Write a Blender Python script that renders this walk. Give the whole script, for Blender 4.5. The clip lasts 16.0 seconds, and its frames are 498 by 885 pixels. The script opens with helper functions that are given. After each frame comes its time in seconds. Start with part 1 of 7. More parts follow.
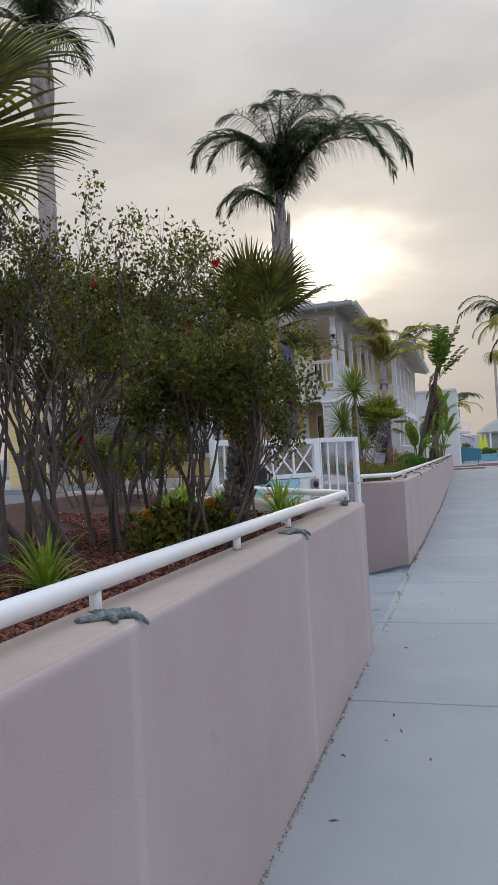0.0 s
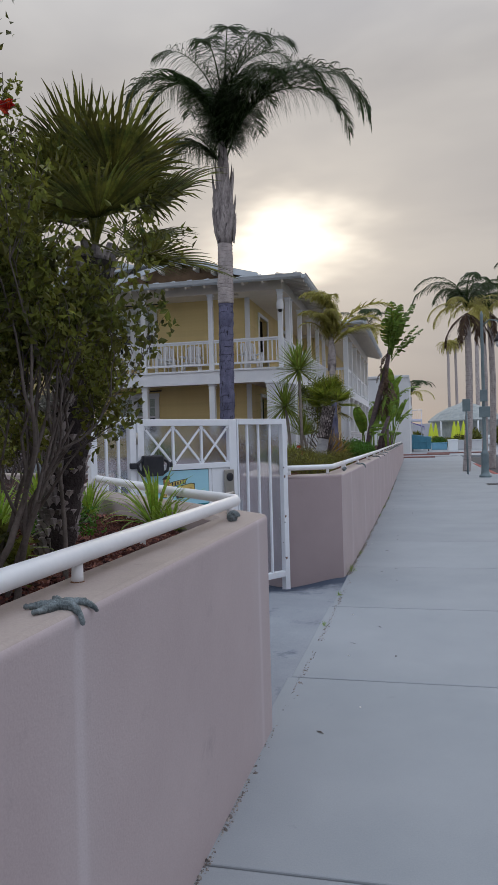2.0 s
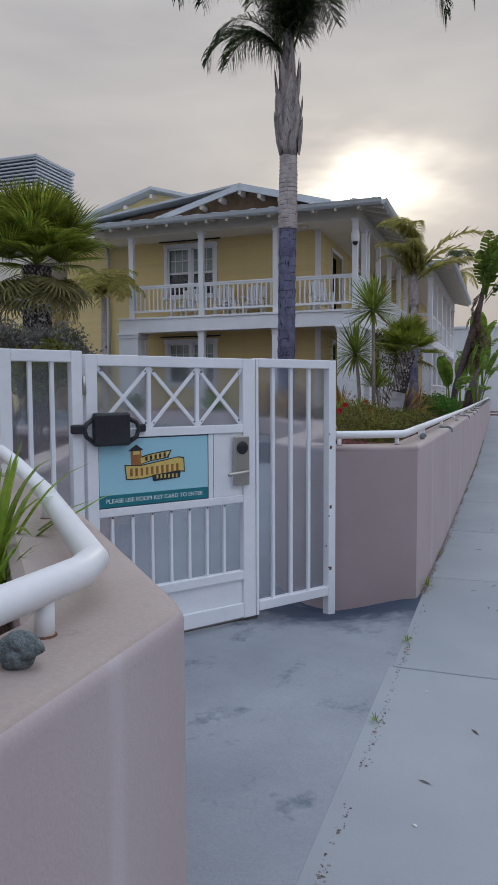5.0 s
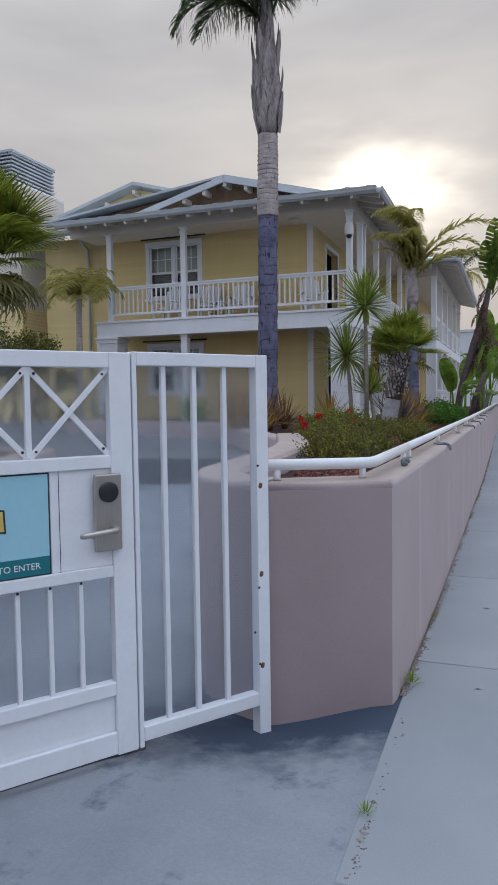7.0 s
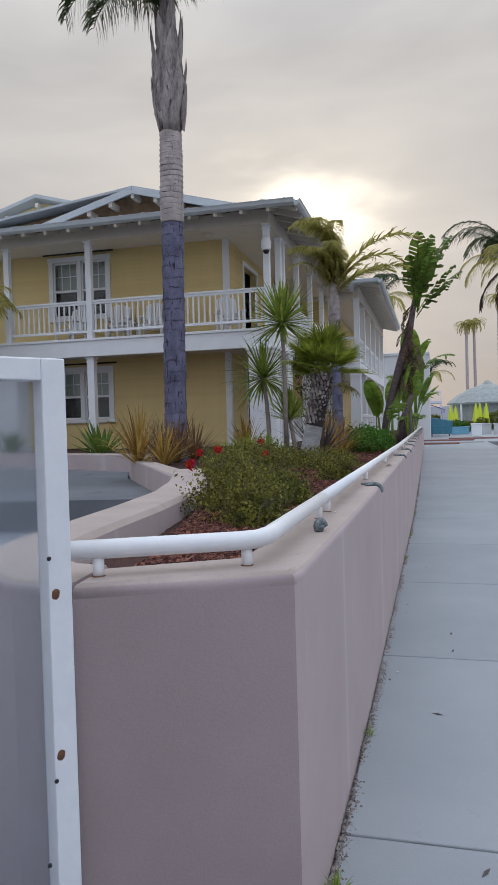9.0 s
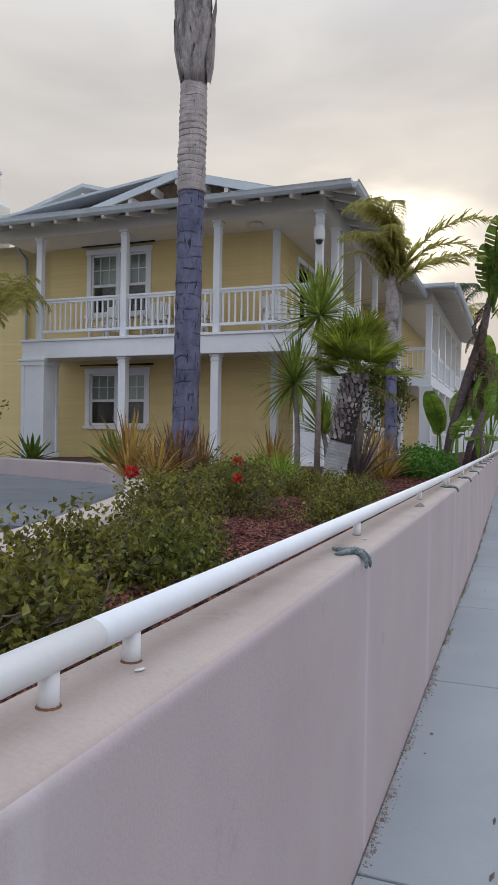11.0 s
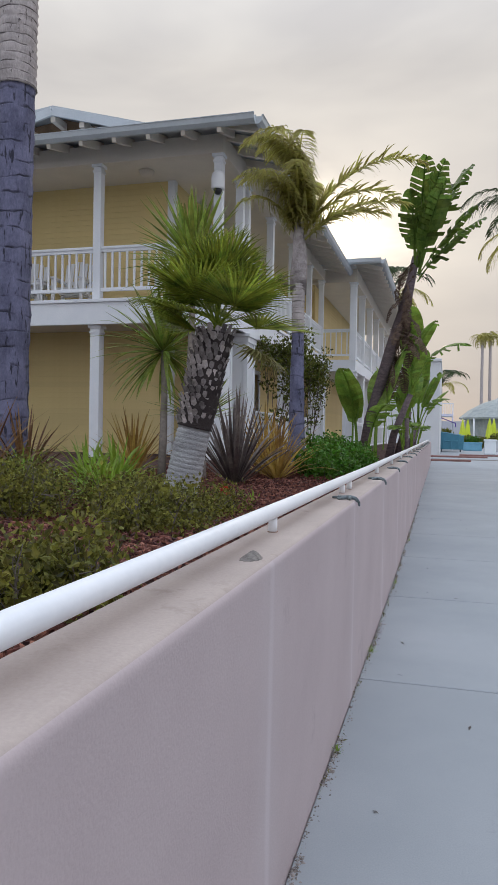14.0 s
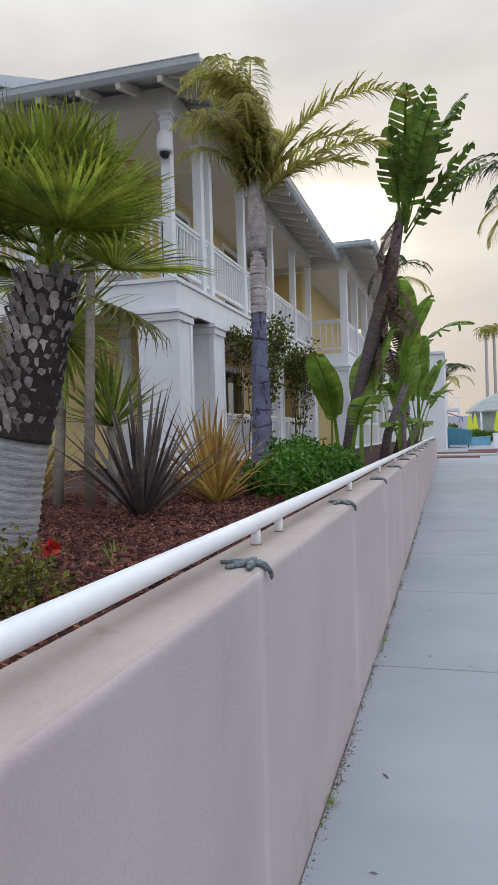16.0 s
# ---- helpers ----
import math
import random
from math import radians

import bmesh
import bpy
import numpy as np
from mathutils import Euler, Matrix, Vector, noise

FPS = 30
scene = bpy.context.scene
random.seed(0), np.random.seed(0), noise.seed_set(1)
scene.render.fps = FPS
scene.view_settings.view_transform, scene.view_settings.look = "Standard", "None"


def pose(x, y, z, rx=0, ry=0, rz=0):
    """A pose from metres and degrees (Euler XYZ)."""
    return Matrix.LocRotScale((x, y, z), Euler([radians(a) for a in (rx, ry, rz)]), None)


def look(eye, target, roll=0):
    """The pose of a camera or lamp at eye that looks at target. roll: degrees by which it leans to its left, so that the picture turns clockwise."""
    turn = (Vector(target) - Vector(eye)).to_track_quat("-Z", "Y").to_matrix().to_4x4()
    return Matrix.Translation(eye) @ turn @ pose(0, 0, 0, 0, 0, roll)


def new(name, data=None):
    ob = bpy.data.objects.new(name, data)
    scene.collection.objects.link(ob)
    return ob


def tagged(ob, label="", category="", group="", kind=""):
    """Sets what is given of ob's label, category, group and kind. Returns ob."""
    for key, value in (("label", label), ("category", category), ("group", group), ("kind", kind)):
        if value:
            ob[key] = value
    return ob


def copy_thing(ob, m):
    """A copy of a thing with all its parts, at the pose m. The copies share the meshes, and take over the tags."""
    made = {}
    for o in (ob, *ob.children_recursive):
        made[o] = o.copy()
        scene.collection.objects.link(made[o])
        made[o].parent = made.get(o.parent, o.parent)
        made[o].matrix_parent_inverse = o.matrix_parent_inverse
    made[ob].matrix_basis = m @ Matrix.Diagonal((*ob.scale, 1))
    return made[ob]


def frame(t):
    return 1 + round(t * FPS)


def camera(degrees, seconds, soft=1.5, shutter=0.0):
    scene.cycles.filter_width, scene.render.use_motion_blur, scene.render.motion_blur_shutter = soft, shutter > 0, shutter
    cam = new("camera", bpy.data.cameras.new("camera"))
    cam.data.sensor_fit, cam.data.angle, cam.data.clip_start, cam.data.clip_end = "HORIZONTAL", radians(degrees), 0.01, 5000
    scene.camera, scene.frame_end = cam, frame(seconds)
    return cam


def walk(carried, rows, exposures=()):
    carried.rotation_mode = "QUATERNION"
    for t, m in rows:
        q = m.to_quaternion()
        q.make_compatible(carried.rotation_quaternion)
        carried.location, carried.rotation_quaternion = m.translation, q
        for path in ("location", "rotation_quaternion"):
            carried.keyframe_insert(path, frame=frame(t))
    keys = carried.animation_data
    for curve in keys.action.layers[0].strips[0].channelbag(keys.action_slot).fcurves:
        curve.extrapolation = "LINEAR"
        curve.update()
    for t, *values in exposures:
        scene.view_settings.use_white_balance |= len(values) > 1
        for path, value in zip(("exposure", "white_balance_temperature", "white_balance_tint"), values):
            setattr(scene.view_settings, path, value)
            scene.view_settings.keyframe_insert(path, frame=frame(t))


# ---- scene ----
cam = camera(38.4, 16.0, soft=1.1)
PATH = [
    (0, (0.057, 0.458, 1.415), (-0.53, 2.369, 1.466), -3.2),
    (0.5, (0.02, 0.99, 1.413), (-0.493, 2.922, 1.464), -3.1),
    (1, (0.071, 1.415, 1.404), (-0.405, 3.357, 1.436), -2.5),
    (1.5, (0.1, 1.854, 1.408), (-0.368, 3.799, 1.414), -2.0),
    (2, (0.041, 2.297, 1.425), (-0.424, 4.242, 1.421), -1.5),
    (2.5, (0.052, 2.687, 1.426), (-0.42, 4.63, 1.423), -1.4),
    (3, (-0.007, 3.096, 1.435), (-0.496, 5.035, 1.436), -1.4),
    (3.5, (-0.091, 3.457, 1.466), (-0.614, 5.387, 1.452), -1.4),
    (4, (-0.096, 3.889, 1.432), (-0.672, 5.804, 1.374), -1.4),
    (4.2, (-0.13, 4.047, 1.422), (-0.727, 5.954, 1.34), -1.1),
    (6.3, (-0.219, 5.783, 1.424), (-0.955, 7.636, 1.271), -0.3),
    (6.5, (-0.203, 5.952, 1.422), (-0.934, 7.808, 1.278), -0.5),
    (7, (-0.229, 6.367, 1.44), (-0.923, 8.239, 1.323), -0.8),
    (7.5, (-0.329, 6.726, 1.454), (-0.967, 8.62, 1.364), -1.0),
    (8, (-0.328, 7.096, 1.455), (-0.9, 9.011, 1.391), -1.3),
    (8.5, (-0.36, 7.431, 1.449), (-0.873, 9.363, 1.401), -1.3),
    (8.7, (-0.387, 7.558, 1.467), (-0.887, 9.493, 1.415), -1.7),
    (10.8, (-0.232, 9.754, 1.397), (-0.903, 11.638, 1.394), 1.0),
    (11, (-0.239, 9.932, 1.448), (-0.944, 11.804, 1.438), 0.9),
    (11.5, (-0.235, 10.337, 1.433), (-0.975, 12.195, 1.429), 0.7),
    (12, (-0.237, 10.683, 1.448), (-0.945, 12.553, 1.497), 0.3),
    (12.5, (-0.234, 11.01, 1.481), (-0.895, 12.896, 1.569), -0.2),
    (13, (-0.336, 11.403, 1.477), (-0.935, 13.31, 1.546), 0.1),
    (13.5, (-0.317, 11.884, 1.439), (-0.871, 13.806, 1.452), 0.6),
    (13.6, (-0.309, 11.979, 1.436), (-0.857, 13.902, 1.437), 0.6),
    (14, (-0.263, 12.356, 1.419), (-0.795, 14.283, 1.387), 1.0),
    (14.5, (-0.233, 12.815, 1.446), (-0.762, 14.743, 1.389), 0.9),
    (15, (-0.21, 13.381, 1.431), (-0.759, 15.304, 1.387), 0.1),
    (15.5, (-0.254, 13.877, 1.432), (-0.82, 15.795, 1.416), -0.9),
    (16, (-0.214, 14.319, 1.422), (-0.766, 16.241, 1.403), -1.7),
]
walk(cam, [(t, look(eye, target, roll)) for t, eye, target, roll in PATH],
     exposures=[(0.0, -0.12, 6450, 9), (1.0, -0.25, 6450, 9), (2.0, -0.38, 6400, 10), (4.0, -0.40, 6300, 10), (6.3, -0.26, 6120, 10), (7.3, -0.20, 6130, 10), (8.7, -0.15, 6300, 9), (11.0, 0.0, 6450, 9), (12.5, 0.02, 6450, 9), (14.5, 0.08, 6430, 9), (16.0, 0.16, 6450, 8)])

# ---- world, sun ----
SUN_AZ, SUN_EL = radians(-10.0), radians(15.0)     # from +y towards +x; low ahead behind the roofs
SUN_DIR = Vector((math.sin(SUN_AZ) * math.cos(SUN_EL), math.cos(SUN_AZ) * math.cos(SUN_EL), math.sin(SUN_EL)))


def node(tree, kind, at=None, **values):
    n = tree.nodes.new(kind)
    for k, v in values.items():
        if k in n.inputs:
            n.inputs[k].default_value = v
    return n


def link(tree, a, b):
    tree.links.new(a, b)


def ramp(tree, fac, stops):
    n = tree.nodes.new("ShaderNodeValToRGB")
    e = n.color_ramp.elements
    while len(e) < len(stops):
        e.new(0.5)
    for el, (p, c) in zip(e, stops):
        el.position, el.color = p, (*c, 1)
    link(tree, fac, n.inputs["Fac"])
    return n.outputs["Color"]


def maths(tree, op, a, b=None, c=None):
    n = tree.nodes.new("ShaderNodeMath")
    n.operation = op
    for i, v in enumerate((a, b, c)):
        if v is None:
            continue
        if isinstance(v, (int, float)):
            n.inputs[i].default_value = v
        else:
            link(tree, v, n.inputs[i])
    return n.outputs[0]


def mixed(tree, fac, a, b, blend="MIX"):
    n = tree.nodes.new("ShaderNodeMix")
    n.data_type, n.blend_type = "RGBA", blend
    for i, v in ((0, fac), (6, a), (7, b)):
        if isinstance(v, (int, float)):
            n.inputs[i].default_value = v
        elif isinstance(v, tuple):
            n.inputs[i].default_value = (*v, 1)
        else:
            link(tree, v, n.inputs[i])
    return n.outputs[2]


world = bpy.data.worlds.new("overcast_sky")
scene.world = world
world.use_nodes = True
wt = world.node_tree
wt.nodes.clear()
sky = wt.nodes.new("ShaderNodeTexSky")
sky.sky_type, sky.sun_disc, sky.sun_elevation, sky.sun_rotation = "NISHITA", False, SUN_EL, SUN_AZ
coord = wt.nodes.new("ShaderNodeTexCoord")
sep = wt.nodes.new("ShaderNodeSeparateXYZ")
link(wt, coord.outputs["Generated"], sep.inputs[0])
stretch = wt.nodes.new("ShaderNodeMapping")
stretch.inputs["Scale"].default_value = (1.0, 1.0, 3.2)
link(wt, coord.outputs["Generated"], stretch.inputs["Vector"])
n1 = node(wt, "ShaderNodeTexNoise", Scale=2.3, Detail=4.0, Roughness=0.5, Distortion=0.35)
link(wt, stretch.outputs[0], n1.inputs["Vector"])
height = ramp(wt, sep.outputs["Z"], [(0.0, (0.47, 0.43, 0.43)), (0.16, (0.585, 0.545, 0.52)), (0.45, (0.675, 0.65, 0.63)), (0.62, (0.88, 0.89, 0.92)), (1.0, (1.50, 1.64, 1.84))])
bank = ramp(wt, n1.outputs["Fac"], [(0.36, (0.88, 0.87, 0.88)), (0.62, (1.13, 1.11, 1.08))])
clouds = mixed(wt, 1.0, height, bank, "MULTIPLY")
# the cloud deck is lighter away from the low sun and over the open road
away = ramp(wt, maths(wt, "MULTIPLY_ADD", sep.outputs["Y"], -0.5, 0.5), [(0.25, (1.0, 1.0, 1.0)), (0.9, (1.16, 1.24, 1.38))])
road_side = ramp(wt, maths(wt, "MULTIPLY_ADD", sep.outputs["X"], 0.5, 0.5), [(0.62, (1.0, 1.0, 1.0)), (0.95, (1.42, 1.44, 1.50))])
away = mixed(wt, 1.0, away, road_side, "MULTIPLY")
clouds = mixed(wt, 1.0, clouds, away, "MULTIPLY")
norm = wt.nodes.new("ShaderNodeVectorMath")
norm.operation = "NORMALIZE"
link(wt, coord.outputs["Generated"], norm.inputs[0])
away_sun = wt.nodes.new("ShaderNodeVectorMath")
away_sun.operation = "SUBTRACT"
link(wt, norm.outputs[0], away_sun.inputs[0])
away_sun.inputs[1].default_value = SUN_DIR
flat_sun = wt.nodes.new("ShaderNodeVectorMath")
flat_sun.operation = "MULTIPLY"
link(wt, away_sun.outputs[0], flat_sun.inputs[0])
flat_sun.inputs[1].default_value = (1.0, 1.0, 1.7)
far_sun = wt.nodes.new("ShaderNodeVectorMath")
far_sun.operation = "LENGTH"
link(wt, flat_sun.outputs[0], far_sun.inputs[0])
ang = far_sun.outputs["Value"]
n2 = node(wt, "ShaderNodeTexNoise", Scale=7.0, Detail=3.0, Roughness=0.5)
link(wt, stretch.outputs[0], n2.inputs["Vector"])
wob = maths(wt, "MULTIPLY_ADD", n2.outputs["Fac"], 0.20, -0.10)
ang2 = maths(wt, "ADD", ang, wob)
core = maths(wt, "POWER", 2.718, maths(wt, "MULTIPLY", maths(wt, "POWER", maths(wt, "DIVIDE", ang2, 0.078), 2.0), -1.0))
halo = maths(wt, "POWER", 2.718, maths(wt, "MULTIPLY", maths(wt, "DIVIDE", ang2, 0.13), -1.0))
glow = mixed(wt, 1.0, clouds, mixed(wt, core, (0, 0, 0), (1.4, 1.24, 0.98)), "ADD")
glow = mixed(wt, 1.0, glow, mixed(wt, halo, (0, 0, 0), (0.36, 0.29, 0.18)), "ADD")
bg1 = node(wt, "ShaderNodeBackground", Strength=0.95)
link(wt, glow, bg1.inputs["Color"])
bg2 = node(wt, "ShaderNodeBackground", Strength=0.004)
link(wt, sky.outputs[0], bg2.inputs["Color"])
both = wt.nodes.new("ShaderNodeAddShader")
link(wt, bg1.outputs[0], both.inputs[0])
link(wt, bg2.outputs[0], both.inputs[1])
wout = wt.nodes.new("ShaderNodeOutputWorld")
link(wt, both.outputs[0], wout.inputs["Surface"])

sun_data = bpy.data.lights.new("sun", "SUN")
sun_data.energy, sun_data.angle, sun_data.color = 0.5, radians(14), (1.0, 0.86, 0.68)
sun = new("sun", sun_data)
sun.matrix_world = look(SUN_DIR * 60, (0, 0, 0))

# ---- materials ----


def material(name, c1, c2, rough=0.7, scale=4.0, fine=60.0, bump=0.15, metal=0.0, spot=None, per_object=0.0, per_island=0.0, stretch=(1, 1, 1), sheen=0.0, distance=0.004):
    """A surface: two tones in large soft patches, fine grain and relief; spot adds stains with a shape of their own."""
    m = bpy.data.materials.new(name)
    m.use_nodes = True
    t = m.node_tree
    p = t.nodes["Principled BSDF"]
    tc = t.nodes.new("ShaderNodeTexCoord")
    mp = t.nodes.new("ShaderNodeMapping")
    mp.inputs["Scale"].default_value = stretch
    link(t, tc.outputs["Object"], mp.inputs["Vector"])
    big = node(t, "ShaderNodeTexNoise", Scale=scale, Detail=5.0, Roughness=0.6)
    small = node(t, "ShaderNodeTexNoise", Scale=fine, Detail=3.0, Roughness=0.65)
    link(t, mp.outputs[0], big.inputs["Vector"])
    link(t, mp.outputs[0], small.inputs["Vector"])
    f = maths(t, "ADD", maths(t, "MULTIPLY", big.outputs["Fac"], 0.65), maths(t, "MULTIPLY", small.outputs["Fac"], 0.35))
    col = ramp(t, f, [(0.34, c1), (0.66, c2)])
    if spot:
        sp = node(t, "ShaderNodeTexNoise", Scale=spot[1], Detail=6.0, Roughness=0.7)
        link(t, mp.outputs[0], sp.inputs["Vector"])
        k = ramp(t, sp.outputs["Fac"], [(spot[2], (0, 0, 0)), (spot[2] + 0.12, (1, 1, 1))])
        col = mixed(t, k, col, spot[0])
    if per_object or per_island:
        if per_island:
            src = t.nodes.new("ShaderNodeNewGeometry").outputs["Random Per Island"]
        else:
            src = t.nodes.new("ShaderNodeObjectInfo").outputs["Random"]
        amt = per_object or per_island
        v = maths(t, "MULTIPLY_ADD", src, 2 * amt, 1 - amt)
        hsv = t.nodes.new("ShaderNodeHueSaturation")
        link(t, v, hsv.inputs["Value"])
        link(t, maths(t, "MULTIPLY_ADD", src, 0.03 * (amt > 0.15), 0.5 - 0.015 * (amt > 0.15)), hsv.inputs["Hue"])
        link(t, col, hsv.inputs["Color"])
        col = hsv.outputs[0]
    link(t, col, p.inputs["Base Color"])
    p.inputs["Roughness"].default_value, p.inputs["Metallic"].default_value = rough, metal
    if bump:
        b = node(t, "ShaderNodeBump", Strength=bump, Distance=distance)
        link(t, maths(t, "ADD", small.outputs["Fac"], big.outputs["Fac"]), b.inputs["Height"])
        link(t, b.outputs[0], p.inputs["Normal"])
    return m


def leafy(name, c1, c2, gloss=0.45, vary=0.35, thin=0.35, single=False):
    """A leaf: glossy above, letting some light through, each leaf its own tone."""
    c1, c2 = [tuple(v * 0.84 for v in c) for c in (c1, c2)]
    m = material(name, c1, c2, gloss, 9.0, 60.0, 0.1, per_object=vary if single else 0.0, per_island=0.0 if single else vary)
    t = m.node_tree
    p = t.nodes["Principled BSDF"]
    p.inputs["Specular IOR Level"].default_value = 0.32
    tr = t.nodes.new("ShaderNodeBsdfTranslucent")
    hs = t.nodes.new("ShaderNodeHueSaturation")
    hs.inputs["Value"].default_value = 1.5
    link(t, p.inputs["Base Color"].links[0].from_socket, hs.inputs["Color"])
    link(t, hs.outputs[0], tr.inputs["Color"])
    mx = node(t, "ShaderNodeMixShader", Fac=thin)
    link(t, p.outputs[0], mx.inputs[1])
    link(t, tr.outputs[0], mx.inputs[2])
    link(t, mx.outputs[0], t.nodes["Material Output"].inputs["Surface"])
    return m


def glassy(name, colour, rough=0.02, ior=1.45):
    m = bpy.data.materials.new(name)
    m.use_nodes = True
    p = m.node_tree.nodes["Principled BSDF"]
    p.inputs["Base Color"].default_value = (*colour, 1)
    p.inputs["Roughness"].default_value, p.inputs["IOR"].default_value = rough, ior
    p.inputs["Transmission Weight"].default_value = 1.0
    return m


STUCCO = material("stucco_mauve_tan", (0.435, 0.36, 0.37), (0.51, 0.43, 0.44), 0.85, 1.6, 130.0, 0.25, spot=((0.395, 0.33, 0.34), 3.1, 0.62))


def streaked(m, first, pitch):
    """Pale lime runs down the wall under each ornament: a narrow line in a broad faint band."""
    t = m.node_tree
    p = t.nodes["Principled BSDF"]
    col = p.inputs["Base Color"].links[0].from_socket
    tc = t.nodes.new("ShaderNodeTexCoord")
    se = t.nodes.new("ShaderNodeSeparateXYZ")
    link(t, tc.outputs["Object"], se.inputs[0])
    mp = t.nodes.new("ShaderNodeMapping")
    mp.inputs["Scale"].default_value = (1, 1, 0.25)
    link(t, tc.outputs["Object"], mp.inputs["Vector"])
    nz = node(t, "ShaderNodeTexNoise", Scale=6.0, Detail=3.0)
    link(t, mp.outputs[0], nz.inputs["Vector"])
    y = maths(t, "ADD", se.outputs["Y"], maths(t, "MULTIPLY_ADD", nz.outputs["Fac"], 0.05, -0.025))
    u = maths(t, "MULTIPLY_ADD", maths(t, "ABSOLUTE", maths(t, "SUBTRACT", maths(t, "FRACT", maths(t, "DIVIDE", maths(t, "SUBTRACT", y, first - pitch / 2 - 40 * pitch), pitch)), 0.5)), pitch, 0.0)
    line = ramp(t, u, [(0.012, (1, 1, 1)), (0.035, (0.0, 0.0, 0.0))])
    band = ramp(t, u, [(0.03, (1, 1, 1)), (0.20, (0, 0, 0))])
    col = mixed(t, maths(t, "MULTIPLY", line, nz.outputs["Fac"]), col, (0.60, 0.54, 0.56))
    col = mixed(t, maths(t, "MULTIPLY", band, maths(t, "MULTIPLY", nz.outputs["Fac"], 0.55)), col, (0.55, 0.49, 0.51))
    link(t, col, p.inputs["Base Color"])
    return m


streaked(STUCCO, 10.58, 1.86)
STUCCO_NEAR = streaked(material("stucco_mauve_near", (0.435, 0.36, 0.37), (0.51, 0.43, 0.44), 0.85, 1.6, 130.0, 0.25, spot=((0.395, 0.33, 0.34), 3.1, 0.62)), 1.95, 1.8)
STUCCO_SEAT = material("stucco_worn_cap", (0.375, 0.31, 0.285), (0.47, 0.395, 0.36), 0.82, 3.0, 120.0, 0.25, spot=((0.33, 0.27, 0.24), 7.0, 0.6))
# STUCCO darker and browner: the return wall's shade is put into the colour
STUCCO_SHADED = material("stucco_unfaded_brown", (0.33, 0.262, 0.268), (0.39, 0.312, 0.320), 0.85, 1.6, 130.0, 0.25, spot=((0.30, 0.25, 0.245), 3.1, 0.62))
CONCRETE = material("sidewalk_concrete", (0.275, 0.30, 0.325), (0.345, 0.365, 0.39), 0.82, 0.9, 150.0, 0.2, per_object=0.035, spot=((0.245, 0.26, 0.275), 5.0, 0.66))
CONCRETE_OLD = material("stained_concrete", (0.215, 0.235, 0.27), (0.325, 0.35, 0.385), 0.75, 1.3, 120.0, 0.25, spot=((0.10, 0.125, 0.17), 2.2, 0.575))


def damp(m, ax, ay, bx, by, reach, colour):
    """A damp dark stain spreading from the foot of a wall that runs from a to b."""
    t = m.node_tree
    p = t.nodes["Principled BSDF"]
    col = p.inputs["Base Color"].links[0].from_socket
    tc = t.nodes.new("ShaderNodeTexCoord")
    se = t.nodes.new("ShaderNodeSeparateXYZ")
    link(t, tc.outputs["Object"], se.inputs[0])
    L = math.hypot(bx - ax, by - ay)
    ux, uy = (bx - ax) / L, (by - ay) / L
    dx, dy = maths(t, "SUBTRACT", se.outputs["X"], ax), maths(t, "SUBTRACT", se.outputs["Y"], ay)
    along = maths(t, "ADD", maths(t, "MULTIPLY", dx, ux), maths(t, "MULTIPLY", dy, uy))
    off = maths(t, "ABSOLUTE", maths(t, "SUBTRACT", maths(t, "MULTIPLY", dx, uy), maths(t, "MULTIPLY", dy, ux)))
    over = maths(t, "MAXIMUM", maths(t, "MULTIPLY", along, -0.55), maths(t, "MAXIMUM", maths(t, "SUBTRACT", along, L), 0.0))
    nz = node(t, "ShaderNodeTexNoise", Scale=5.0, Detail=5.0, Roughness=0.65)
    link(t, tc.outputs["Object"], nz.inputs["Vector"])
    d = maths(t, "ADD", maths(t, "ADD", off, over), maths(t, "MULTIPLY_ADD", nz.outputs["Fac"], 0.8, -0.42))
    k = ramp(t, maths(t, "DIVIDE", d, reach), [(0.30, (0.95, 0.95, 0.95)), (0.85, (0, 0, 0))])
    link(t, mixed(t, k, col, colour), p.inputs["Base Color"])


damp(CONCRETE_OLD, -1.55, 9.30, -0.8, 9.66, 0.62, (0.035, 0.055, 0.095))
DRIVE = material("worn_drive", (0.105, 0.115, 0.13), (0.175, 0.185, 0.205), 0.85, 0.8, 140.0, 0.3, spot=((0.085, 0.095, 0.11), 1.2, 0.57))
JOINT = material("joint_dirt", (0.10, 0.09, 0.085), (0.19, 0.17, 0.155), 0.95, 8.0, 120.0, 0.5)
ASPHALT = material("asphalt", (0.045, 0.047, 0.052), (0.075, 0.077, 0.082), 0.9, 1.5, 220.0, 0.5)
SOIL = material("bark_soil", (0.03, 0.012, 0.010), (0.085, 0.034, 0.027), 0.95, 6.0, 70.0, 0.8, distance=0.02)
WHITE = material("white_gloss_paint", (0.76, 0.78, 0.82), (0.84, 0.85, 0.88), 0.38, 3.0, 40.0, 0.06)
GATE_WHITE = material("gate_white_paint", (0.78, 0.81, 0.86), (0.86, 0.88, 0.92), 0.33, 5.0, 50.0, 0.08, spot=((0.60, 0.56, 0.53), 16.0, 0.73))
TRIM = material("white_trim_paint", (0.77, 0.80, 0.85), (0.85, 0.87, 0.91), 0.55, 2.5, 40.0, 0.08)
YELLOW = material("yellow_clapboard", (0.70, 0.555, 0.255), (0.78, 0.635, 0.315), 0.62, 1.2, 50.0, 0.1, per_object=0.03)
SOFFIT = material("soffit_cream", (0.68, 0.63, 0.56), (0.76, 0.70, 0.62), 0.7, 2.0, 40.0, 0.1)
METAL_ROOF = material("metal_roof", (0.42, 0.46, 0.50), (0.52, 0.56, 0.60), 0.45, 1.2, 30.0, 0.05, metal=0.2)
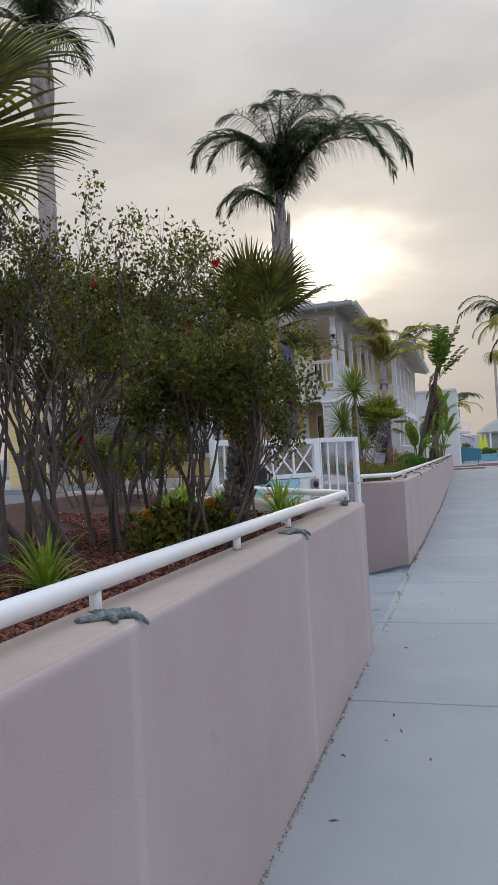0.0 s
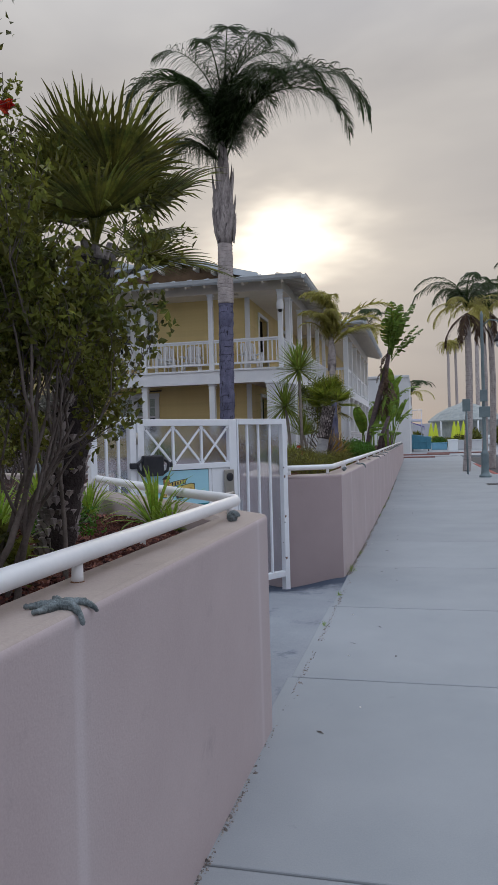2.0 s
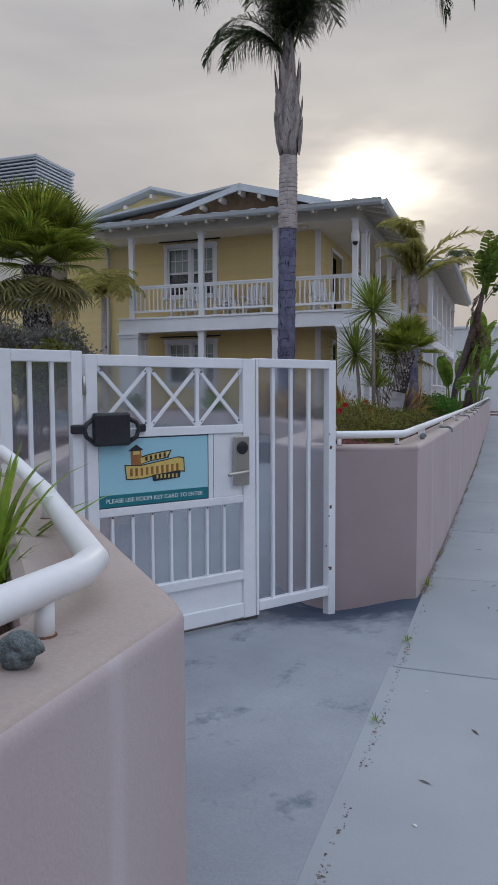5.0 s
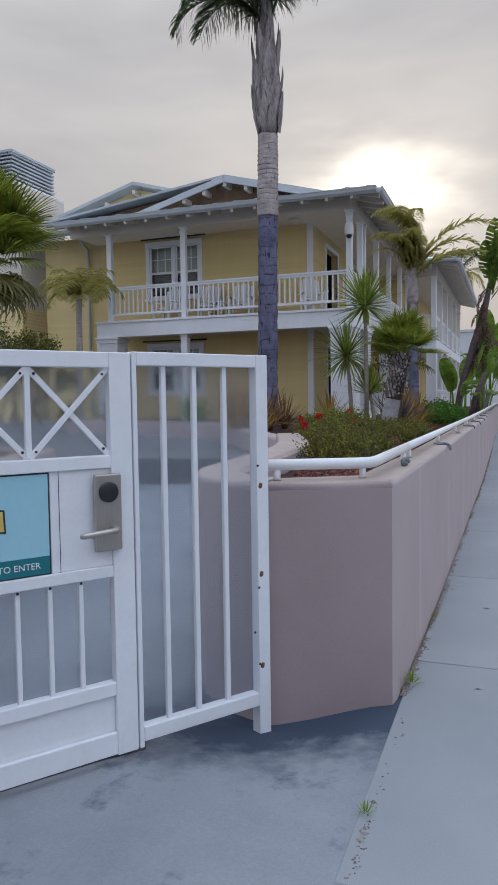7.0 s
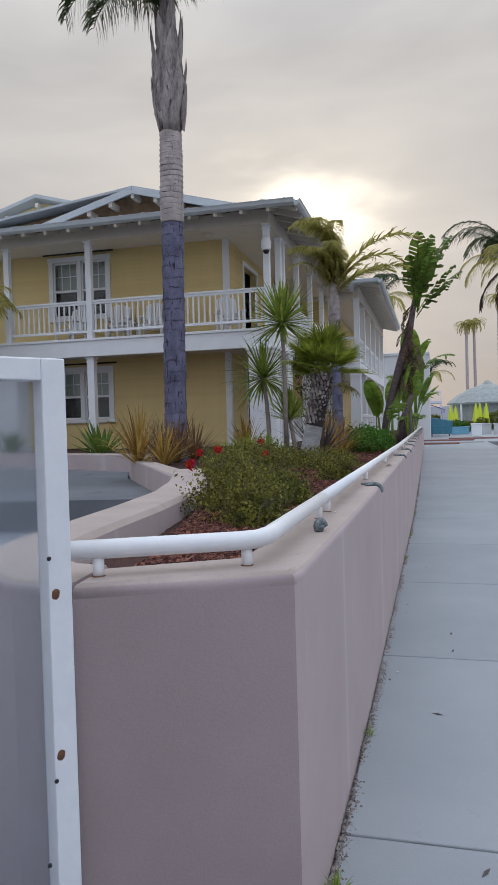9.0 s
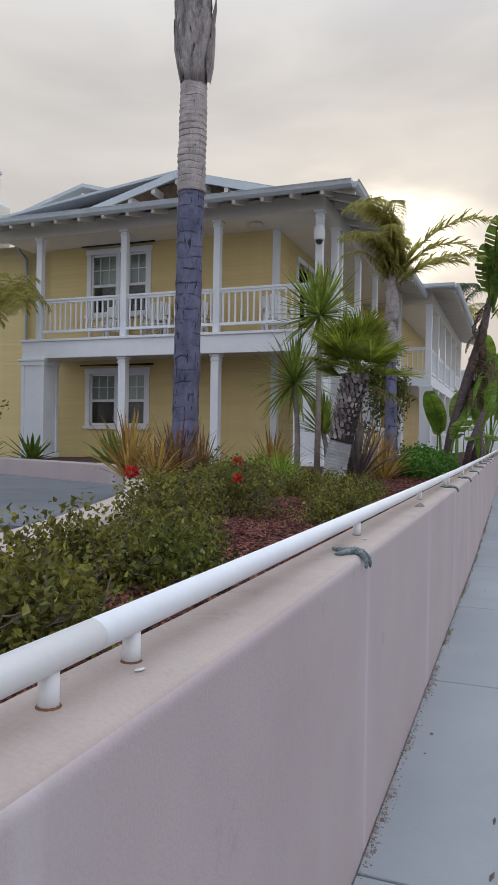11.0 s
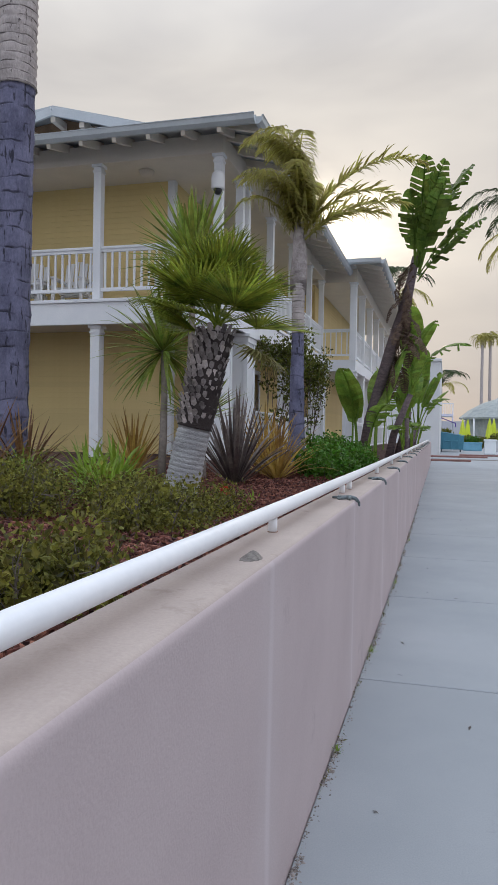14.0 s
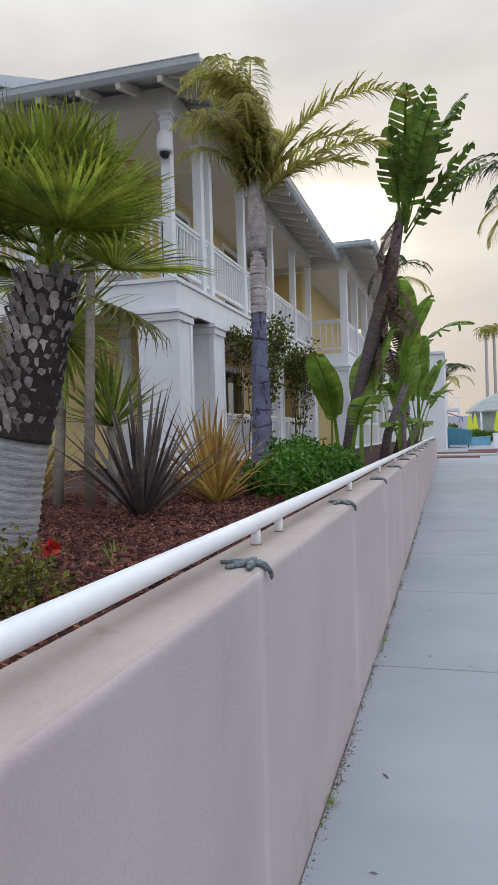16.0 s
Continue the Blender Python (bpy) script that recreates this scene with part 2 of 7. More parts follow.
GUTTER = material("gutter_grey_blue", (0.48, 0.53, 0.57), (0.58, 0.62, 0.66), 0.45, 2.0, 30.0, 0.05)
# near-black colour carries the shade inside rooms and behind louvres
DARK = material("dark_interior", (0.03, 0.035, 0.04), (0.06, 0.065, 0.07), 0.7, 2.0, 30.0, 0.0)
BLIND = material("window_blind", (0.36, 0.42, 0.37), (0.50, 0.56, 0.50), 0.7, 2.0, 30.0, 0.0)
BLACK = material("black_plastic", (0.012, 0.013, 0.018), (0.03, 0.03, 0.038), 0.4, 8.0, 60.0, 0.1)
STEEL = material("brushed_steel", (0.42, 0.40, 0.37), (0.55, 0.52, 0.48), 0.38, 3.0, 120.0, 0.08, metal=0.85, stretch=(1, 1, 0.1))
RUST = material("rust", (0.10, 0.05, 0.03), (0.24, 0.11, 0.06), 0.9, 30.0, 120.0, 0.4)
BRONZE = material("verdigris_bronze", (0.055, 0.07, 0.075), (0.27, 0.32, 0.34), 0.65, 40.0, 160.0, 0.8, metal=0.2)
ACRYLIC = glassy("acrylic_sheet", (0.88, 0.91, 0.94), 0.08, 1.3)
# scuffs scatter part of the light
scuff = node(ACRYLIC.node_tree, "ShaderNodeBsdfDiffuse", Color=(0.50, 0.55, 0.64, 1))
haze = node(ACRYLIC.node_tree, "ShaderNodeMixShader", Fac=0.11)
link(ACRYLIC.node_tree, ACRYLIC.node_tree.nodes["Principled BSDF"].outputs[0], haze.inputs[1])
link(ACRYLIC.node_tree, scuff.outputs[0], haze.inputs[2])
link(ACRYLIC.node_tree, haze.outputs[0], ACRYLIC.node_tree.nodes["Material Output"].inputs["Surface"])
GLASS = glassy("window_glass", (0.85, 0.90, 0.90), 0.0)

# ---- building tools ----
CACHE = {}


def ob_from(name, bm_or_mesh, mat, parent=None, at=None, label="", smooth=False):
    if isinstance(bm_or_mesh, bmesh.types.BMesh):
        bm = bm_or_mesh
        bm.normal_update()
        me = bpy.data.meshes.new(name)
        bm.to_mesh(me)
        bm.free()
        if mat:
            me.materials.append(mat)
        if smooth:
            me.polygons.foreach_set("use_smooth", [True] * len(me.polygons))
    else:
        me = bm_or_mesh
    ob = new(name, me)
    if parent:
        ob.parent = parent
    if at is not None:
        ob.matrix_basis = at if isinstance(at, Matrix) else Matrix.Translation(at)
    if label:
        ob["label"] = label
    return ob


def thing(name, at, label, category, group="", kind=""):
    ob = new(name)
    ob.empty_display_size = 0.1
    ob.matrix_basis = at if isinstance(at, Matrix) else Matrix.Translation(at)
    return tagged(ob, label, category, group, kind)


def add_box(bm, a, b, bevel=0.0, m=None):
    c, s = [(p + q) / 2 for p, q in zip(a, b)], [abs(q - p) for p, q in zip(a, b)]
    mat = Matrix.Translation(c) @ Matrix.Diagonal((*s, 1))
    r = bmesh.ops.create_cube(bm, size=1, matrix=mat)
    vs = r["verts"]
    if bevel:
        es = list({e for v in vs for e in v.link_edges})
        out = bmesh.ops.bevel(bm, geom=es, offset=bevel, segments=2, affect="EDGES", profile=0.5)
        vs = list({v for f in out["faces"] for v in f.verts} | {v for v in vs if v.is_valid})
    if m:
        bmesh.ops.transform(bm, matrix=m, verts=vs)
    return vs


def box_mesh(size, mat, bevel=0.004):
    """A shared bevelled block centred on its origin."""
    key = ("box", tuple(round(v, 3) for v in size), mat.name, bevel)
    if key not in CACHE:
        bm = bmesh.new()
        add_box(bm, [-v / 2 for v in size], [v / 2 for v in size], min(bevel, min(size) * 0.3))
        me = bpy.data.meshes.new("block")
        bm.to_mesh(me)
        bm.free()
        me.materials.append(mat)
        CACHE[key] = me
    return CACHE[key]


def block(name, a, b, mat, parent=None, bevel=0.004, label="", m=None):
    """One bevelled block from corner a to corner b, m turns it about its middle."""
    size = [abs(q - p) for p, q in zip(a, b)]
    c = Matrix.Translation([(p + q) / 2 for p, q in zip(a, b)])
    return ob_from(name, box_mesh(size, mat, bevel), None, parent, c @ m if m else c, label)


def add_tube(bm, pts, radii, sides=8, cap=True):
    """A tube along points, with a radius at each."""
    pts = [Vector(p) for p in pts]
    rings = []
    up = Vector((0, 0, 1))
    side = None
    for i, p in enumerate(pts):
        d = (pts[min(i + 1, len(pts) - 1)] - pts[max(i - 1, 0)]).normalized()
        if side is None:
            side = d.cross(up if abs(d.z) < 0.95 else Vector((1, 0, 0))).normalized()
        side = (side - d * side.dot(d)).normalized()
        other = d.cross(side)
        r = radii[i] if isinstance(radii, (list, tuple)) else radii
        rings.append([bm.verts.new(p + (side * math.cos(2 * math.pi * k / sides) + other * math.sin(2 * math.pi * k / sides)) * r) for k in range(sides)])
    for a, b in zip(rings, rings[1:]):
        for k in range(sides):
            bm.faces.new((a[k], a[(k + 1) % sides], b[(k + 1) % sides], b[k]))
    if cap and sides > 2:
        bm.faces.new(rings[0][::-1])
        bm.faces.new(rings[-1])
    return rings


def tube(name, pts, radii, mat, parent=None, sides=10, label="", at=None):
    bm = bmesh.new()
    add_tube(bm, pts, radii, sides)
    return ob_from(name, bm, mat, parent, at, label, smooth=True)


def add_lathe(bm, profile, sides=24, at=(0, 0, 0)):
    rings = []
    for r, z in profile:
        rings.append([bm.verts.new((at[0] + r * math.cos(2 * math.pi * k / sides), at[1] + r * math.sin(2 * math.pi * k / sides), at[2] + z)) for k in range(sides)])
    for a, b in zip(rings, rings[1:]):
        for k in range(sides):
            bm.faces.new((a[k], a[(k + 1) % sides], b[(k + 1) % sides], b[k]))
    bm.faces.new(rings[0][::-1])
    bm.faces.new(rings[-1])


def prism(name, outline, z0, z1, mat, parent=None, bevel=0.0, label=""):
    """A flat outline raised from z0 to z1."""
    bm = bmesh.new()
    f = bm.faces.new([bm.verts.new((x, y, z0)) for x, y in outline])
    if f.normal.z > 0 or sum((a[0] * b[1] - b[0] * a[1]) for a, b in zip(outline, outline[1:] + outline[:1])) > 0:
        f.normal_flip()
    out = bmesh.ops.extrude_face_region(bm, geom=[f])
    up = [v for v in out["geom"] if isinstance(v, bmesh.types.BMVert)]
    for v in up:
        v.co.z = z1
    if bevel:
        es = [e for e in bm.edges if all(abs(v.co.z - z1) < 1e-5 for v in e.verts)]
        bmesh.ops.bevel(bm, geom=es, offset=bevel, segments=3, affect="EDGES", profile=0.5)
    bmesh.ops.recalc_face_normals(bm, faces=bm.faces)
    return ob_from(name, bm, mat, parent, None, label)

# ---- ground, walls ----
SOIL_Z, WALL_Z = 0.97, 1.06


def wall_x(y):
    """The street face of the long planter wall, which runs a little askew."""
    return -0.725 - max(0.0, 11.5 - y) * 0.011 - max(0.0, y - 19.0) * 0.0088


bm = bmesh.new()
add_box(bm, (-400, -300, -0.7), (400, 700, -0.14))
tagged(ob_from("ground", bm, ASPHALT), "dark worn asphalt ground running to the horizon", "ground", kind="structure")

sidewalk = thing("sidewalk", (0, 0, 0), "pale blue-grey concrete sidewalk in large jointed slabs", "sidewalk", kind="structure")
bm = bmesh.new()
add_box(bm, (-0.715, -6, -0.145), (2.62, 56, -0.016))
ob_from("joint_bed", bm, JOINT, sidewalk, None, "dark dirt in the slab joints")
JOINTS = [-5.0, -3.1, -1.1, 0.8, 2.7, 4.6, 6.53, 8.37, 10.3, 12.3, 14.4, 16.5, 18.7, 20.8, 22.8, 24.8, 27.0, 29.3, 31.4, 33.5, 35.6, 37.7, 39.8, 41.9, 44.0, 46.1, 48.2, 51.0, 54.0]

alley = thing("entry_apron", (0, 0, 0), "stained dark grey concrete apron before the gate", "pavement", kind="structure")
# apron between the two planters and the ramp behind the gate
bm = bmesh.new()
APRON_Y = [4.0 + 0.2 * i for i in range(41)] + [12.0 + 0.75 * i for i in range(1, 15)]
prev = None
for y in APRON_Y:
    z = 0.0 if y < 10.4 else min(0.62, (y - 10.4) * 0.085)
    row = []
    for x in (-9.5, -6.0, -3.5, -2.4, -2.0, -1.8, -1.6, -1.4, -1.25, -1.1, -0.95, -0.85, -0.705 if y < 10.1 else -0.86):
        dip = 0.08 * math.exp(-((x + 1.35) / 0.42) ** 2 - ((y - 9.45) / 0.42) ** 2) * min(1.0, max(0.0, (-0.705 - x) / 0.3))
        row.append(bm.verts.new((x, y, z - 0.004 - dip)))
    if prev:
        for k in range(12):
            bm.faces.new((prev[k], prev[k + 1], row[k + 1], row[k]))
    prev = row
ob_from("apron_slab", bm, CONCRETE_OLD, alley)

# planter by the start of the walk
near = thing("planter_near", (0, 0, 0), "low mauve-tan stucco planter with a worn cap", "planter", kind="structure")
NEAR_OUT = [(-0.72, -8.0), (-0.703, 5.74), (-0.712, 5.79), (-0.75, 5.84), (-1.40, 6.56), (-2.0, 7.17), (-2.38, 7.57)]
NEAR_IN = [(-0.94, -8.0), (-0.93, 5.60), (-0.95, 5.66), (-1.0, 5.72), (-1.58, 6.40), (-2.17, 7.01), (-2.60, 7.46)]


def strip_wall(name, outer, inner, z0, z1, mat, cap_mat, parent):
    """A wall between two plan lines with a rounded cap; the top is the worn cap."""
    bm = bmesh.new()
    r = 0.024
    rows = []
    for o, i in zip(outer, inner):
        o, i = Vector((*o, 0)), Vector((*i, 0))
        d = (i - o).normalized()
        row = [o + Vector((0, 0, z0)), o + Vector((0, 0, z1 - r - 0.01))]
        for k in range(5):
            a = math.pi / 2 * k / 4
            row.append(o + d * (r - r * math.cos(a)) + Vector((0, 0, z1 - r + r * math.sin(a))))
        row += [o + d * (r + 0.01) + Vector((0, 0, z1)), i - d * r + Vector((0, 0, z1)), i + Vector((0, 0, z1 - r)), i + Vector((0, 0, z0))]
        rows.append([bm.verts.new(p) for p in row])
    n = len(rows[0])
    for a, b in zip(rows, rows[1:]):
        for k in range(n - 1):
            f = bm.faces.new((a[k], b[k], b[k + 1], a[k + 1]))
            f.material_index = 1 if k >= 4 and k < n - 2 else 0
            f.smooth = 0 < k < 7
    bm.faces.new(rows[0])
    bm.faces.new(rows[-1][::-1])
    bmesh.ops.recalc_face_normals(bm, faces=bm.faces)
    ob = ob_from(name, bm, mat, parent)
    ob.data.materials.append(cap_mat)
    return ob


strip_wall("planter_wall", NEAR_OUT, NEAR_IN, -0.05, WALL_Z, STUCCO_NEAR, STUCCO_SEAT, near)

far = thing("planter_far", (0, 0, 0), "long mauve-tan stucco planter wall with pale streaks", "planter", kind="structure")
ys = [9.76 + (48.0 - 9.76) * i / 24 for i in range(25)]
FAR_OUT = [(-1.29, 9.45), (-0.757, 9.695)] + [(wall_x(y), y) for y in ys]
FAR_IN = [(-1.31, 9.70), (-0.97, 9.90)] + [(wall_x(y) - 0.22, y + (0.2 if y < 10 else 0)) for y in ys]
strip_wall("planter_wall", FAR_OUT[1:], FAR_IN[1:], -0.14, WALL_Z, STUCCO, STUCCO_SEAT, far)
# darker stucco stands in for shade on the side facing away from the sun
strip_wall("return_wall", FAR_OUT[:2], FAR_IN[:2], -0.14, WALL_Z, STUCCO_SHADED, STUCCO_SEAT, far)["label"] = "brown stucco return by the gate, shade put into its colour"
# curved inner wall of the same planter
arc_o = [(-1.31, 9.47), (-1.50, 9.50), (-1.68, 9.62), (-1.84, 9.84), (-1.93, 10.15), (-1.97, 10.6), (-2.02, 11.2), (-2.12, 12.0), (-2.32, 12.8), (-2.55, 13.5), (-2.80, 14.2)]
arc_i = [(-1.33, 9.75), (-1.43, 9.77), (-1.53, 9.86), (-1.61, 9.98), (-1.66, 10.2), (-1.70, 10.6), (-1.74, 11.2), (-1.84, 12.05), (-2.04, 12.9), (-2.28, 13.6), (-2.54, 14.3)]
strip_wall("curved_wall", arc_o, arc_i, -0.14, WALL_Z, STUCCO, STUCCO_SEAT, far)


strip_wall("curved_wall", [(-2.80, 14.2), (-3.75, 15.9), (-4.75, 17.6), (-5.45, 19.5), (-11.1, 21.95)], [(-2.55, 14.3), (-3.55, 16.0), (-4.53, 17.7), (-5.22, 19.7), (-11.0, 22.15)], -0.05, 1.0, STUCCO, STUCCO_SEAT, far)
strip_wall("planter_wall", [(-2.38, 7.57), (-3.20, 9.2), (-4.4, 12.2), (-7.6, 13.2)], [(-2.60, 7.46), (-3.42, 9.1), (-4.55, 12.0), (-7.6, 12.95)], -0.05, 1.0, STUCCO_NEAR, STUCCO_SEAT, near)


def bed(name, outline, z, parent, n=1):
    bm = bmesh.new()
    f = bm.faces.new([bm.verts.new((x, y, z)) for x, y in outline])
    bmesh.ops.triangulate(bm, faces=[f])
    bmesh.ops.subdivide_edges(bm, edges=bm.edges, cuts=4, use_grid_fill=True)
    bmesh.ops.triangulate(bm, faces=bm.faces)
    bmesh.ops.subdivide_edges(bm, edges=bm.edges, cuts=2, use_grid_fill=True)
    for v in bm.verts:
        v.co.z += 0.05 * noise.noise(v.co * 1.3) + 0.02 * noise.noise(v.co * 6.0)
        v.normal_update()
    bmesh.ops.recalc_face_normals(bm, faces=bm.faces)
    return ob_from(name, bm, SOIL, parent, None, "dark red-brown bark mulch")


bed("mulch_bed", [(-0.9, -8), (-0.9, 5.55), (-1.5, 6.35), (-2.1, 6.98), (-2.55, 7.45), (-3.35, 9.1), (-4.5, 12.05), (-7.5, 13.0), (-7.5, -8)], SOIL_Z - 0.05, near)
bed("mulch_bed", [(-0.93, 9.85), (-0.9, 18), (-1.15, 48), (-4.1, 48), (-4.1, 24.2), (-5.3, 25.2), (-11, 25.2), (-11, 22.0), (-5.3, 19.6), (-4.6, 17.6), (-2.75, 14.2), (-2.1, 12.6), (-1.8, 11.0), (-1.72, 10.2), (-1.45, 9.75)], SOIL_Z - 0.03, far)

# interior drive, with its kerb, and the lawnless ground behind
prism("courtyard_drive", [(-40, 8.0), (-3.0, 15.0), (-4.9, 17.8), (-5.6, 19.4), (-11.2, 21.9), (-40, 21.9)], -0.145, 0.70, DRIVE)
tagged(bpy.data.objects["courtyard_drive"], "grey worn courtyard drive behind the planters", "driveway", kind="structure")
prism("courtyard_ground", [(-40, 21.9), (-4.0, 21.9), (-4.0, 60), (-40, 60)], -0.145, 0.86, CONCRETE_OLD)
tagged(bpy.data.objects["courtyard_ground"], "grey concrete ground round the houses", "ground", kind="structure")

# ---- rails on the planter walls ----
def handrail(label, runs, posts):
    rail = thing("handrail", (0, 0, 0), label, "handrail")
    for pts in runs:
        tube("rail_pipe", pts, 0.027, WHITE, rail, 14)
    for x, y in posts:
        tube("rail_post", [(x, y, WALL_Z - 0.01), (x, y, WALL_Z + 0.055)], 0.016, WHITE, rail, 10)
        bm = bmesh.new()
        add_lathe(bm, [(0.020, 0.0), (0.019, 0.003), (0.0155, 0.005)], 12, (x, y, WALL_Z - 0.002))
        ob_from("base_stain", bm, RUST, rail, None, "rusted post foot")
    return rail


RAIL_Z = WALL_Z + 0.074
handrail("white painted steel pipe rail on the planter cap",
         [[(-0.86, -8, RAIL_Z), (-0.86, 3, RAIL_Z), (-0.845, 5.60, RAIL_Z), (-0.845, 5.68, RAIL_Z), (-0.87, 5.76, RAIL_Z), (-1.46, 6.45, RAIL_Z), (-2.0, 7.02, RAIL_Z + 0.015), (-2.40, 7.42, RAIL_Z + 0.03), (-2.47, 7.50, RAIL_Z), (-2.49, 7.52, WALL_Z - 0.02)]],
         [(-0.86, y) for y in (-6.2, -4.2, -2.2, 0.0, 2.06, 3.2, 4.05)] + [(-0.845, 5.58), (-1.46, 6.45), (-2.30, 7.32)])
handrail("white painted steel pipe rail along the long wall",
         [[(-1.37, 9.535, RAIL_Z), (-0.93, 9.75, RAIL_Z), (-0.88, 9.79, RAIL_Z), (-0.865, 9.86, RAIL_Z), (-0.862, 10.90, RAIL_Z)], [(-0.862, 10.91, RAIL_Z)] + [(wall_x(y) - 0.13, y, RAIL_Z) for y in (14.0, 18.0, 24.0, 30.0, 36.0, 42.0, 47.6)]],
         [(-1.28, 9.58), (-0.91, 9.775)] + [(wall_x(y) - 0.13, y) for y in (10.79, 11.02, 12.84, 14.84, 16.60, 16.92, 18.8, 20.8, 22.8, 24.8, 26.8, 28.8, 30.8, 32.8, 34.8, 36.8, 38.8, 40.8, 42.8, 44.8, 46.8)])

# ---- gate ----
SIGN_BLUE = material("sign_light_blue", (0.34, 0.62, 0.74), (0.38, 0.67, 0.78), 0.3, 2.0, 40.0, 0.0)
SIGN_TEAL = material("sign_teal", (0.012, 0.17, 0.21), (0.018, 0.20, 0.24), 0.3, 2.0, 40.0, 0.0)
SIGN_GOLD = material("sign_gold", (0.62, 0.46, 0.12), (0.72, 0.55, 0.18), 0.35, 20.0, 60.0, 0.0)
SIGN_BROWN = material("sign_brown", (0.22, 0.09, 0.03), (0.42, 0.18, 0.05), 0.4, 20.0, 60.0, 0.0)
SIGN_INK = material("sign_ink", (0.02, 0.025, 0.03), (0.03, 0.035, 0.04), 0.4, 20.0, 60.0, 0.0)
SIGN_WHITE = material("sign_white", (0.80, 0.84, 0.86), (0.84, 0.88, 0.90), 0.4, 20.0, 60.0, 0.0)
GATE_AT = pose(-1.288, 9.42, 0, 0, 0, 235.0)


def bar(name, u0, u1, z0, z1, d0, d1, parent, mat=GATE_WHITE, bevel=0.004, label=""):
    return block(name, (u0, d0, z0), (u1, d1, z1), mat, parent, bevel, label)


def slanted(name, a, b, width, d0, d1, parent, mat=GATE_WHITE):
    """A flat bar from (u, z) a to b."""
    du, dz = b[0] - a[0], b[1] - a[1]
    me = box_mesh((math.hypot(du, dz), d1 - d0, width), mat, 0.003)
    m = Matrix.Translation(((a[0] + b[0]) / 2, (d0 + d1) / 2, (a[1] + b[1]) / 2)) @ Matrix.Rotation(-math.atan2(dz, du), 4, "Y")
    return ob_from(name, me, None, parent, m)


def flat_shape(name, pts, d, mat, parent, thick=0.002, label=""):
    """A thin plate in the plane of the gate; pts are (u, z)."""
    bm = bmesh.new()
    f = bm.faces.new([bm.verts.new((u, d, z)) for u, z in pts])
    out = bmesh.ops.extrude_face_region(bm, geom=[f])
    for v in out["geom"]:
        if isinstance(v, bmesh.types.BMVert):
            v.co.y += thick
    bmesh.ops.recalc_face_normals(bm, faces=bm.faces)
    return ob_from(name, bm, mat, parent, None, label)


def rivets(parent, places, d):
    for u, z in places:
        bm = bmesh.new()
        add_lathe(bm, [(0.006, 0.0), (0.005, 0.003), (0.002, 0.004)], 8)
        ob_from("screw", bm, BLACK, parent, Matrix.Translation((u, d, z)) @ Matrix.Rotation(radians(-90), 4, "X"))


right_panel = thing("fence_panel", GATE_AT, "white steel fence panel with acrylic sheet beside the gate", "fence panel")
bar("post", 0.0, 0.062, -0.085, 1.64, -0.03, 0.03, right_panel)
bar("post", 0.638, 0.658, 0.03, 1.64, -0.026, 0.026, right_panel)
bar("top_rail", 0.062, 0.638, 1.585, 1.64, -0.028, 0.028, right_panel)
bar("bottom_rail", 0.062, 0.638, 0.055, 0.115, -0.028, 0.028, right_panel)
for u in (0.205, 0.355, 0.50):
    bar("picket", u, u + 0.022, 0.11, 1.59, -0.011, 0.011, right_panel, bevel=0.003)
bar("acrylic_sheet", 0.03, 0.645, 0.10, 1.60, -0.026, -0.020, right_panel, ACRYLIC, 0.0, "clear hazy acrylic sheet")
rivets(right_panel, [(0.06, z) for z in (0.25, 0.6, 1.15)] + [(0.085, 0.4)], 0.031)
for z in (0.24, 0.66, 1.06):
    bm = bmesh.new()
    bmesh.ops.create_icosphere(bm, subdivisions=1, radius=0.014)
    ob_from("rust_spot", bm, RUST, right_panel, Matrix.Translation((0.045, 0.028, z)) @ Matrix.Diagonal((1, 0.4, 1.3, 1)), "rusted bolt")

gate = thing("gate", GATE_AT, "white steel entrance gate with crossed lattice, sign and lever lock, closed", "gate")
bar("stile", 0.664, 0.755, 0.03, 1.635, -0.025, 0.025, gate)
bar("stile", 1.70, 1.765, 0.03, 1.635, -0.025, 0.025, gate)
bar("top_rail", 0.755, 1.70, 1.575, 1.635, -0.024, 0.024, gate)
bar("middle_rail", 0.755, 1.70, 1.185, 1.235, -0.024, 0.024, gate)
bar("lock_rail", 0.755, 1.70, 0.755, 0.80, -0.024, 0.024, gate)
bar("lower_rail", 0.755, 1.70, 0.275, 0.33, -0.024, 0.024, gate)
bar("bottom_rail", 0.755, 1.70, 0.035, 0.125, -0.024, 0.024, gate)
bar("kick_plate", 0.755, 1.70, 0.125, 0.275, -0.012, 0.004, gate)
bar("acrylic_sheet", 0.74, 1.71, 1.22, 1.59, -0.022, -0.016, gate, ACRYLIC, 0.0, "clear hazy acrylic sheet")
bar("acrylic_sheet", 0.74, 1.71, 0.30, 0.78, -0.022, -0.016, gate, ACRYLIC, 0.0, "clear hazy acrylic sheet")
cells = [0.755, 1.07, 1.385, 1.70]
for i, (a, b) in enumerate(zip(cells, cells[1:])):
    slanted("lattice_bar", (a, 1.235), (b, 1.575), 0.022, -0.008, 0.006, gate)
    slanted("lattice_bar", (a, 1.575), (b, 1.235), 0.022, 0.004, 0.014, gate)
    if i:
        bar("lattice_upright", a - 0.011, a + 0.011, 1.235, 1.575, -0.010, 0.012, gate, bevel=0.003)
    rivets(gate, [(a + 0.025, 1.262), (b - 0.025, 1.262), (a + 0.025, 1.55), (b - 0.025, 1.55)], 0.012)
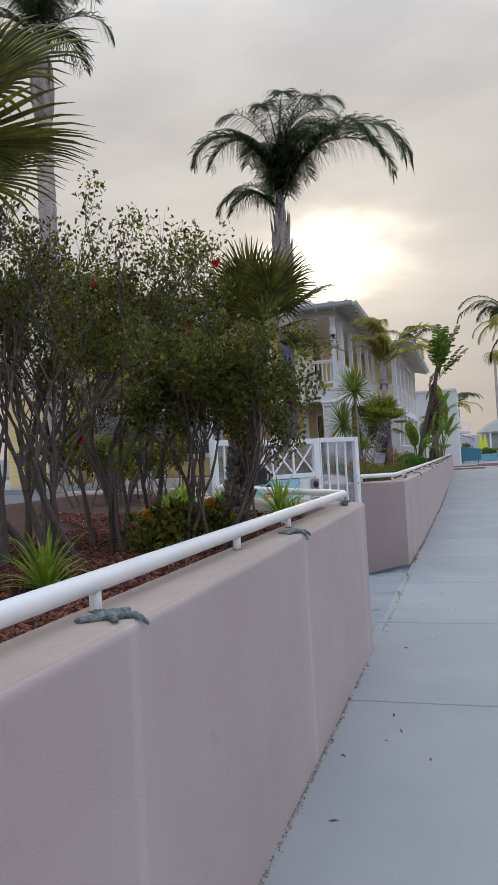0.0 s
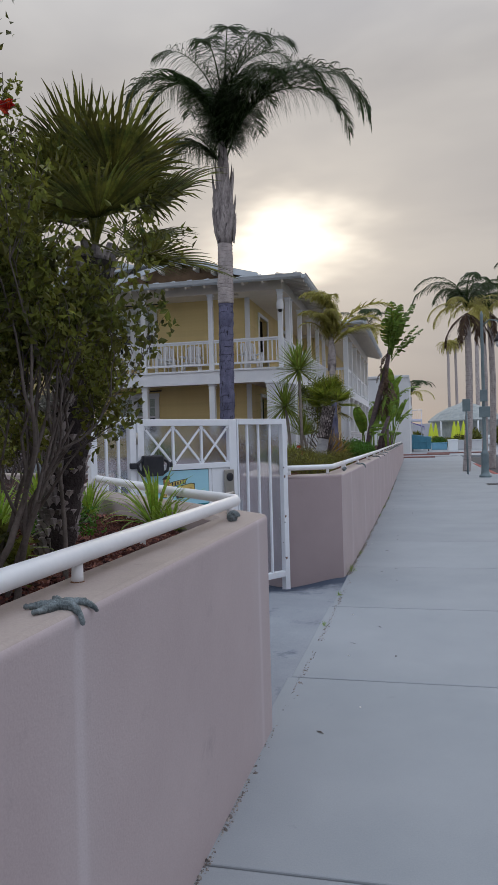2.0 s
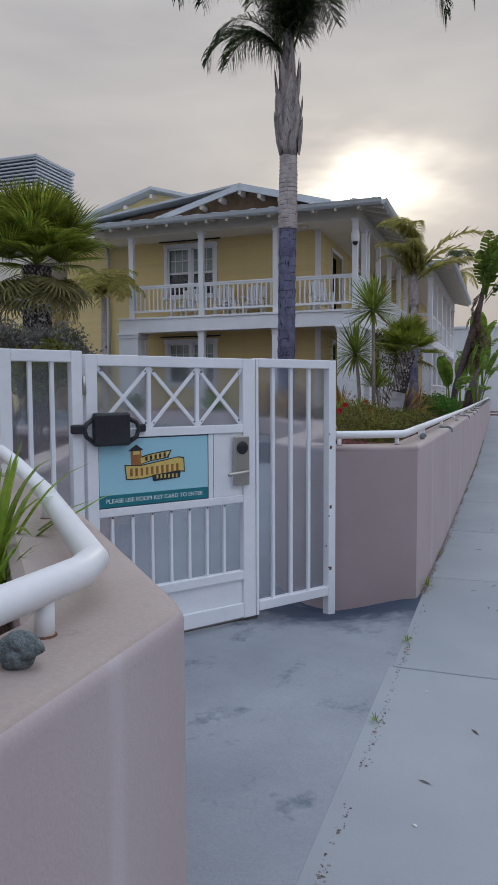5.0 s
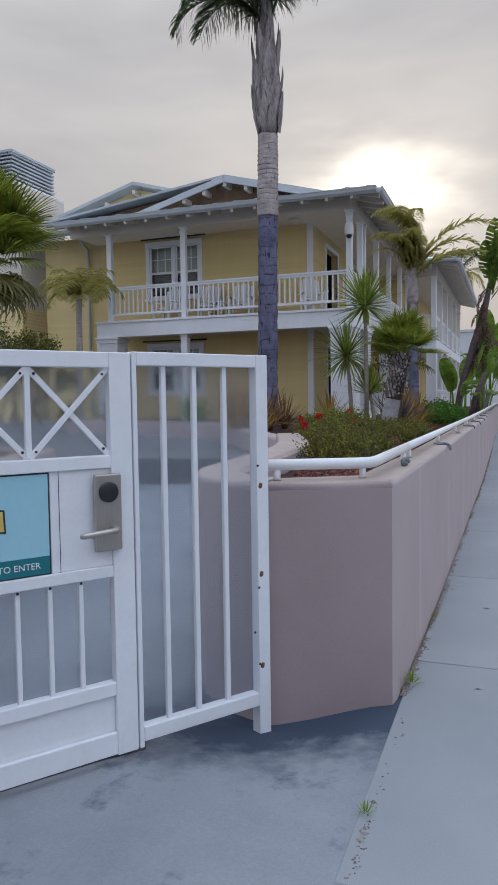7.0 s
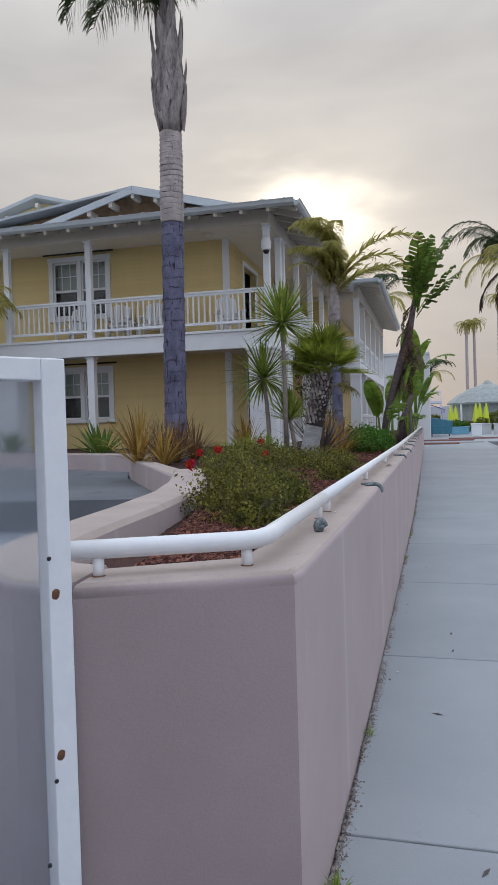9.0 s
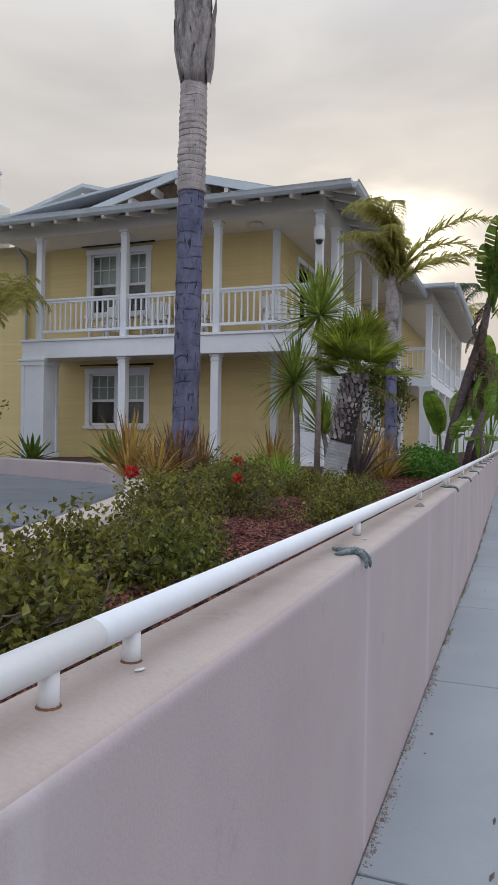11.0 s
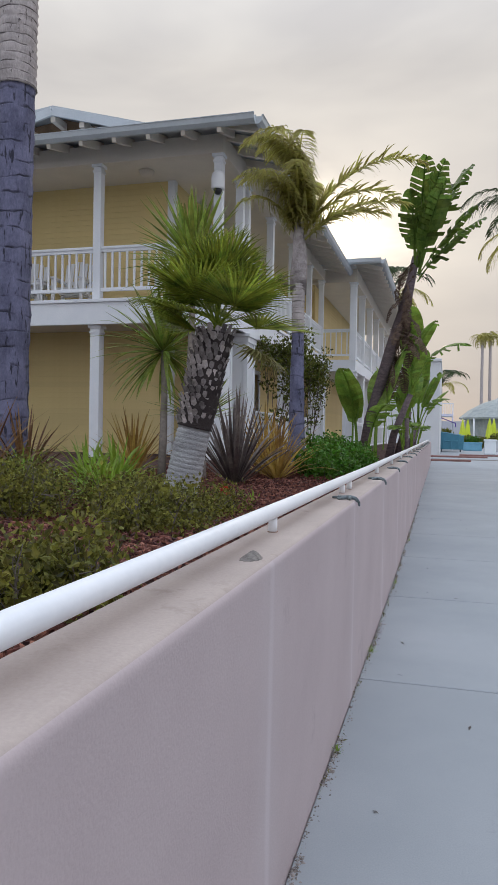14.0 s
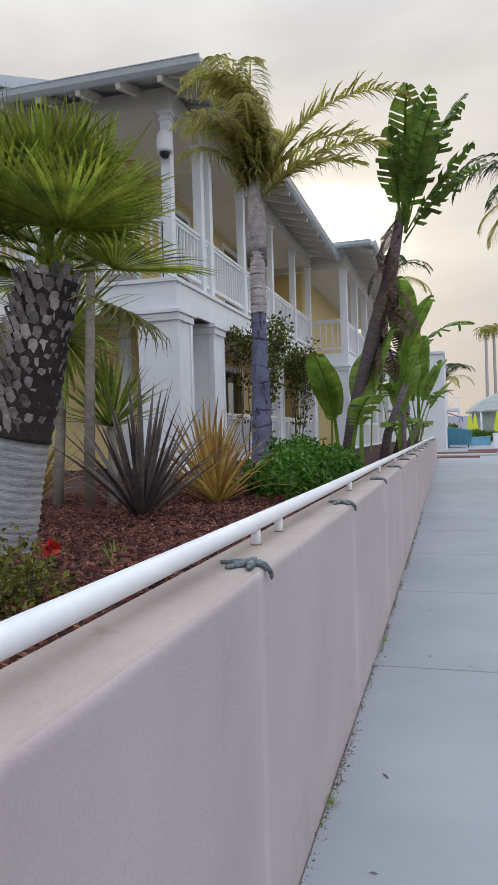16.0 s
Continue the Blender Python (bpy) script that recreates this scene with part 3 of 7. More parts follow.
for k in range(7):
    u = 0.885 + 0.122 * k
    bar("picket", u - 0.009, u + 0.009, 0.32, 0.76, -0.009, 0.009, gate, bevel=0.003)
    rivets(gate, [(u, 0.745)], 0.0095)
bar("lock_panel", 0.755, 0.999, 0.80, 1.185, -0.014, 0.012, gate, label="white steel lock panel")
bar("panel_groove", 0.9635, 0.9655, 0.80, 1.185, 0.0, 0.0135, gate, SIGN_INK, 0.0, "dark seam of the lock panel")
lock = bar("lock_case", 0.725, 0.835, 0.865, 1.165, 0.026, 0.05, gate, STEEL, 0.006, "brushed steel electronic lock case")
bm = bmesh.new()
add_lathe(bm, [(0.040, 0.0), (0.040, 0.006), (0.034, 0.009)], 28)
ob_from("reader", bm, BLACK, gate, Matrix.Translation((0.78, 0.049, 1.095)) @ Matrix.Rotation(radians(-90), 4, "X"), "round black card reader", True)
tube("lever", [(0.765, 0.05, 0.95), (0.765, 0.085, 0.95), (0.775, 0.098, 0.95), (0.82, 0.10, 0.948), (0.90, 0.098, 0.943), (0.915, 0.092, 0.941)], [0.017, 0.014, 0.014, 0.012, 0.012, 0.008], STEEL, gate, 12, "satin steel lever handle")
sign = bar("sign", 1.0, 1.70, 0.80, 1.185, -0.01, 0.012, gate, SIGN_INK, 0.002, "light blue entry sign with a teal band")
bar("sign_face", 1.006, 1.694, 0.872, 1.178, 0.0122, 0.0140, gate, SIGN_BLUE, 0.0)
bar("sign_band", 1.006, 1.694, 0.806, 0.872, 0.0122, 0.0140, gate, SIGN_TEAL, 0.0)


def sign_u(f):
    return 1.694 - 0.688 * f


def ribbon(pts_top, pts_bot, d, mat, label=""):
    pts = [(sign_u(a), z) for a, z in pts_top] + [(sign_u(a), z) for a, z in pts_bot[::-1]]
    flat_shape("emblem", pts, d, mat, gate, label=label)


# emblem: a small lighthouse and ribbons, as plain shapes
ribbon([(0.27, 1.095), (0.275, 1.11), (0.36, 1.11), (0.365, 1.095)], [(0.275, 1.01), (0.30, 1.0), (0.35, 1.0), (0.375, 1.01)], 0.0145, SIGN_BROWN, "brown lighthouse emblem")
ribbon([(0.255, 1.112), (0.315, 1.142), (0.325, 1.142)], [(0.255, 1.108), (0.32, 1.106), (0.385, 1.112)], 0.0147, SIGN_INK)
ribbon([(0.29, 1.108), (0.35, 1.108)], [(0.29, 1.088), (0.35, 1.088)], 0.0152, SIGN_GOLD)
ribbon([(0.355, 1.066), (0.44, 1.082), (0.55, 1.092), (0.63, 1.098)], [(0.365, 1.036), (0.45, 1.052), (0.55, 1.06), (0.60, 1.066)], 0.0150, SIGN_GOLD, "gold ribbon emblem")
ribbon([(0.345, 1.072), (0.44, 1.088), (0.55, 1.098), (0.645, 1.106)], [(0.355, 1.03), (0.45, 1.046), (0.55, 1.054), (0.615, 1.06)], 0.0143, SIGN_INK)
ribbon([(0.225, 1.028), (0.35, 1.022), (0.55, 1.042), (0.70, 1.058), (0.755, 1.052)], [(0.235, 0.956), (0.36, 0.954), (0.55, 0.972), (0.70, 0.984), (0.76, 0.98)], 0.0153, SIGN_GOLD, "gold ribbon emblem")
ribbon([(0.215, 1.034), (0.35, 1.028), (0.55, 1.048), (0.71, 1.064), (0.765, 1.058)], [(0.228, 0.950), (0.36, 0.948), (0.55, 0.966), (0.70, 0.978), (0.77, 0.972)], 0.0146, SIGN_INK)
ribbon([(0.46, 0.968), (0.60, 0.976), (0.73, 0.982)], [(0.47, 0.932), (0.60, 0.936), (0.72, 0.942)], 0.0158, SIGN_INK, "dark ribbon emblem")
for i in range(10):
    f = 0.262 + i * 0.047
    lift = 0.012 * max(0, (f - 0.35)) * 6
    ribbon([(f, 1.012 + lift * 0.5), (f + 0.022, 1.013 + lift * 0.5)], [(f, 0.968 + lift * 0.5), (f + 0.022, 0.969 + lift * 0.5)], 0.0162, SIGN_BROWN)
for i in range(5):
    f = 0.40 + i * 0.042
    ribbon([(f, 1.074 + i * 0.004), (f + 0.02, 1.075 + i * 0.004)], [(f, 1.05 + i * 0.004), (f + 0.02, 1.051 + i * 0.004)], 0.0162, SIGN_INK)
for i in range(6):
    f = 0.50 + i * 0.036
    ribbon([(f, 0.966), (f + 0.016, 0.967)], [(f, 0.945), (f + 0.016, 0.946)], 0.0172, SIGN_GOLD)


def lettering(name, words, size, mat, parent, m, label=""):
    cu = bpy.data.curves.new(name, "FONT")
    cu.body, cu.size, cu.align_x, cu.align_y, cu.extrude = words, size, "CENTER", "CENTER", 0.0006
    cu.materials.append(mat)
    tmp = new("lettering_source", cu)
    me = bpy.data.meshes.new_from_object(tmp.evaluated_get(bpy.context.evaluated_depsgraph_get()))
    bpy.data.objects.remove(tmp)
    me.name = name
    return ob_from(name, me, None, parent, m, label)


lettering("sign_text", "PLEASE USE ROOM KEY CARD TO ENTER", 0.0335, SIGN_WHITE, gate,
          Matrix(((-1, 0, 0, 1.35), (0, 0, 1, 0.0150), (0, 1, 0, 0.838), (0, 0, 0, 1))), "white capital lettering")
# push bar housing on the latch side
housing = bar("exit_device", 1.53, 1.74, 1.145, 1.325, 0.026, 0.075, gate, BLACK, 0.03, "black plastic exit device cover")
tube("exit_arm", [(1.53, 0.05, 1.29), (1.49, 0.055, 1.27), (1.475, 0.055, 1.235), (1.49, 0.055, 1.19), (1.53, 0.05, 1.165)], 0.013, BLACK, gate, 8)
tube("exit_arm", [(1.74, 0.05, 1.29), (1.78, 0.055, 1.265), (1.79, 0.055, 1.235), (1.78, 0.055, 1.2), (1.74, 0.05, 1.17)], 0.013, BLACK, gate, 8)
bar("exit_tab", 1.78, 1.86, 1.215, 1.265, 0.03, 0.06, gate, BLACK, 0.01)
bar("exit_tab", 1.43, 1.48, 1.215, 1.26, 0.03, 0.06, gate, BLACK, 0.01)
for z in (0.3, 1.42):
    tube("hinge", [(1.772, 0.02, z), (1.772, 0.02, z + 0.10)], 0.011, STEEL, gate, 10)

left_panel = thing("fence_panel", GATE_AT, "white steel fence panel with acrylic sheet at the hinge side", "fence panel")
bar("post", 1.785, 1.845, 0.0, 1.65, -0.03, 0.03, left_panel)
bar("post", 2.155, 2.215, 0.0, 1.65, -0.03, 0.03, left_panel)
bar("top_rail", 1.845, 2.155, 1.59, 1.65, -0.028, 0.028, left_panel)
bar("bottom_rail", 1.845, 2.155, 0.06, 0.12, -0.028, 0.028, left_panel)
for u in (1.93, 2.045):
    bar("picket", u, u + 0.022, 0.11, 1.6, -0.011, 0.011, left_panel, bevel=0.003)
bar("acrylic_sheet", 1.82, 2.18, 0.10, 1.61, -0.026, -0.020, left_panel, ACRYLIC, 0.0, "clear hazy acrylic sheet")

joint = thing("threshold_joint", GATE_AT, "tan filler joint in the concrete under the gate", "joint strip")
bar("joint_strip", 0.60, 2.20, -0.02, 0.001, -0.06, -0.045, joint, JOINT, 0.0)

# ---- the yellow guest house ----
house = thing("guest_house", (0, 0, 0), "two-storey yellow clapboard guest house with white balconies and metal roof", "house")
DECK, BEAM_B, POSTS_X = 3.65, 6.02, (-10.69, -8.45, -6.22, -4.01)
FRONT_Y, SIDE_X, WALL_Y, WALL_SX, BASE = 23.78, -4.01, 25.0, -5.3, 0.86


def boards(parent, a, b, z0, z1, axis, at, facing, pitch=0.105):
    """Lapped clapboards on a wall: along axis from a to b, between heights z0 and z1."""
    n = max(1, round((z1 - z0) / pitch))
    h = (z1 - z0) / n
    key = ("board", axis, round(b - a, 2), round(h, 3), facing)
    if key not in CACHE:
        bm = bmesh.new()
        L = (b - a) / 2
        prof = [(0.0, -h / 2), (0.014, -h / 2), (0.0125, -h / 2 + 0.003), (0.006, h / 2), (0.0, h / 2)]
        ends = []
        for s in (-L, L):
            ends.append([bm.verts.new((s, facing * d, z) if axis == "x" else (facing * d, s, z)) for d, z in prof])
        for k in range(5):
            bm.faces.new((ends[0][k], ends[1][k], ends[1][(k + 1) % 5], ends[0][(k + 1) % 5]))
        bm.faces.new(ends[0])
        bm.faces.new(ends[1][::-1])
        bmesh.ops.recalc_face_normals(bm, faces=bm.faces)
        me = bpy.data.meshes.new("clapboard")
        bm.to_mesh(me)
        bm.free()
        me.materials.append(YELLOW)
        CACHE[key] = me
    for i in range(n):
        z = z0 + (i + 0.5) * h
        at3 = ((a + b) / 2, at, z) if axis == "x" else (at, (a + b) / 2, z)
        ob_from("clapboard", CACHE[key], None, parent, at3)


def walled(name, parent, axis, at, a, b, z0, z1, holes, facing, thick=0.16):
    """A wall core with holes (a0, a1, z0, z1), boards on the rest. facing: sign of the outward normal on the other axis."""
    bm = bmesh.new()
    us = sorted({a, b, *[h[0] for h in holes], *[h[1] for h in holes]})
    ob = None
    cuts = []
    for u0, u1 in zip(us, us[1:]):
        mid = (u0 + u1) / 2
        spans = sorted((h[2], h[3]) for h in holes if h[0] < mid < h[1])
        z = z0
        for s0, s1 in spans + [(z1, z1)]:
            if s0 - z > 0.01:
                cuts.append((u0, u1, z, s0))
            z = s1
    for u0, u1, w0, w1 in cuts:
        d0, d1 = at - facing * thick, at
        if axis == "x":
            add_box(bm, (u0, min(d0, d1), w0), (u1, max(d0, d1), w1))
        else:
            add_box(bm, (min(d0, d1), u0, w0), (max(d0, d1), u1, w1))
    ob = ob_from(name, bm, YELLOW, parent)
    for u0, u1, w0, w1 in cuts:
        boards(ob, u0, u1, w0, w1, axis, at, facing)
    return ob


def window(parent, x0, x1, z0, z1, y):
    """A pair of sashes in a white surround, facing -y; grilles in the upper lights."""
    bm = bmesh.new()
    for a, b in (((x0 - 0.1, y - 0.05, z0 - 0.02), (x0 + 0.02, y + 0.06, z1 + 0.02)), ((x1 - 0.02, y - 0.05, z0 - 0.02), (x1 + 0.1, y + 0.06, z1 + 0.02)),
                 ((x0 - 0.12, y - 0.055, z1), (x1 + 0.12, y + 0.06, z1 + 0.13)), (((x0 + x1) / 2 - 0.05, y - 0.045, z0), ((x0 + x1) / 2 + 0.05, y + 0.06, z1))):
        add_box(bm, a, b, 0.006)
    w = ob_from("window", bm, TRIM, parent, None, "white double sash window with half-drawn blinds")
    block("window_sill", (x0 - 0.14, y - 0.09, z0 - 0.09), (x1 + 0.14, y + 0.04, z0 - 0.01), TRIM, w, 0.008)
    m = (x0 + x1) / 2
    zm = z0 + (z1 - z0) * 0.48
    for a, b in ((x0 + 0.02, m - 0.05), (m + 0.05, x1 - 0.02)):
        bm = bmesh.new()
        for p, q in (((a, y, z0), (a + 0.045, y + 0.04, z1)), ((b - 0.045, y, z0), (b, y + 0.04, z1)), ((a, y, z0), (b, y + 0.04, z0 + 0.06)),
                     ((a, y, z1 - 0.05), (b, y + 0.04, z1)), ((a, y - 0.01, zm - 0.03), (b, y + 0.04, zm + 0.03))):
            add_box(bm, p, q, 0.004)
        for k in (1, 2):
            xx = a + (b - a) * k / 3
            add_box(bm, (xx - 0.009, y + 0.008, zm), (xx + 0.009, y + 0.03, z1))
        zz = (zm + z1) / 2
        add_box(bm, (a, y + 0.008, zz - 0.009), (b, y + 0.03, zz + 0.009))
        ob_from("sash", bm, TRIM, w)
        block("pane", (a + 0.03, y + 0.018, z0 + 0.04), (b - 0.03, y + 0.022, zm), GLASS, w, 0.0)
        block("pane", (a + 0.03, y + 0.018, zm), (b - 0.03, y + 0.022, z1 - 0.04), GLASS, w, 0.0)
        block("blind", (a + 0.01, y + 0.09, zm - 0.02), (b - 0.01, y + 0.10, z1), BLIND, w, 0.0, "grey-green window blind")
    tube("shade_rod", [(x0 - 0.22, y - 0.09, z1 + 0.20), (x1 + 0.22, y - 0.09, z1 + 0.20)], 0.022, BLACK, w, 8, "rolled dark sunshade rod")
    # dark panel painted in place of the unlit room
    block("room_dark", (x0, y + 0.5, z0 - 0.1), (x1, y + 0.52, z1 + 0.1), DARK, w, 0.0, "dark panel for the unlit room behind the glass")
    return w


def post(x, y, z0, z1, parent, size=0.145, name="porch_post"):
    bm = bmesh.new()
    s = size / 2
    add_box(bm, (x - s, y - s, z0), (x + s, y + s, z1), 0.008)
    for a, b, g in ((z1 - 0.14, z1 - 0.10, 0.014), (z1 - 0.05, z1, 0.03)):
        add_box(bm, (x - s - g, y - s - g, a), (x + s + g, y + s + g, b), 0.006)
    return ob_from(name, bm, TRIM, parent)


def pier(x0, x1, y0, y1, z0, z1, parent):
    """A boxed pier with sunk panels on its faces, a base and a cap."""
    bm = bmesh.new()
    add_box(bm, (x0 + 0.02, y0 + 0.02, z0), (x1 - 0.02, y1 - 0.02, z1))
    core = ob_from("porch_pier", bm, TRIM, parent)
    block("pier_base", (x0 - 0.02, y0 - 0.02, z0), (x1 + 0.02, y1 + 0.02, z0 + 0.16), TRIM, core, 0.008)
    block("pier_collar", (x0 - 0.02, y0 - 0.02, z1 - 0.14), (x1 + 0.02, y1 + 0.02, z1 - 0.04), TRIM, core, 0.008)
    block("pier_cap", (x0 - 0.05, y0 - 0.05, z1 - 0.04), (x1 + 0.05, y1 + 0.05, z1 + 0.02), TRIM, core, 0.008)
    for x in (x0, x1 - 0.09):
        for y in (y0, y1 - 0.09):
            block("corner_board", (x, y, z0 + 0.16), (x + 0.09, y + 0.09, z1 - 0.14), TRIM, core, 0.004)
    return core


def balustrade(parent, a, b, z0, z1, pitch=0.135):
    """Rails and square balusters between two plan points."""
    a, b = Vector((*a, 0)), Vector((*b, 0))
    d = b - a
    L, ang = d.length, math.atan2(d.y, d.x)
    m = Matrix.Translation(a) @ Matrix.Rotation(ang, 4, "Z")
    rail = new("balustrade")
    rail.empty_display_size = 0.1
    rail.parent = parent
    rail.matrix_basis = m
    block("top_rail", (0, -0.045, z1 - 0.05), (L, 0.045, z1), TRIM, rail, 0.01)
    block("sub_rail", (0, -0.025, z1 - 0.10), (L, 0.025, z1 - 0.05), TRIM, rail, 0.002)
    block("bottom_rail", (0, -0.03, z0), (L, 0.03, z0 + 0.06), TRIM, rail, 0.006)
    me = box_mesh((0.034, 0.034, z1 - z0 - 0.15), TRIM, 0.003)
    n = int(L / pitch)
    for i in range(n):
        ob_from("baluster", me, None, rail, ((i + 0.5) * L / n, 0, (z0 + 0.06 + z1 - 0.10) / 2))
    return rail


front = walled("front_wall", house, "x", WALL_Y, -11.3, WALL_SX, BASE, 6.1, [(-10.12, -8.55, 1.72, 2.98), (-10.12, -8.55, 4.42, 6.0 - 0.12)], -1)
side = walled("side_wall", house, "y", WALL_SX, WALL_Y, 34.0, BASE, 6.1, [(26.5, 27.9, DECK, 5.75), (30.2, 31.4, 4.5, 5.8), (26.6, 27.8, 0.95, 2.95), (30.0, 31.4, 1.7, 2.95)], 1)
window(house, -10.12, -8.55, 1.72, 2.98, WALL_Y)
window(house, -10.12, -8.55, 4.42, 5.88, WALL_Y)
for y0, y1, z0, z1 in ((26.5, 27.9, DECK, 5.75), (30.2, 31.4, 4.5, 5.8), (26.6, 27.8, 0.95, 2.95), (30.0, 31.4, 1.7, 2.95)):
    bm = bmesh.new()
    for a, b in (((y0 - 0.1, z0), (y0, z1)), ((y1, z0), (y1 + 0.1, z1)), ((y0 - 0.1, z1), (y1 + 0.1, z1 + 0.11))):
        add_box(bm, (WALL_SX - 0.02, a[0], a[1]), (WALL_SX + 0.05, b[0], b[1]), 0.005)
    o = ob_from("side_opening", bm, TRIM, house, None, "white framed opening with a dark panel for the unlit room")
    if y0 > 28:
        block("pane", (WALL_SX - 0.08, y0, z0), (WALL_SX - 0.07, y1, z1), GLASS, o, 0.0)
    # dark panel carries the shade of the room inside
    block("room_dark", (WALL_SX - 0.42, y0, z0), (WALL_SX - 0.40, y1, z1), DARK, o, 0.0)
for x, y in ((WALL_SX - 0.01, WALL_Y - 0.01),):
    block("corner_board", (x - 0.10, y - 0.035, BASE), (x + 0.045, y + 0.10, 6.1), TRIM, house, 0.006)

# solid dark block stands in for the unlit rooms
block("house_core", (-11.2, 25.75, 0.87), (-5.8, 33.9, 6.05), DARK, house, 0.0, "dark solid block for the unlit rooms")

# deck, beams, posts
block("deck", (-11.0, 23.66, 3.30), (-3.92, WALL_Y, DECK), SOFFIT, house, 0.01, "cream balcony deck")
block("deck", (WALL_SX, WALL_Y, 3.30), (-3.92, 34.0, DECK), SOFFIT, house, 0.01, "cream balcony deck")
block("deck_fascia", (-11.05, 23.60, 3.22), (-3.86, 23.655, DECK - 0.05), TRIM, house, 0.008, "white balcony fascia")
block("deck_fascia", (-11.08, 23.57, DECK - 0.05), (-3.83, 23.75, DECK + 0.01), TRIM, house, 0.008, "white balcony edge")
block("deck_fascia", (-3.915, 23.66, 3.22), (-3.86, 34.0, DECK - 0.05), TRIM, house, 0.008, "white balcony fascia")
block("deck_fascia", (-3.99, 23.76, DECK - 0.05), (-3.83, 34.0, DECK + 0.01), TRIM, house, 0.008, "white balcony edge")
for x in POSTS_X:
    post(x, FRONT_Y, DECK, BEAM_B, house)
SIDE_POSTS = (25.05, 25.45, 27.4, 29.6, 31.9, 33.9)
for y in SIDE_POSTS:
    post(SIDE_X, y, DECK, BEAM_B, house)
for x in (-8.45, -6.22):
    post(x, FRONT_Y, BASE, 3.22, house, 0.18)
pier(-11.05, -10.42, 23.58, 24.15, BASE, 3.20, house)
pier(-4.45, -3.84, 23.58, 24.15, BASE, 3.20, house)
pier(-4.40, -3.84, 25.1, 25.65, BASE, 3.20, house)
pier(-4.30, -3.84, 29.5, 29.95, BASE, 3.20, house)
pier(-4.30, -3.84, 33.6, 34.0, BASE, 3.20, house)
for a, b in zip(POSTS_X, POSTS_X[1:]):
    balustrade(house, (a + 0.07, FRONT_Y), (b - 0.07, FRONT_Y), DECK + 0.17, 4.60)
for a, b in zip((FRONT_Y,) + SIDE_POSTS[1:], SIDE_POSTS[1:]):
    balustrade(house, (SIDE_X, a + 0.07), (SIDE_X, b - 0.07), DECK + 0.17, 4.60)
for a, b in ((26.0, 29.5), (29.95, 33.6)):
    balustrade(house, (SIDE_X + 0.05, a), (SIDE_X + 0.05, b), 0.98, 1.82)
block("porch_beam", (-11.9, FRONT_Y - 0.09, BEAM_B), (SIDE_X + 0.09, FRONT_Y + 0.09, 6.34), SOFFIT, house, 0.01, "cream porch beam")
block("porch_beam", (SIDE_X - 0.09, FRONT_Y + 0.09, BEAM_B), (SIDE_X + 0.09, 34.0, 6.34), SOFFIT, house, 0.01, "cream porch beam")
block("porch_ceiling", (-11.9, FRONT_Y + 0.09, 6.10), (SIDE_X - 0.09, WALL_Y + 0.1, 6.16), SOFFIT, house, 0.0, "cream porch ceiling")
block("porch_ceiling", (WALL_SX - 0.1, WALL_Y + 0.1, 6.10), (SIDE_X - 0.09, 34.0, 6.16), SOFFIT, house, 0.0, "cream porch ceiling")

# roof: hipped skirt with a gablet over the porch, ridge running back
EAVE_Z, EX, EY, RX, SLOPE = 6.25, -3.21, 23.09, -7.5, 0.266


def sheet(name, quads, thick, mat, parent, label=""):
    """Sloping sheets with a thickness, from lists of corners."""
    bm = bmesh.new()
    for q in quads:
        f = bm.faces.new([bm.verts.new(p) for p in q])
        f.normal_update()
        if f.normal.z < 0:
            f.normal_flip()
        out = bmesh.ops.extrude_face_region(bm, geom=[f])
        for v in out["geom"]:
            if isinstance(v, bmesh.types.BMVert):
                v.co.z += thick
    bmesh.ops.recalc_face_normals(bm, faces=bm.faces)
    return ob_from(name, bm, mat, parent, None, label)


def rz(d):
    return EAVE_Z + SLOPE * d


GY = 24.7
gi = GY - EY
sheet("roof", [[(EX, EY, EAVE_Z), (2 * RX - EX, EY, EAVE_Z), (2 * RX - EX - gi, GY, rz(gi)), (EX - gi, GY, rz(gi))],
               [(EX, EY, EAVE_Z), (EX - gi, GY, rz(gi)), (EX - gi, 34.1, rz(gi)), (EX, 34.1, EAVE_Z)],
               [(EX - gi, GY - 0.35, rz(gi) + 0.001), (RX, GY - 0.35, rz(EX - RX)), (RX, 34.1, rz(EX - RX)), (EX - gi, 34.1, rz(gi) + 0.001)],
               [(2 * RX - EX, EY, EAVE_Z), (2 * RX - EX, 34.1, EAVE_Z), (RX, 34.1, rz(EX - RX)), (RX, GY - 0.35, rz(EX - RX)), (2 * RX - EX - gi, GY - 0.35, rz(gi) + 0.001)]], 0.06, METAL_ROOF, house, "grey standing-seam metal roof")
bm = bmesh.new()
g = [bm.verts.new(p) for p in ((EX - gi - 0.1, GY + 0.1, rz(gi) - 0.05), (2 * RX - EX - gi + 0.1, GY + 0.1, rz(gi) - 0.05), (RX, GY + 0.1, rz(EX - RX) - 0.02))]
bm.faces.new(g)
ob_from("gable_vent", bm, material("weathered_timber", (0.16, 0.10, 0.06), (0.30, 0.20, 0.12), 0.8, 4.0, 60.0, 0.3), house, None, "brown timber gable")
for s in (1, -1):
    a, b = Vector((RX, GY - 0.37, rz(EX - RX) - 0.06)), Vector((RX + s * (RX - EX + gi) * -1, GY - 0.37, rz(gi) - 0.06))
    d = b - a
    me = box_mesh((d.length, 0.05, 0.16), GUTTER, 0.006)
    ob_from("barge_board", me, None, house, Matrix.Translation((a + b) / 2) @ Matrix.Rotation(-math.atan2(d.z, d.x), 4, "Y"), "grey-blue barge board")
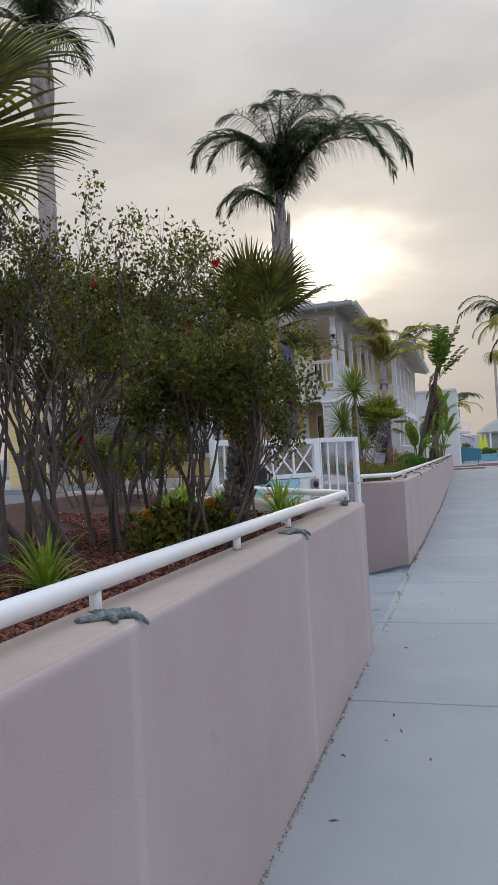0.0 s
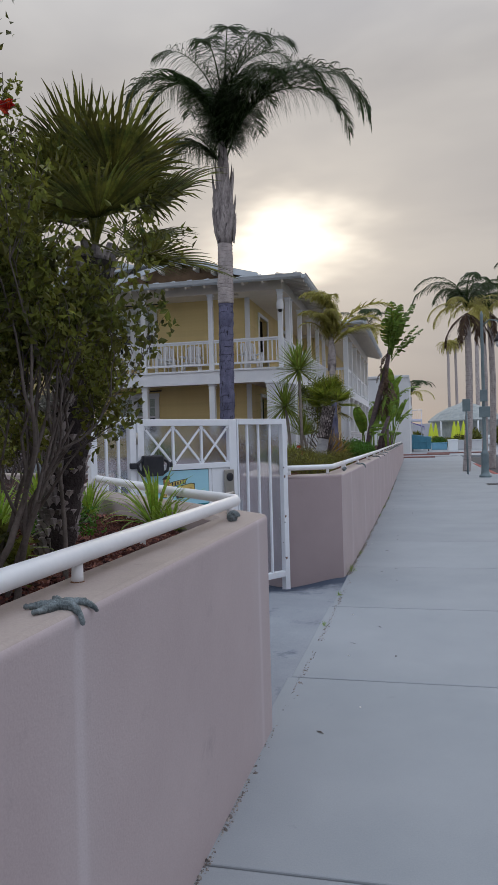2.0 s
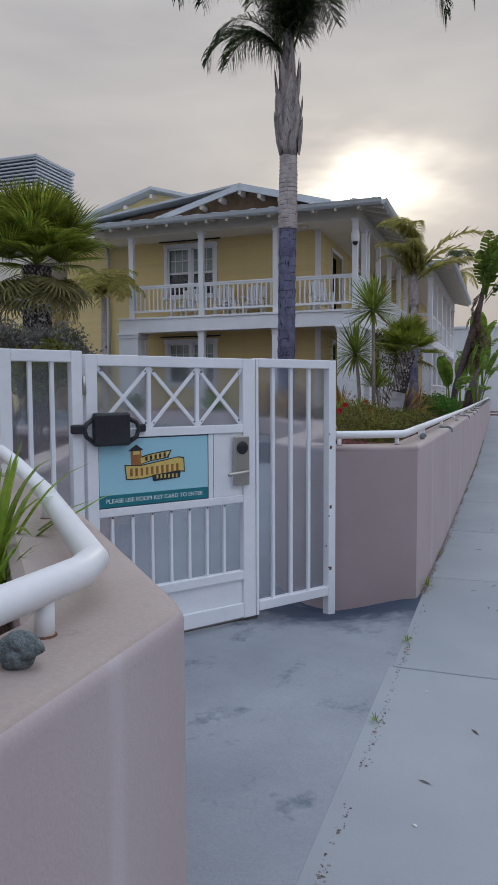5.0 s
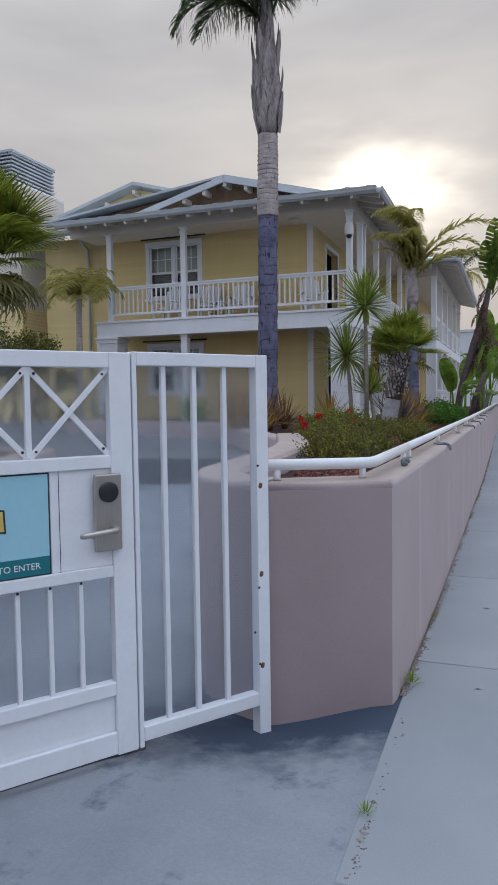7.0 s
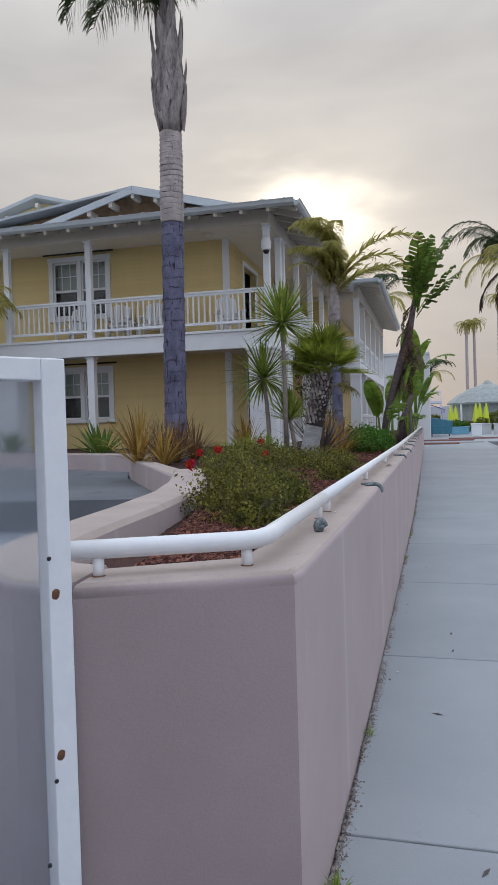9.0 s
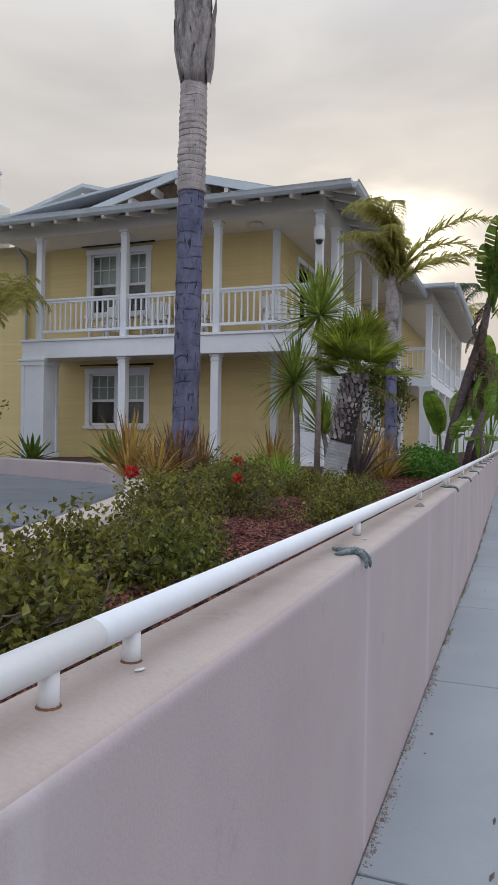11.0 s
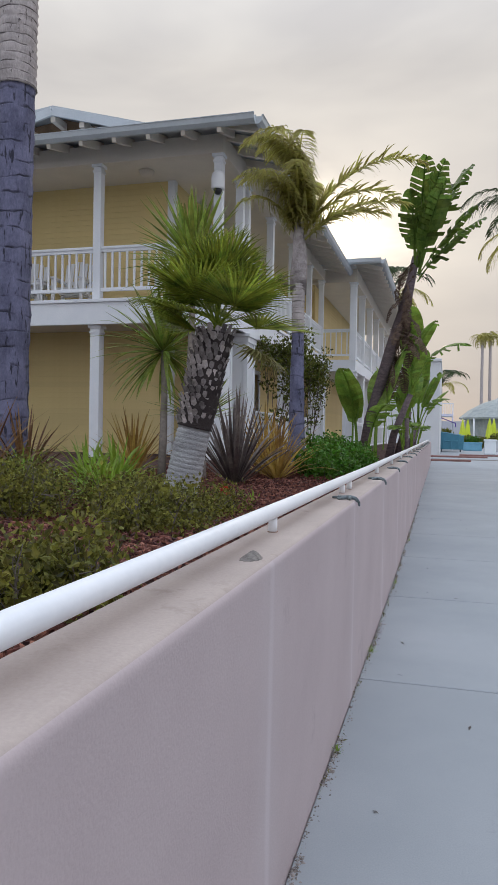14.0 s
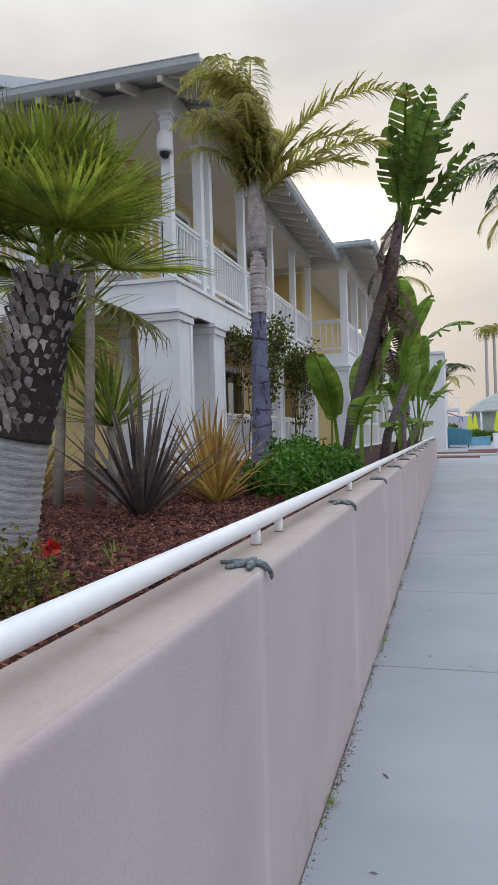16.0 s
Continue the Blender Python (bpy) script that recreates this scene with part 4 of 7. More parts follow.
for k in (-1.2, -0.6, 0.0, 0.6, 1.2):
    block("gable_lookout", (RX + k - 0.05, GY - 0.34, rz(EX - RX) - 0.24 - abs(k) * SLOPE), (RX + k + 0.05, GY + 0.1, rz(EX - RX) - 0.10 - abs(k) * SLOPE), SOFFIT, house, 0.004)


def gutter(a, b, parent):
    a, b = Vector(a), Vector(b)
    d = b - a
    bm = bmesh.new()
    prof = [(0.0, -0.13), (0.05, -0.13), (0.10, -0.08), (0.115, 0.0), (0.125, 0.0), (0.125, 0.012), (0.10, 0.012), (0.09, -0.02), (0.0, -0.02)]
    side_v = Vector((d.y, -d.x, 0)).normalized()
    ends = [[bm.verts.new(p + side_v * u + Vector((0, 0, w))) for u, w in prof] for p in (a, b)]
    n = len(prof)
    for k in range(n):
        bm.faces.new((ends[0][k], ends[1][k], ends[1][(k + 1) % n], ends[0][(k + 1) % n]))
    bm.faces.new(ends[0])
    bm.faces.new(ends[1][::-1])
    bmesh.ops.recalc_face_normals(bm, faces=bm.faces)
    return ob_from("gutter", bm, GUTTER, parent, None, "grey-blue metal gutter")


gutter((-11.95, EY, EAVE_Z + 0.05), (EX + 0.0, EY, EAVE_Z + 0.05), house)
gutter((EX, EY, EAVE_Z + 0.05), (EX, 34.1, EAVE_Z + 0.05), house)
for i in range(15):
    x = -11.6 + i * 0.6
    if x < EX - 0.3:
        ob_from("rafter_tail", box_mesh((0.075, 0.80, 0.13), SOFFIT, 0.006), None, house, Matrix.Translation((x, 23.45, EAVE_Z + 0.01)) @ Matrix.Rotation(math.atan(SLOPE), 4, "X"))
for i in range(19):
    y = 23.3 + i * 0.6
    if y < 34:
        ob_from("rafter_tail", box_mesh((0.86, 0.075, 0.13), SOFFIT, 0.006), None, house, Matrix.Translation((-3.60, y, EAVE_Z + 0.02)) @ Matrix.Rotation(math.atan(SLOPE), 4, "Y"))
for i in range(16):
    x = -11.7 + i * 0.55
    ob_from("roof_seam", box_mesh((0.03, 0.5, 0.06), METAL_ROOF, 0.004), None, house, Matrix.Translation((x, EY + 0.25, EAVE_Z + 0.15)) @ Matrix.Rotation(math.atan(SLOPE), 4, "X"))

# wing to the far side of the porch, with the vent tower
wing = thing("house_wing", (0, 0, 0), "yellow clapboard side wing with a second gable", "house")
walled("wing_wall", wing, "x", 26.0, -14.4, -11.32, BASE, 6.6, [], -1)
sheet("roof", [[(-14.9, 25.3, 6.62), (-11.3, 25.3, 6.62), (-11.3, 27.0, 7.1), (-14.9, 27.0, 7.1)]], 0.06, METAL_ROOF, wing)
gutter((-14.9, 25.3, 6.68), (-11.95, 25.3, 6.68), wing)
tube("downspout", [(-12.75, 25.35, 6.55), (-12.75, 25.6, 6.35), (-12.75, 25.88, 6.2), (-12.75, 25.9, 5.9), (-12.75, 25.9, 1.0)], 0.045, GUTTER, wing, 8, "grey-blue downspout")
bm = bmesh.new()
gv = [bm.verts.new(p) for p in ((-13.9, 27.0, 7.4), (-9.2, 27.0, 7.4), (-9.2, 27.0, 7.55), (-11.5, 27.0, 8.2), (-13.9, 27.0, 7.55))]
bm.faces.new(gv)
ob_from("gable_wall", bm, YELLOW, wing)
sheet("gable_roof", [[(-14.3, 26.6, 7.48), (-11.5, 26.6, 8.26), (-11.5, 34, 8.26), (-14.3, 34, 7.48)], [(-11.5, 26.6, 8.26), (-8.7, 26.6, 7.48), (-8.7, 34, 7.48), (-11.5, 34, 8.26)]], 0.10, GUTTER, wing, "grey-blue gable roof edge")
for k in (-1.0, 0.0, 1.0):
    block("gable_lookout", (-11.55 + k, 26.62, 7.98 - abs(k) * 0.28), (-11.45 + k, 27.0, 8.10 - abs(k) * 0.28), SOFFIT, wing, 0.004)

tower = thing("vent_tower", (-16.35, 26.6, -0.3), "pale clapboard tower with a louvred metal cap", "chimney")
bm = bmesh.new()
add_box(bm, (-1.5, -1.2, 0.7), (1.45, 1.2, 8.72))
body = ob_from("tower_body", bm, TRIM, tower)
pale = material("pale_clapboard", (0.62, 0.58, 0.50), (0.70, 0.66, 0.58), 0.65, 1.5, 40.0, 0.1)
for i in range(74):
    ob_from("clapboard", box_mesh((2.99, 0.02, 0.095), pale if i > 36 else YELLOW, 0.003), None, body, (-0.03, -1.205, 0.95 + i * 0.105))
for i in range(74):
    ob_from("clapboard", box_mesh((0.02, 2.4, 0.095), pale if i > 36 else YELLOW, 0.003), None, body, (1.455, 0, 0.95 + i * 0.105))
# dark block: shade between the louvres put into its colour
cap = block("louvre_core", (-1.0, -1.0, 8.72), (0.98, 1.0, 9.7), DARK, tower, 0.0)
for i in range(8):
    z = 8.80 + i * 0.12
    block("louvre", (-1.2, -1.12, z), (1.16, 1.12, z + 0.06), METAL_ROOF, tower, 0.01)
block("cap_lid", (-1.25, -1.16, 9.70), (1.2, 1.16, 9.80), METAL_ROOF, tower, 0.02)

# second house block further along the walk
block2 = thing("guest_house", (0, 0, 0), "second yellow and white balcony block along the walk", "house")
walled("side_wall", block2, "y", -4.4, 34.9, 47.0, BASE, 6.1, [], 1)
walled("front_wall", block2, "x", 34.9, -7.0, -4.4, BASE, 6.1, [], -1)
block("deck", (-4.4, 34.2, 3.3), (-2.98, 47.0, DECK), TRIM, block2, 0.01)
block("porch_beam", (-7.0, 34.2, 6.0), (-2.98, 34.4, 6.4), SOFFIT, block2, 0.01)
block("porch_beam", (-3.18, 34.4, 6.0), (-2.98, 47.0, 6.4), SOFFIT, block2, 0.01)
for y in (34.3, 36.5, 39.0, 41.5, 44.0, 46.8):
    post(-3.08, y, DECK, 6.0, block2, 0.2)
    pier(-3.35, -2.98, y - 0.1, y + 0.3, BASE, 3.3, block2)
for a, b in zip((34.3, 36.5, 39.0, 41.5, 44.0), (36.5, 39.0, 41.5, 44.0, 46.8)):
    balustrade(block2, (-3.08, a + 0.1), (-3.08, b - 0.1), DECK + 0.12, 4.6, 0.16)
balustrade(block2, (-4.35, 34.3), (-3.18, 34.3), DECK + 0.12, 4.6, 0.16)
balustrade(block2, (-3.0, 34.5), (-3.0, 46.0), 0.95, 1.75, 0.2)
sheet("roof", [[(-2.2, 33.5, 6.45), (-9.0, 33.5, 6.45), (-7.2, 35.3, 6.93), (-4.0, 35.3, 6.93)], [(-2.2, 33.5, 6.45), (-4.0, 35.3, 6.93), (-5.6, 38, 7.4), (-5.6, 47.5, 7.4), (-2.2, 47.5, 6.45)]], 0.06, METAL_ROOF, block2, "grey metal roof")
gutter((-9.0, 33.5, 6.5), (-2.2, 33.5, 6.5), block2)
gutter((-2.2, 33.5, 6.5), (-2.2, 47.5, 6.5), block2)
for i in range(22):
    ob_from("rafter_tail", box_mesh((0.86, 0.075, 0.12), SOFFIT, 0.006), None, block2, Matrix.Translation((-2.62, 33.9 + i * 0.62, EAVE_Z + 0.14)) @ Matrix.Rotation(math.atan(SLOPE), 4, "Y"))

block("porch_ceiling", (-7.0, 34.4, 6.12), (-3.18, 47.0, 6.18), SOFFIT, block2, 0.0, "cream porch ceiling")
walled("link_wall", block2, "y", -5.3, 34.01, 34.88, BASE, 6.1, [], 1)

# ---- plants ----
PALM_GREEN = leafy("queen_palm_leaf", (0.020, 0.042, 0.016), (0.080, 0.115, 0.038), 0.36, 0.4, 0.3)
PALM_GOLD = leafy("young_palm_leaf", (0.27, 0.27, 0.065), (0.56, 0.50, 0.18), 0.4, 0.35, 0.55)
FAN_GREEN = leafy("fan_palm_leaf", (0.05, 0.105, 0.014), (0.34, 0.36, 0.05), 0.34, 0.4, 0.45)
FAN_OLIVE = leafy("old_fan_palm_leaf", (0.030, 0.046, 0.012), (0.19, 0.18, 0.035), 0.36, 0.45, 0.35)
CORD_GREEN = leafy("cordyline_leaf", (0.09, 0.16, 0.025), (0.37, 0.42, 0.085), 0.36, 0.35, 0.38)
PHOR_PURPLE = leafy("flax_purple_leaf", (0.07, 0.05, 0.055), (0.23, 0.19, 0.17), 0.42, 0.4, 0.15, True)
PHOR_GOLD = leafy("flax_gold_leaf", (0.26, 0.15, 0.04), (0.52, 0.34, 0.10), 0.45, 0.4, 0.4, True)
BANANA = leafy("paddle_leaf", (0.07, 0.15, 0.022), (0.27, 0.38, 0.06), 0.32, 0.3, 0.35)
BANANA_DARK = leafy("old_paddle_leaf", (0.05, 0.11, 0.02), (0.19, 0.26, 0.05), 0.3, 0.45, 0.45)
DEAD = leafy("dry_leaf", (0.07, 0.042, 0.03), (0.18, 0.12, 0.085), 0.8, 0.4, 0.15)
SHRUB = leafy("shrub_leaf", (0.030, 0.048, 0.012), (0.25, 0.25, 0.045), 0.42, 0.6, 0.42)
ROSE_LEAF = leafy("rose_leaf", (0.045, 0.060, 0.016), (0.30, 0.27, 0.055), 0.5, 0.6, 0.4)
BUSH_LEAF = leafy("bright_bush_leaf", (0.030, 0.105, 0.012), (0.13, 0.28, 0.030), 0.33, 0.4, 0.3)
LILY_LEAF = leafy("lily_leaf", (0.13, 0.24, 0.02), (0.36, 0.48, 0.07), 0.36, 0.35, 0.35)
GREY_LEAF = leafy("grey_shrub_leaf", (0.12, 0.12, 0.10), (0.22, 0.22, 0.19), 0.7, 0.35, 0.15)
RED_PETAL = leafy("red_petal", (0.42, 0.012, 0.015), (0.62, 0.03, 0.03), 0.5, 0.25, 0.25)
ORANGE_PETAL = leafy("orange_petal", (0.65, 0.28, 0.02), (0.75, 0.36, 0.05), 0.5, 0.2, 0.25)
SHEATH = material("leaf_sheath", (0.13, 0.11, 0.115), (0.52, 0.47, 0.46), 0.9, 9.0, 50.0, 0.9, spot=((0.03, 0.024, 0.028), 7.0, 0.54), stretch=(1, 1, 0.22), distance=0.02, per_island=0.5)


def trunk_material(name, c1, c2, dark, ring, cracks):
    """Palm bark: ring scars across, dark cracks along, both broken and uneven."""
    m = material(name, c1, c2, 0.88, 6.0, 60.0, 0.0, stretch=(1, 1, 0.5))
    t = m.node_tree
    p = t.nodes["Principled BSDF"]
    col = p.inputs["Base Color"].links[0].from_socket
    tc = t.nodes.new("ShaderNodeTexCoord")
    se = t.nodes.new("ShaderNodeSeparateXYZ")
    link(t, tc.outputs["Object"], se.inputs[0])
    wob = node(t, "ShaderNodeTexNoise", Scale=4.0, Detail=4.0)
    link(t, tc.outputs["Object"], wob.inputs["Vector"])
    z = maths(t, "ADD", se.outputs["Z"], maths(t, "MULTIPLY", wob.outputs["Fac"], ring * 1.1))
    saw = maths(t, "FRACT", maths(t, "DIVIDE", z, ring))
    line = ramp(t, saw, [(0.0, (1, 1, 1)), (0.13, (0, 0, 0)), (0.93, (0, 0, 0)), (1.0, (1, 1, 1))])
    gap = node(t, "ShaderNodeTexNoise", Scale=9.0, Detail=3.0)
    link(t, tc.outputs["Object"], gap.inputs["Vector"])
    line = maths(t, "MULTIPLY", line, ramp(t, gap.outputs["Fac"], [(0.40, (0, 0, 0)), (0.60, (1, 1, 1))]))
    mp = t.nodes.new("ShaderNodeMapping")
    mp.inputs["Scale"].default_value = (1, 1, 0.16)
    link(t, tc.outputs["Object"], mp.inputs["Vector"])
    cr = node(t, "ShaderNodeTexNoise", Scale=26.0, Detail=3.0, Roughness=0.55)
    link(t, mp.outputs[0], cr.inputs["Vector"])
    crack = ramp(t, cr.outputs["Fac"], [(cracks, (0, 0, 0)), (cracks + 0.05, (1, 1, 1))])
    both = maths(t, "MAXIMUM", line, crack)
    link(t, mixed(t, maths(t, "MULTIPLY", both, 0.85), col, dark), p.inputs["Base Color"])
    bu = node(t, "ShaderNodeBump", Strength=0.9, Distance=0.012)
    link(t, maths(t, "SUBTRACT", cr.outputs["Fac"], both), bu.inputs["Height"])
    link(t, bu.outputs[0], p.inputs["Normal"])
    return m


TRUNK_LIGHT = trunk_material("palm_trunk_light", (0.30, 0.27, 0.265), (0.56, 0.50, 0.49), (0.09, 0.07, 0.07), 0.085, 0.66)
TRUNK_DARK = trunk_material("palm_trunk_dark", (0.07, 0.072, 0.125), (0.20, 0.20, 0.31), (0.018, 0.018, 0.03), 0.16, 0.585)
TRUNK_FIBRE = material("palm_fibre", (0.018, 0.013, 0.014), (0.07, 0.055, 0.055), 0.95, 8.0, 80.0, 0.9, distance=0.015)
TRUNK_GREY = material("palm_trunk_grey", (0.26, 0.26, 0.275), (0.46, 0.46, 0.48), 0.9, 7.0, 60.0, 0.7, spot=((0.15, 0.145, 0.155), 22.0, 0.6), stretch=(1, 1, 2.2), distance=0.01)
BOOT = material("leaf_base_boot", (0.12, 0.10, 0.10), (0.48, 0.43, 0.43), 0.85, 9.0, 70.0, 0.5, per_island=0.55)
TWIG = material("shrub_twig", (0.075, 0.06, 0.052), (0.19, 0.16, 0.145), 0.9, 9.0, 80.0, 0.4)
CANE = material("cordyline_stem", (0.16, 0.135, 0.115), (0.29, 0.25, 0.22), 0.9, 14.0, 90.0, 0.6, stretch=(1, 1, 2))
BOP_STEM = material("paddle_stem", (0.05, 0.036, 0.042), (0.17, 0.125, 0.13), 0.85, 12.0, 60.0, 0.6, spot=((0.09, 0.045, 0.05), 8.0, 0.58), stretch=(1, 1, 2.5))
CHIP = material("bark_chip", (0.045, 0.014, 0.012), (0.25, 0.088, 0.066), 0.85, 20.0, 90.0, 0.4, per_island=0.75)

R = random.Random(7)


class Buf:
    """Gathers faces for one mesh."""

    def __init__(self):
        self.v, self.f = [], []

    def strip(self, pts, widths, across, fold=0.0):
        """A blade along points: two quads wide, folded by fold along its middle."""
        base = len(self.v)
        n = len(pts)
        for i, (p, w) in enumerate(zip(pts, widths)):
            d = (pts[min(i + 1, n - 1)] - pts[max(i - 1, 0)])
            if d.length < 1e-6:
                d = Vector((0, 0, 1))
            d.normalize()
            a = across - d * across.dot(d)
            if a.length < 1e-4:
                a = Vector((1, 0, 0)).cross(d)
            a.normalize()
            nrm = a.cross(d)
            self.v += [p - a * w + nrm * (fold * w), p.copy(), p + a * w + nrm * (fold * w)]
        for i in range(n - 1):
            b = base + 3 * i
            self.f += [(b, b + 1, b + 4, b + 3), (b + 1, b + 2, b + 5, b + 4)]

    def flat(self, pts, widths, across):
        """A narrow one-quad-wide blade ending in a point."""
        base = len(self.v)
        n = len(pts)
        for i, (p, w) in enumerate(zip(pts, widths)):
            if i == n - 1:
                self.v.append(p.copy())
            else:
                self.v += [p - across * w, p + across * w]
        for i in range(n - 2):
            b = base + 2 * i
            self.f.append((b, b + 1, b + 3, b + 2))
        b = base + 2 * (n - 2)
        self.f.append((b, b + 1, b + 2))

    def leaf(self, at, d, across, length, width):
        """A small pointed leaf of two faces, bent along its middle."""
        n = across.cross(d)
        b = len(self.v)
        m = at + d * (length * 0.45)
        self.v += [at.copy(), m - across * width + n * width * 0.4, at + d * length - n * length * 0.12, m + across * width + n * width * 0.4]
        self.f += [(b, b + 1, b + 2), (b, b + 2, b + 3)]

    def mesh(self, name, mat):
        me = bpy.data.meshes.new(name)
        me.from_pydata([tuple(v) for v in self.v], [], self.f)
        me.materials.append(mat)
        return me


def rand_dir(r, up=0.0):
    while True:
        v = Vector((r.uniform(-1, 1), r.uniform(-1, 1), r.uniform(-1, 1) + up))
        if 0.05 < v.length < 1.6:
            return v.normalized()


def frond_mesh(name, mat, length, rise, droop, seed, leaflets=58, leaf_len=0.62, hang=0.55, plume=0.5, width=0.017, power=1.35):
    """A feather frond in the xz plane: a curved midrib with two rows of hanging leaflets."""
    r = random.Random(seed)
    b = Buf()
    pts, p, n = [], Vector((0, 0, 0)), 26
    for i in range(n + 1):
        s = i / n
        a = radians(rise - droop * s ** power)
        pts.append(p.copy())
        p = p + Vector((math.cos(a), 0.05 * math.sin(3 * s + seed), math.sin(a))) * (length / n)
    b.strip(pts, [0.03 * (1 - 0.85 * i / n) + 0.003 for i in range(n + 1)], Vector((0, 1, 0)), 0.6)
    for k in range(leaflets):
        s = 0.14 + 0.86 * (k + r.uniform(-0.4, 0.4)) / leaflets
        s = min(max(s, 0.1), 0.999)
        f = s * n
        i = min(int(f), n - 1)
        at = pts[i].lerp(pts[i + 1], f - i)
        d = (pts[i + 1] - pts[i]).normalized()
        for side in (-1, 1):
            L = leaf_len * (0.35 + 0.65 * math.sin(math.pi * min(1, 0.15 + s * 0.85)) ** 0.7) * r.uniform(0.75, 1.12)
            out = Vector((0, side, 0)) * r.uniform(0.5, 1.0) + d * r.uniform(0.25, 0.6) + Vector((0, 0, r.uniform(-0.3, plume)))
            out.normalize()
            q, step, blade = at.copy(), L / 4, [at.copy()]
            for j in range(4):
                out = (out + Vector((0, 0, -hang * (0.16 + 0.2 * j)))).normalized()
                q = q + out * step
                blade.append(q.copy())
            ac = d.cross(out)
            ac = ac.normalized() if ac.length > 0.05 else Vector((0, 0, 1))
            b.flat(blade, [width * 0.6, width, width * 0.8, width * 0.5, 0], ac)
    return b.mesh(name, mat)


def ringed_trunk(name, base, top, r0, r1, mat, parent, rings=22, bulge=0.012, sides=20, lean=None, label=""):
    bm = bmesh.new()
    base, top = Vector(base), Vector(top)
    pts, radii = [], []
    n = rings * 3
    for i in range(n + 1):
        s = i / n
        p = base.lerp(top, s)
        if lean:
            p = p + Vector(lean) * math.sin(math.pi * s)
        pts.append(p)
        radii.append((r0 + (r1 - r0) * s) * (1 + 0.02 * noise.noise(p * 2.2)) + (bulge if i % 3 == 0 else 0))
    add_tube(bm, pts, radii, sides)
    for v in bm.verts:
        v.co += v.co.normalized() * 0.0 + Vector((noise.noise(v.co * 5.0), noise.noise(v.co * 5.0 + Vector((9, 0, 0))), 0)) * r0 * 0.06
    return ob_from(name, bm, mat, parent, None, label, True)


def boots(parent, at, z0, z1, radius, count, seed, mat=BOOT, size=0.5, flare=0.35):
    """Old leaf bases wrapped round the top of a trunk, as pointed split sheaths."""
    r = random.Random(seed)
    for i in range(count):
        b = Buf()
        a = i * 2.4 + r.uniform(-0.2, 0.2)
        z = z0 + (z1 - z0) * i / count
        rr = radius(z) if callable(radius) else radius
        out, side = Vector((math.cos(a), math.sin(a), 0)), Vector((-math.sin(a), math.cos(a), 0))
        L = size * r.uniform(0.8, 1.2)
        pts = [out * rr * 0.96 + Vector((0, 0, z)), out * (rr + 0.03) + Vector((0, 0, z + L * 0.35)), out * (rr + 0.05) + Vector((0, 0, z + L * 0.7)), out * (rr + 0.04 + flare * 0.1 * r.random()) + Vector((0, 0, z + L))]
        b.strip(pts, [rr * 0.25, rr * 0.60, rr * 0.42, rr * 0.05], side, -0.35)
        ob_from("leaf_base", b.mesh("leaf_base", mat), None, parent, at)


def queen_palm(label, base, trunk_top, r0, r1, fronds, parts=None, mat=PALM_GREEN, seed=1, mark=None, shaft=None, shaft_mat=SHEATH, group="", dark=TRUNK_DARK, light=TRUNK_LIGHT, lean=None):
    """fronds: list of (mesh, bearing in degrees, tilt, height over the trunk's top, scale)."""
    palm = thing("palm_tree", (0, 0, 0), label, "palm tree", group)
    base, top = Vector(base), Vector(trunk_top)
    if mark:
        mid = base.lerp(top, (mark - base.z) / (top.z - base.z))
        ringed_trunk("trunk_lower", base, mid, r0, r1 * 0.90, dark, palm, 16, 0.007, 20, None, "dark purple-grey lower trunk")
        ringed_trunk("trunk_upper", mid, top, r1 * 0.98, r1 * 0.92, light, palm, 18, 0.009, 20, None, "pale ringed upper trunk")
    else:
        ringed_trunk("trunk", base, top, r0, r1, light, palm, 26, r0 * 0.05, 16, lean)
    if shaft:
        bm = bmesh.new()
        add_lathe(bm, [(r, z) for r, z in shaft], 18, tuple(top))
        for v in bm.verts:
            v.co += Vector((noise.noise(v.co * 4), noise.noise(v.co * 4 + Vector((5, 0, 0))), 0)) * 0.03
        ob_from("crown_shaft", bm, shaft_mat, palm, None, "frayed grey-brown leaf sheaths", True)
    for me, bearing, tilt, up, sc in fronds:
        m = Matrix.Translation(top + Vector((0, 0, up))) @ Matrix.Rotation(radians(bearing), 4, "Z") @ Matrix.Rotation(radians(-tilt), 4, "Y") @ Matrix.Diagonal((sc, sc, sc, 1))
        ob_from("frond", me, None, palm, m)
    return palm


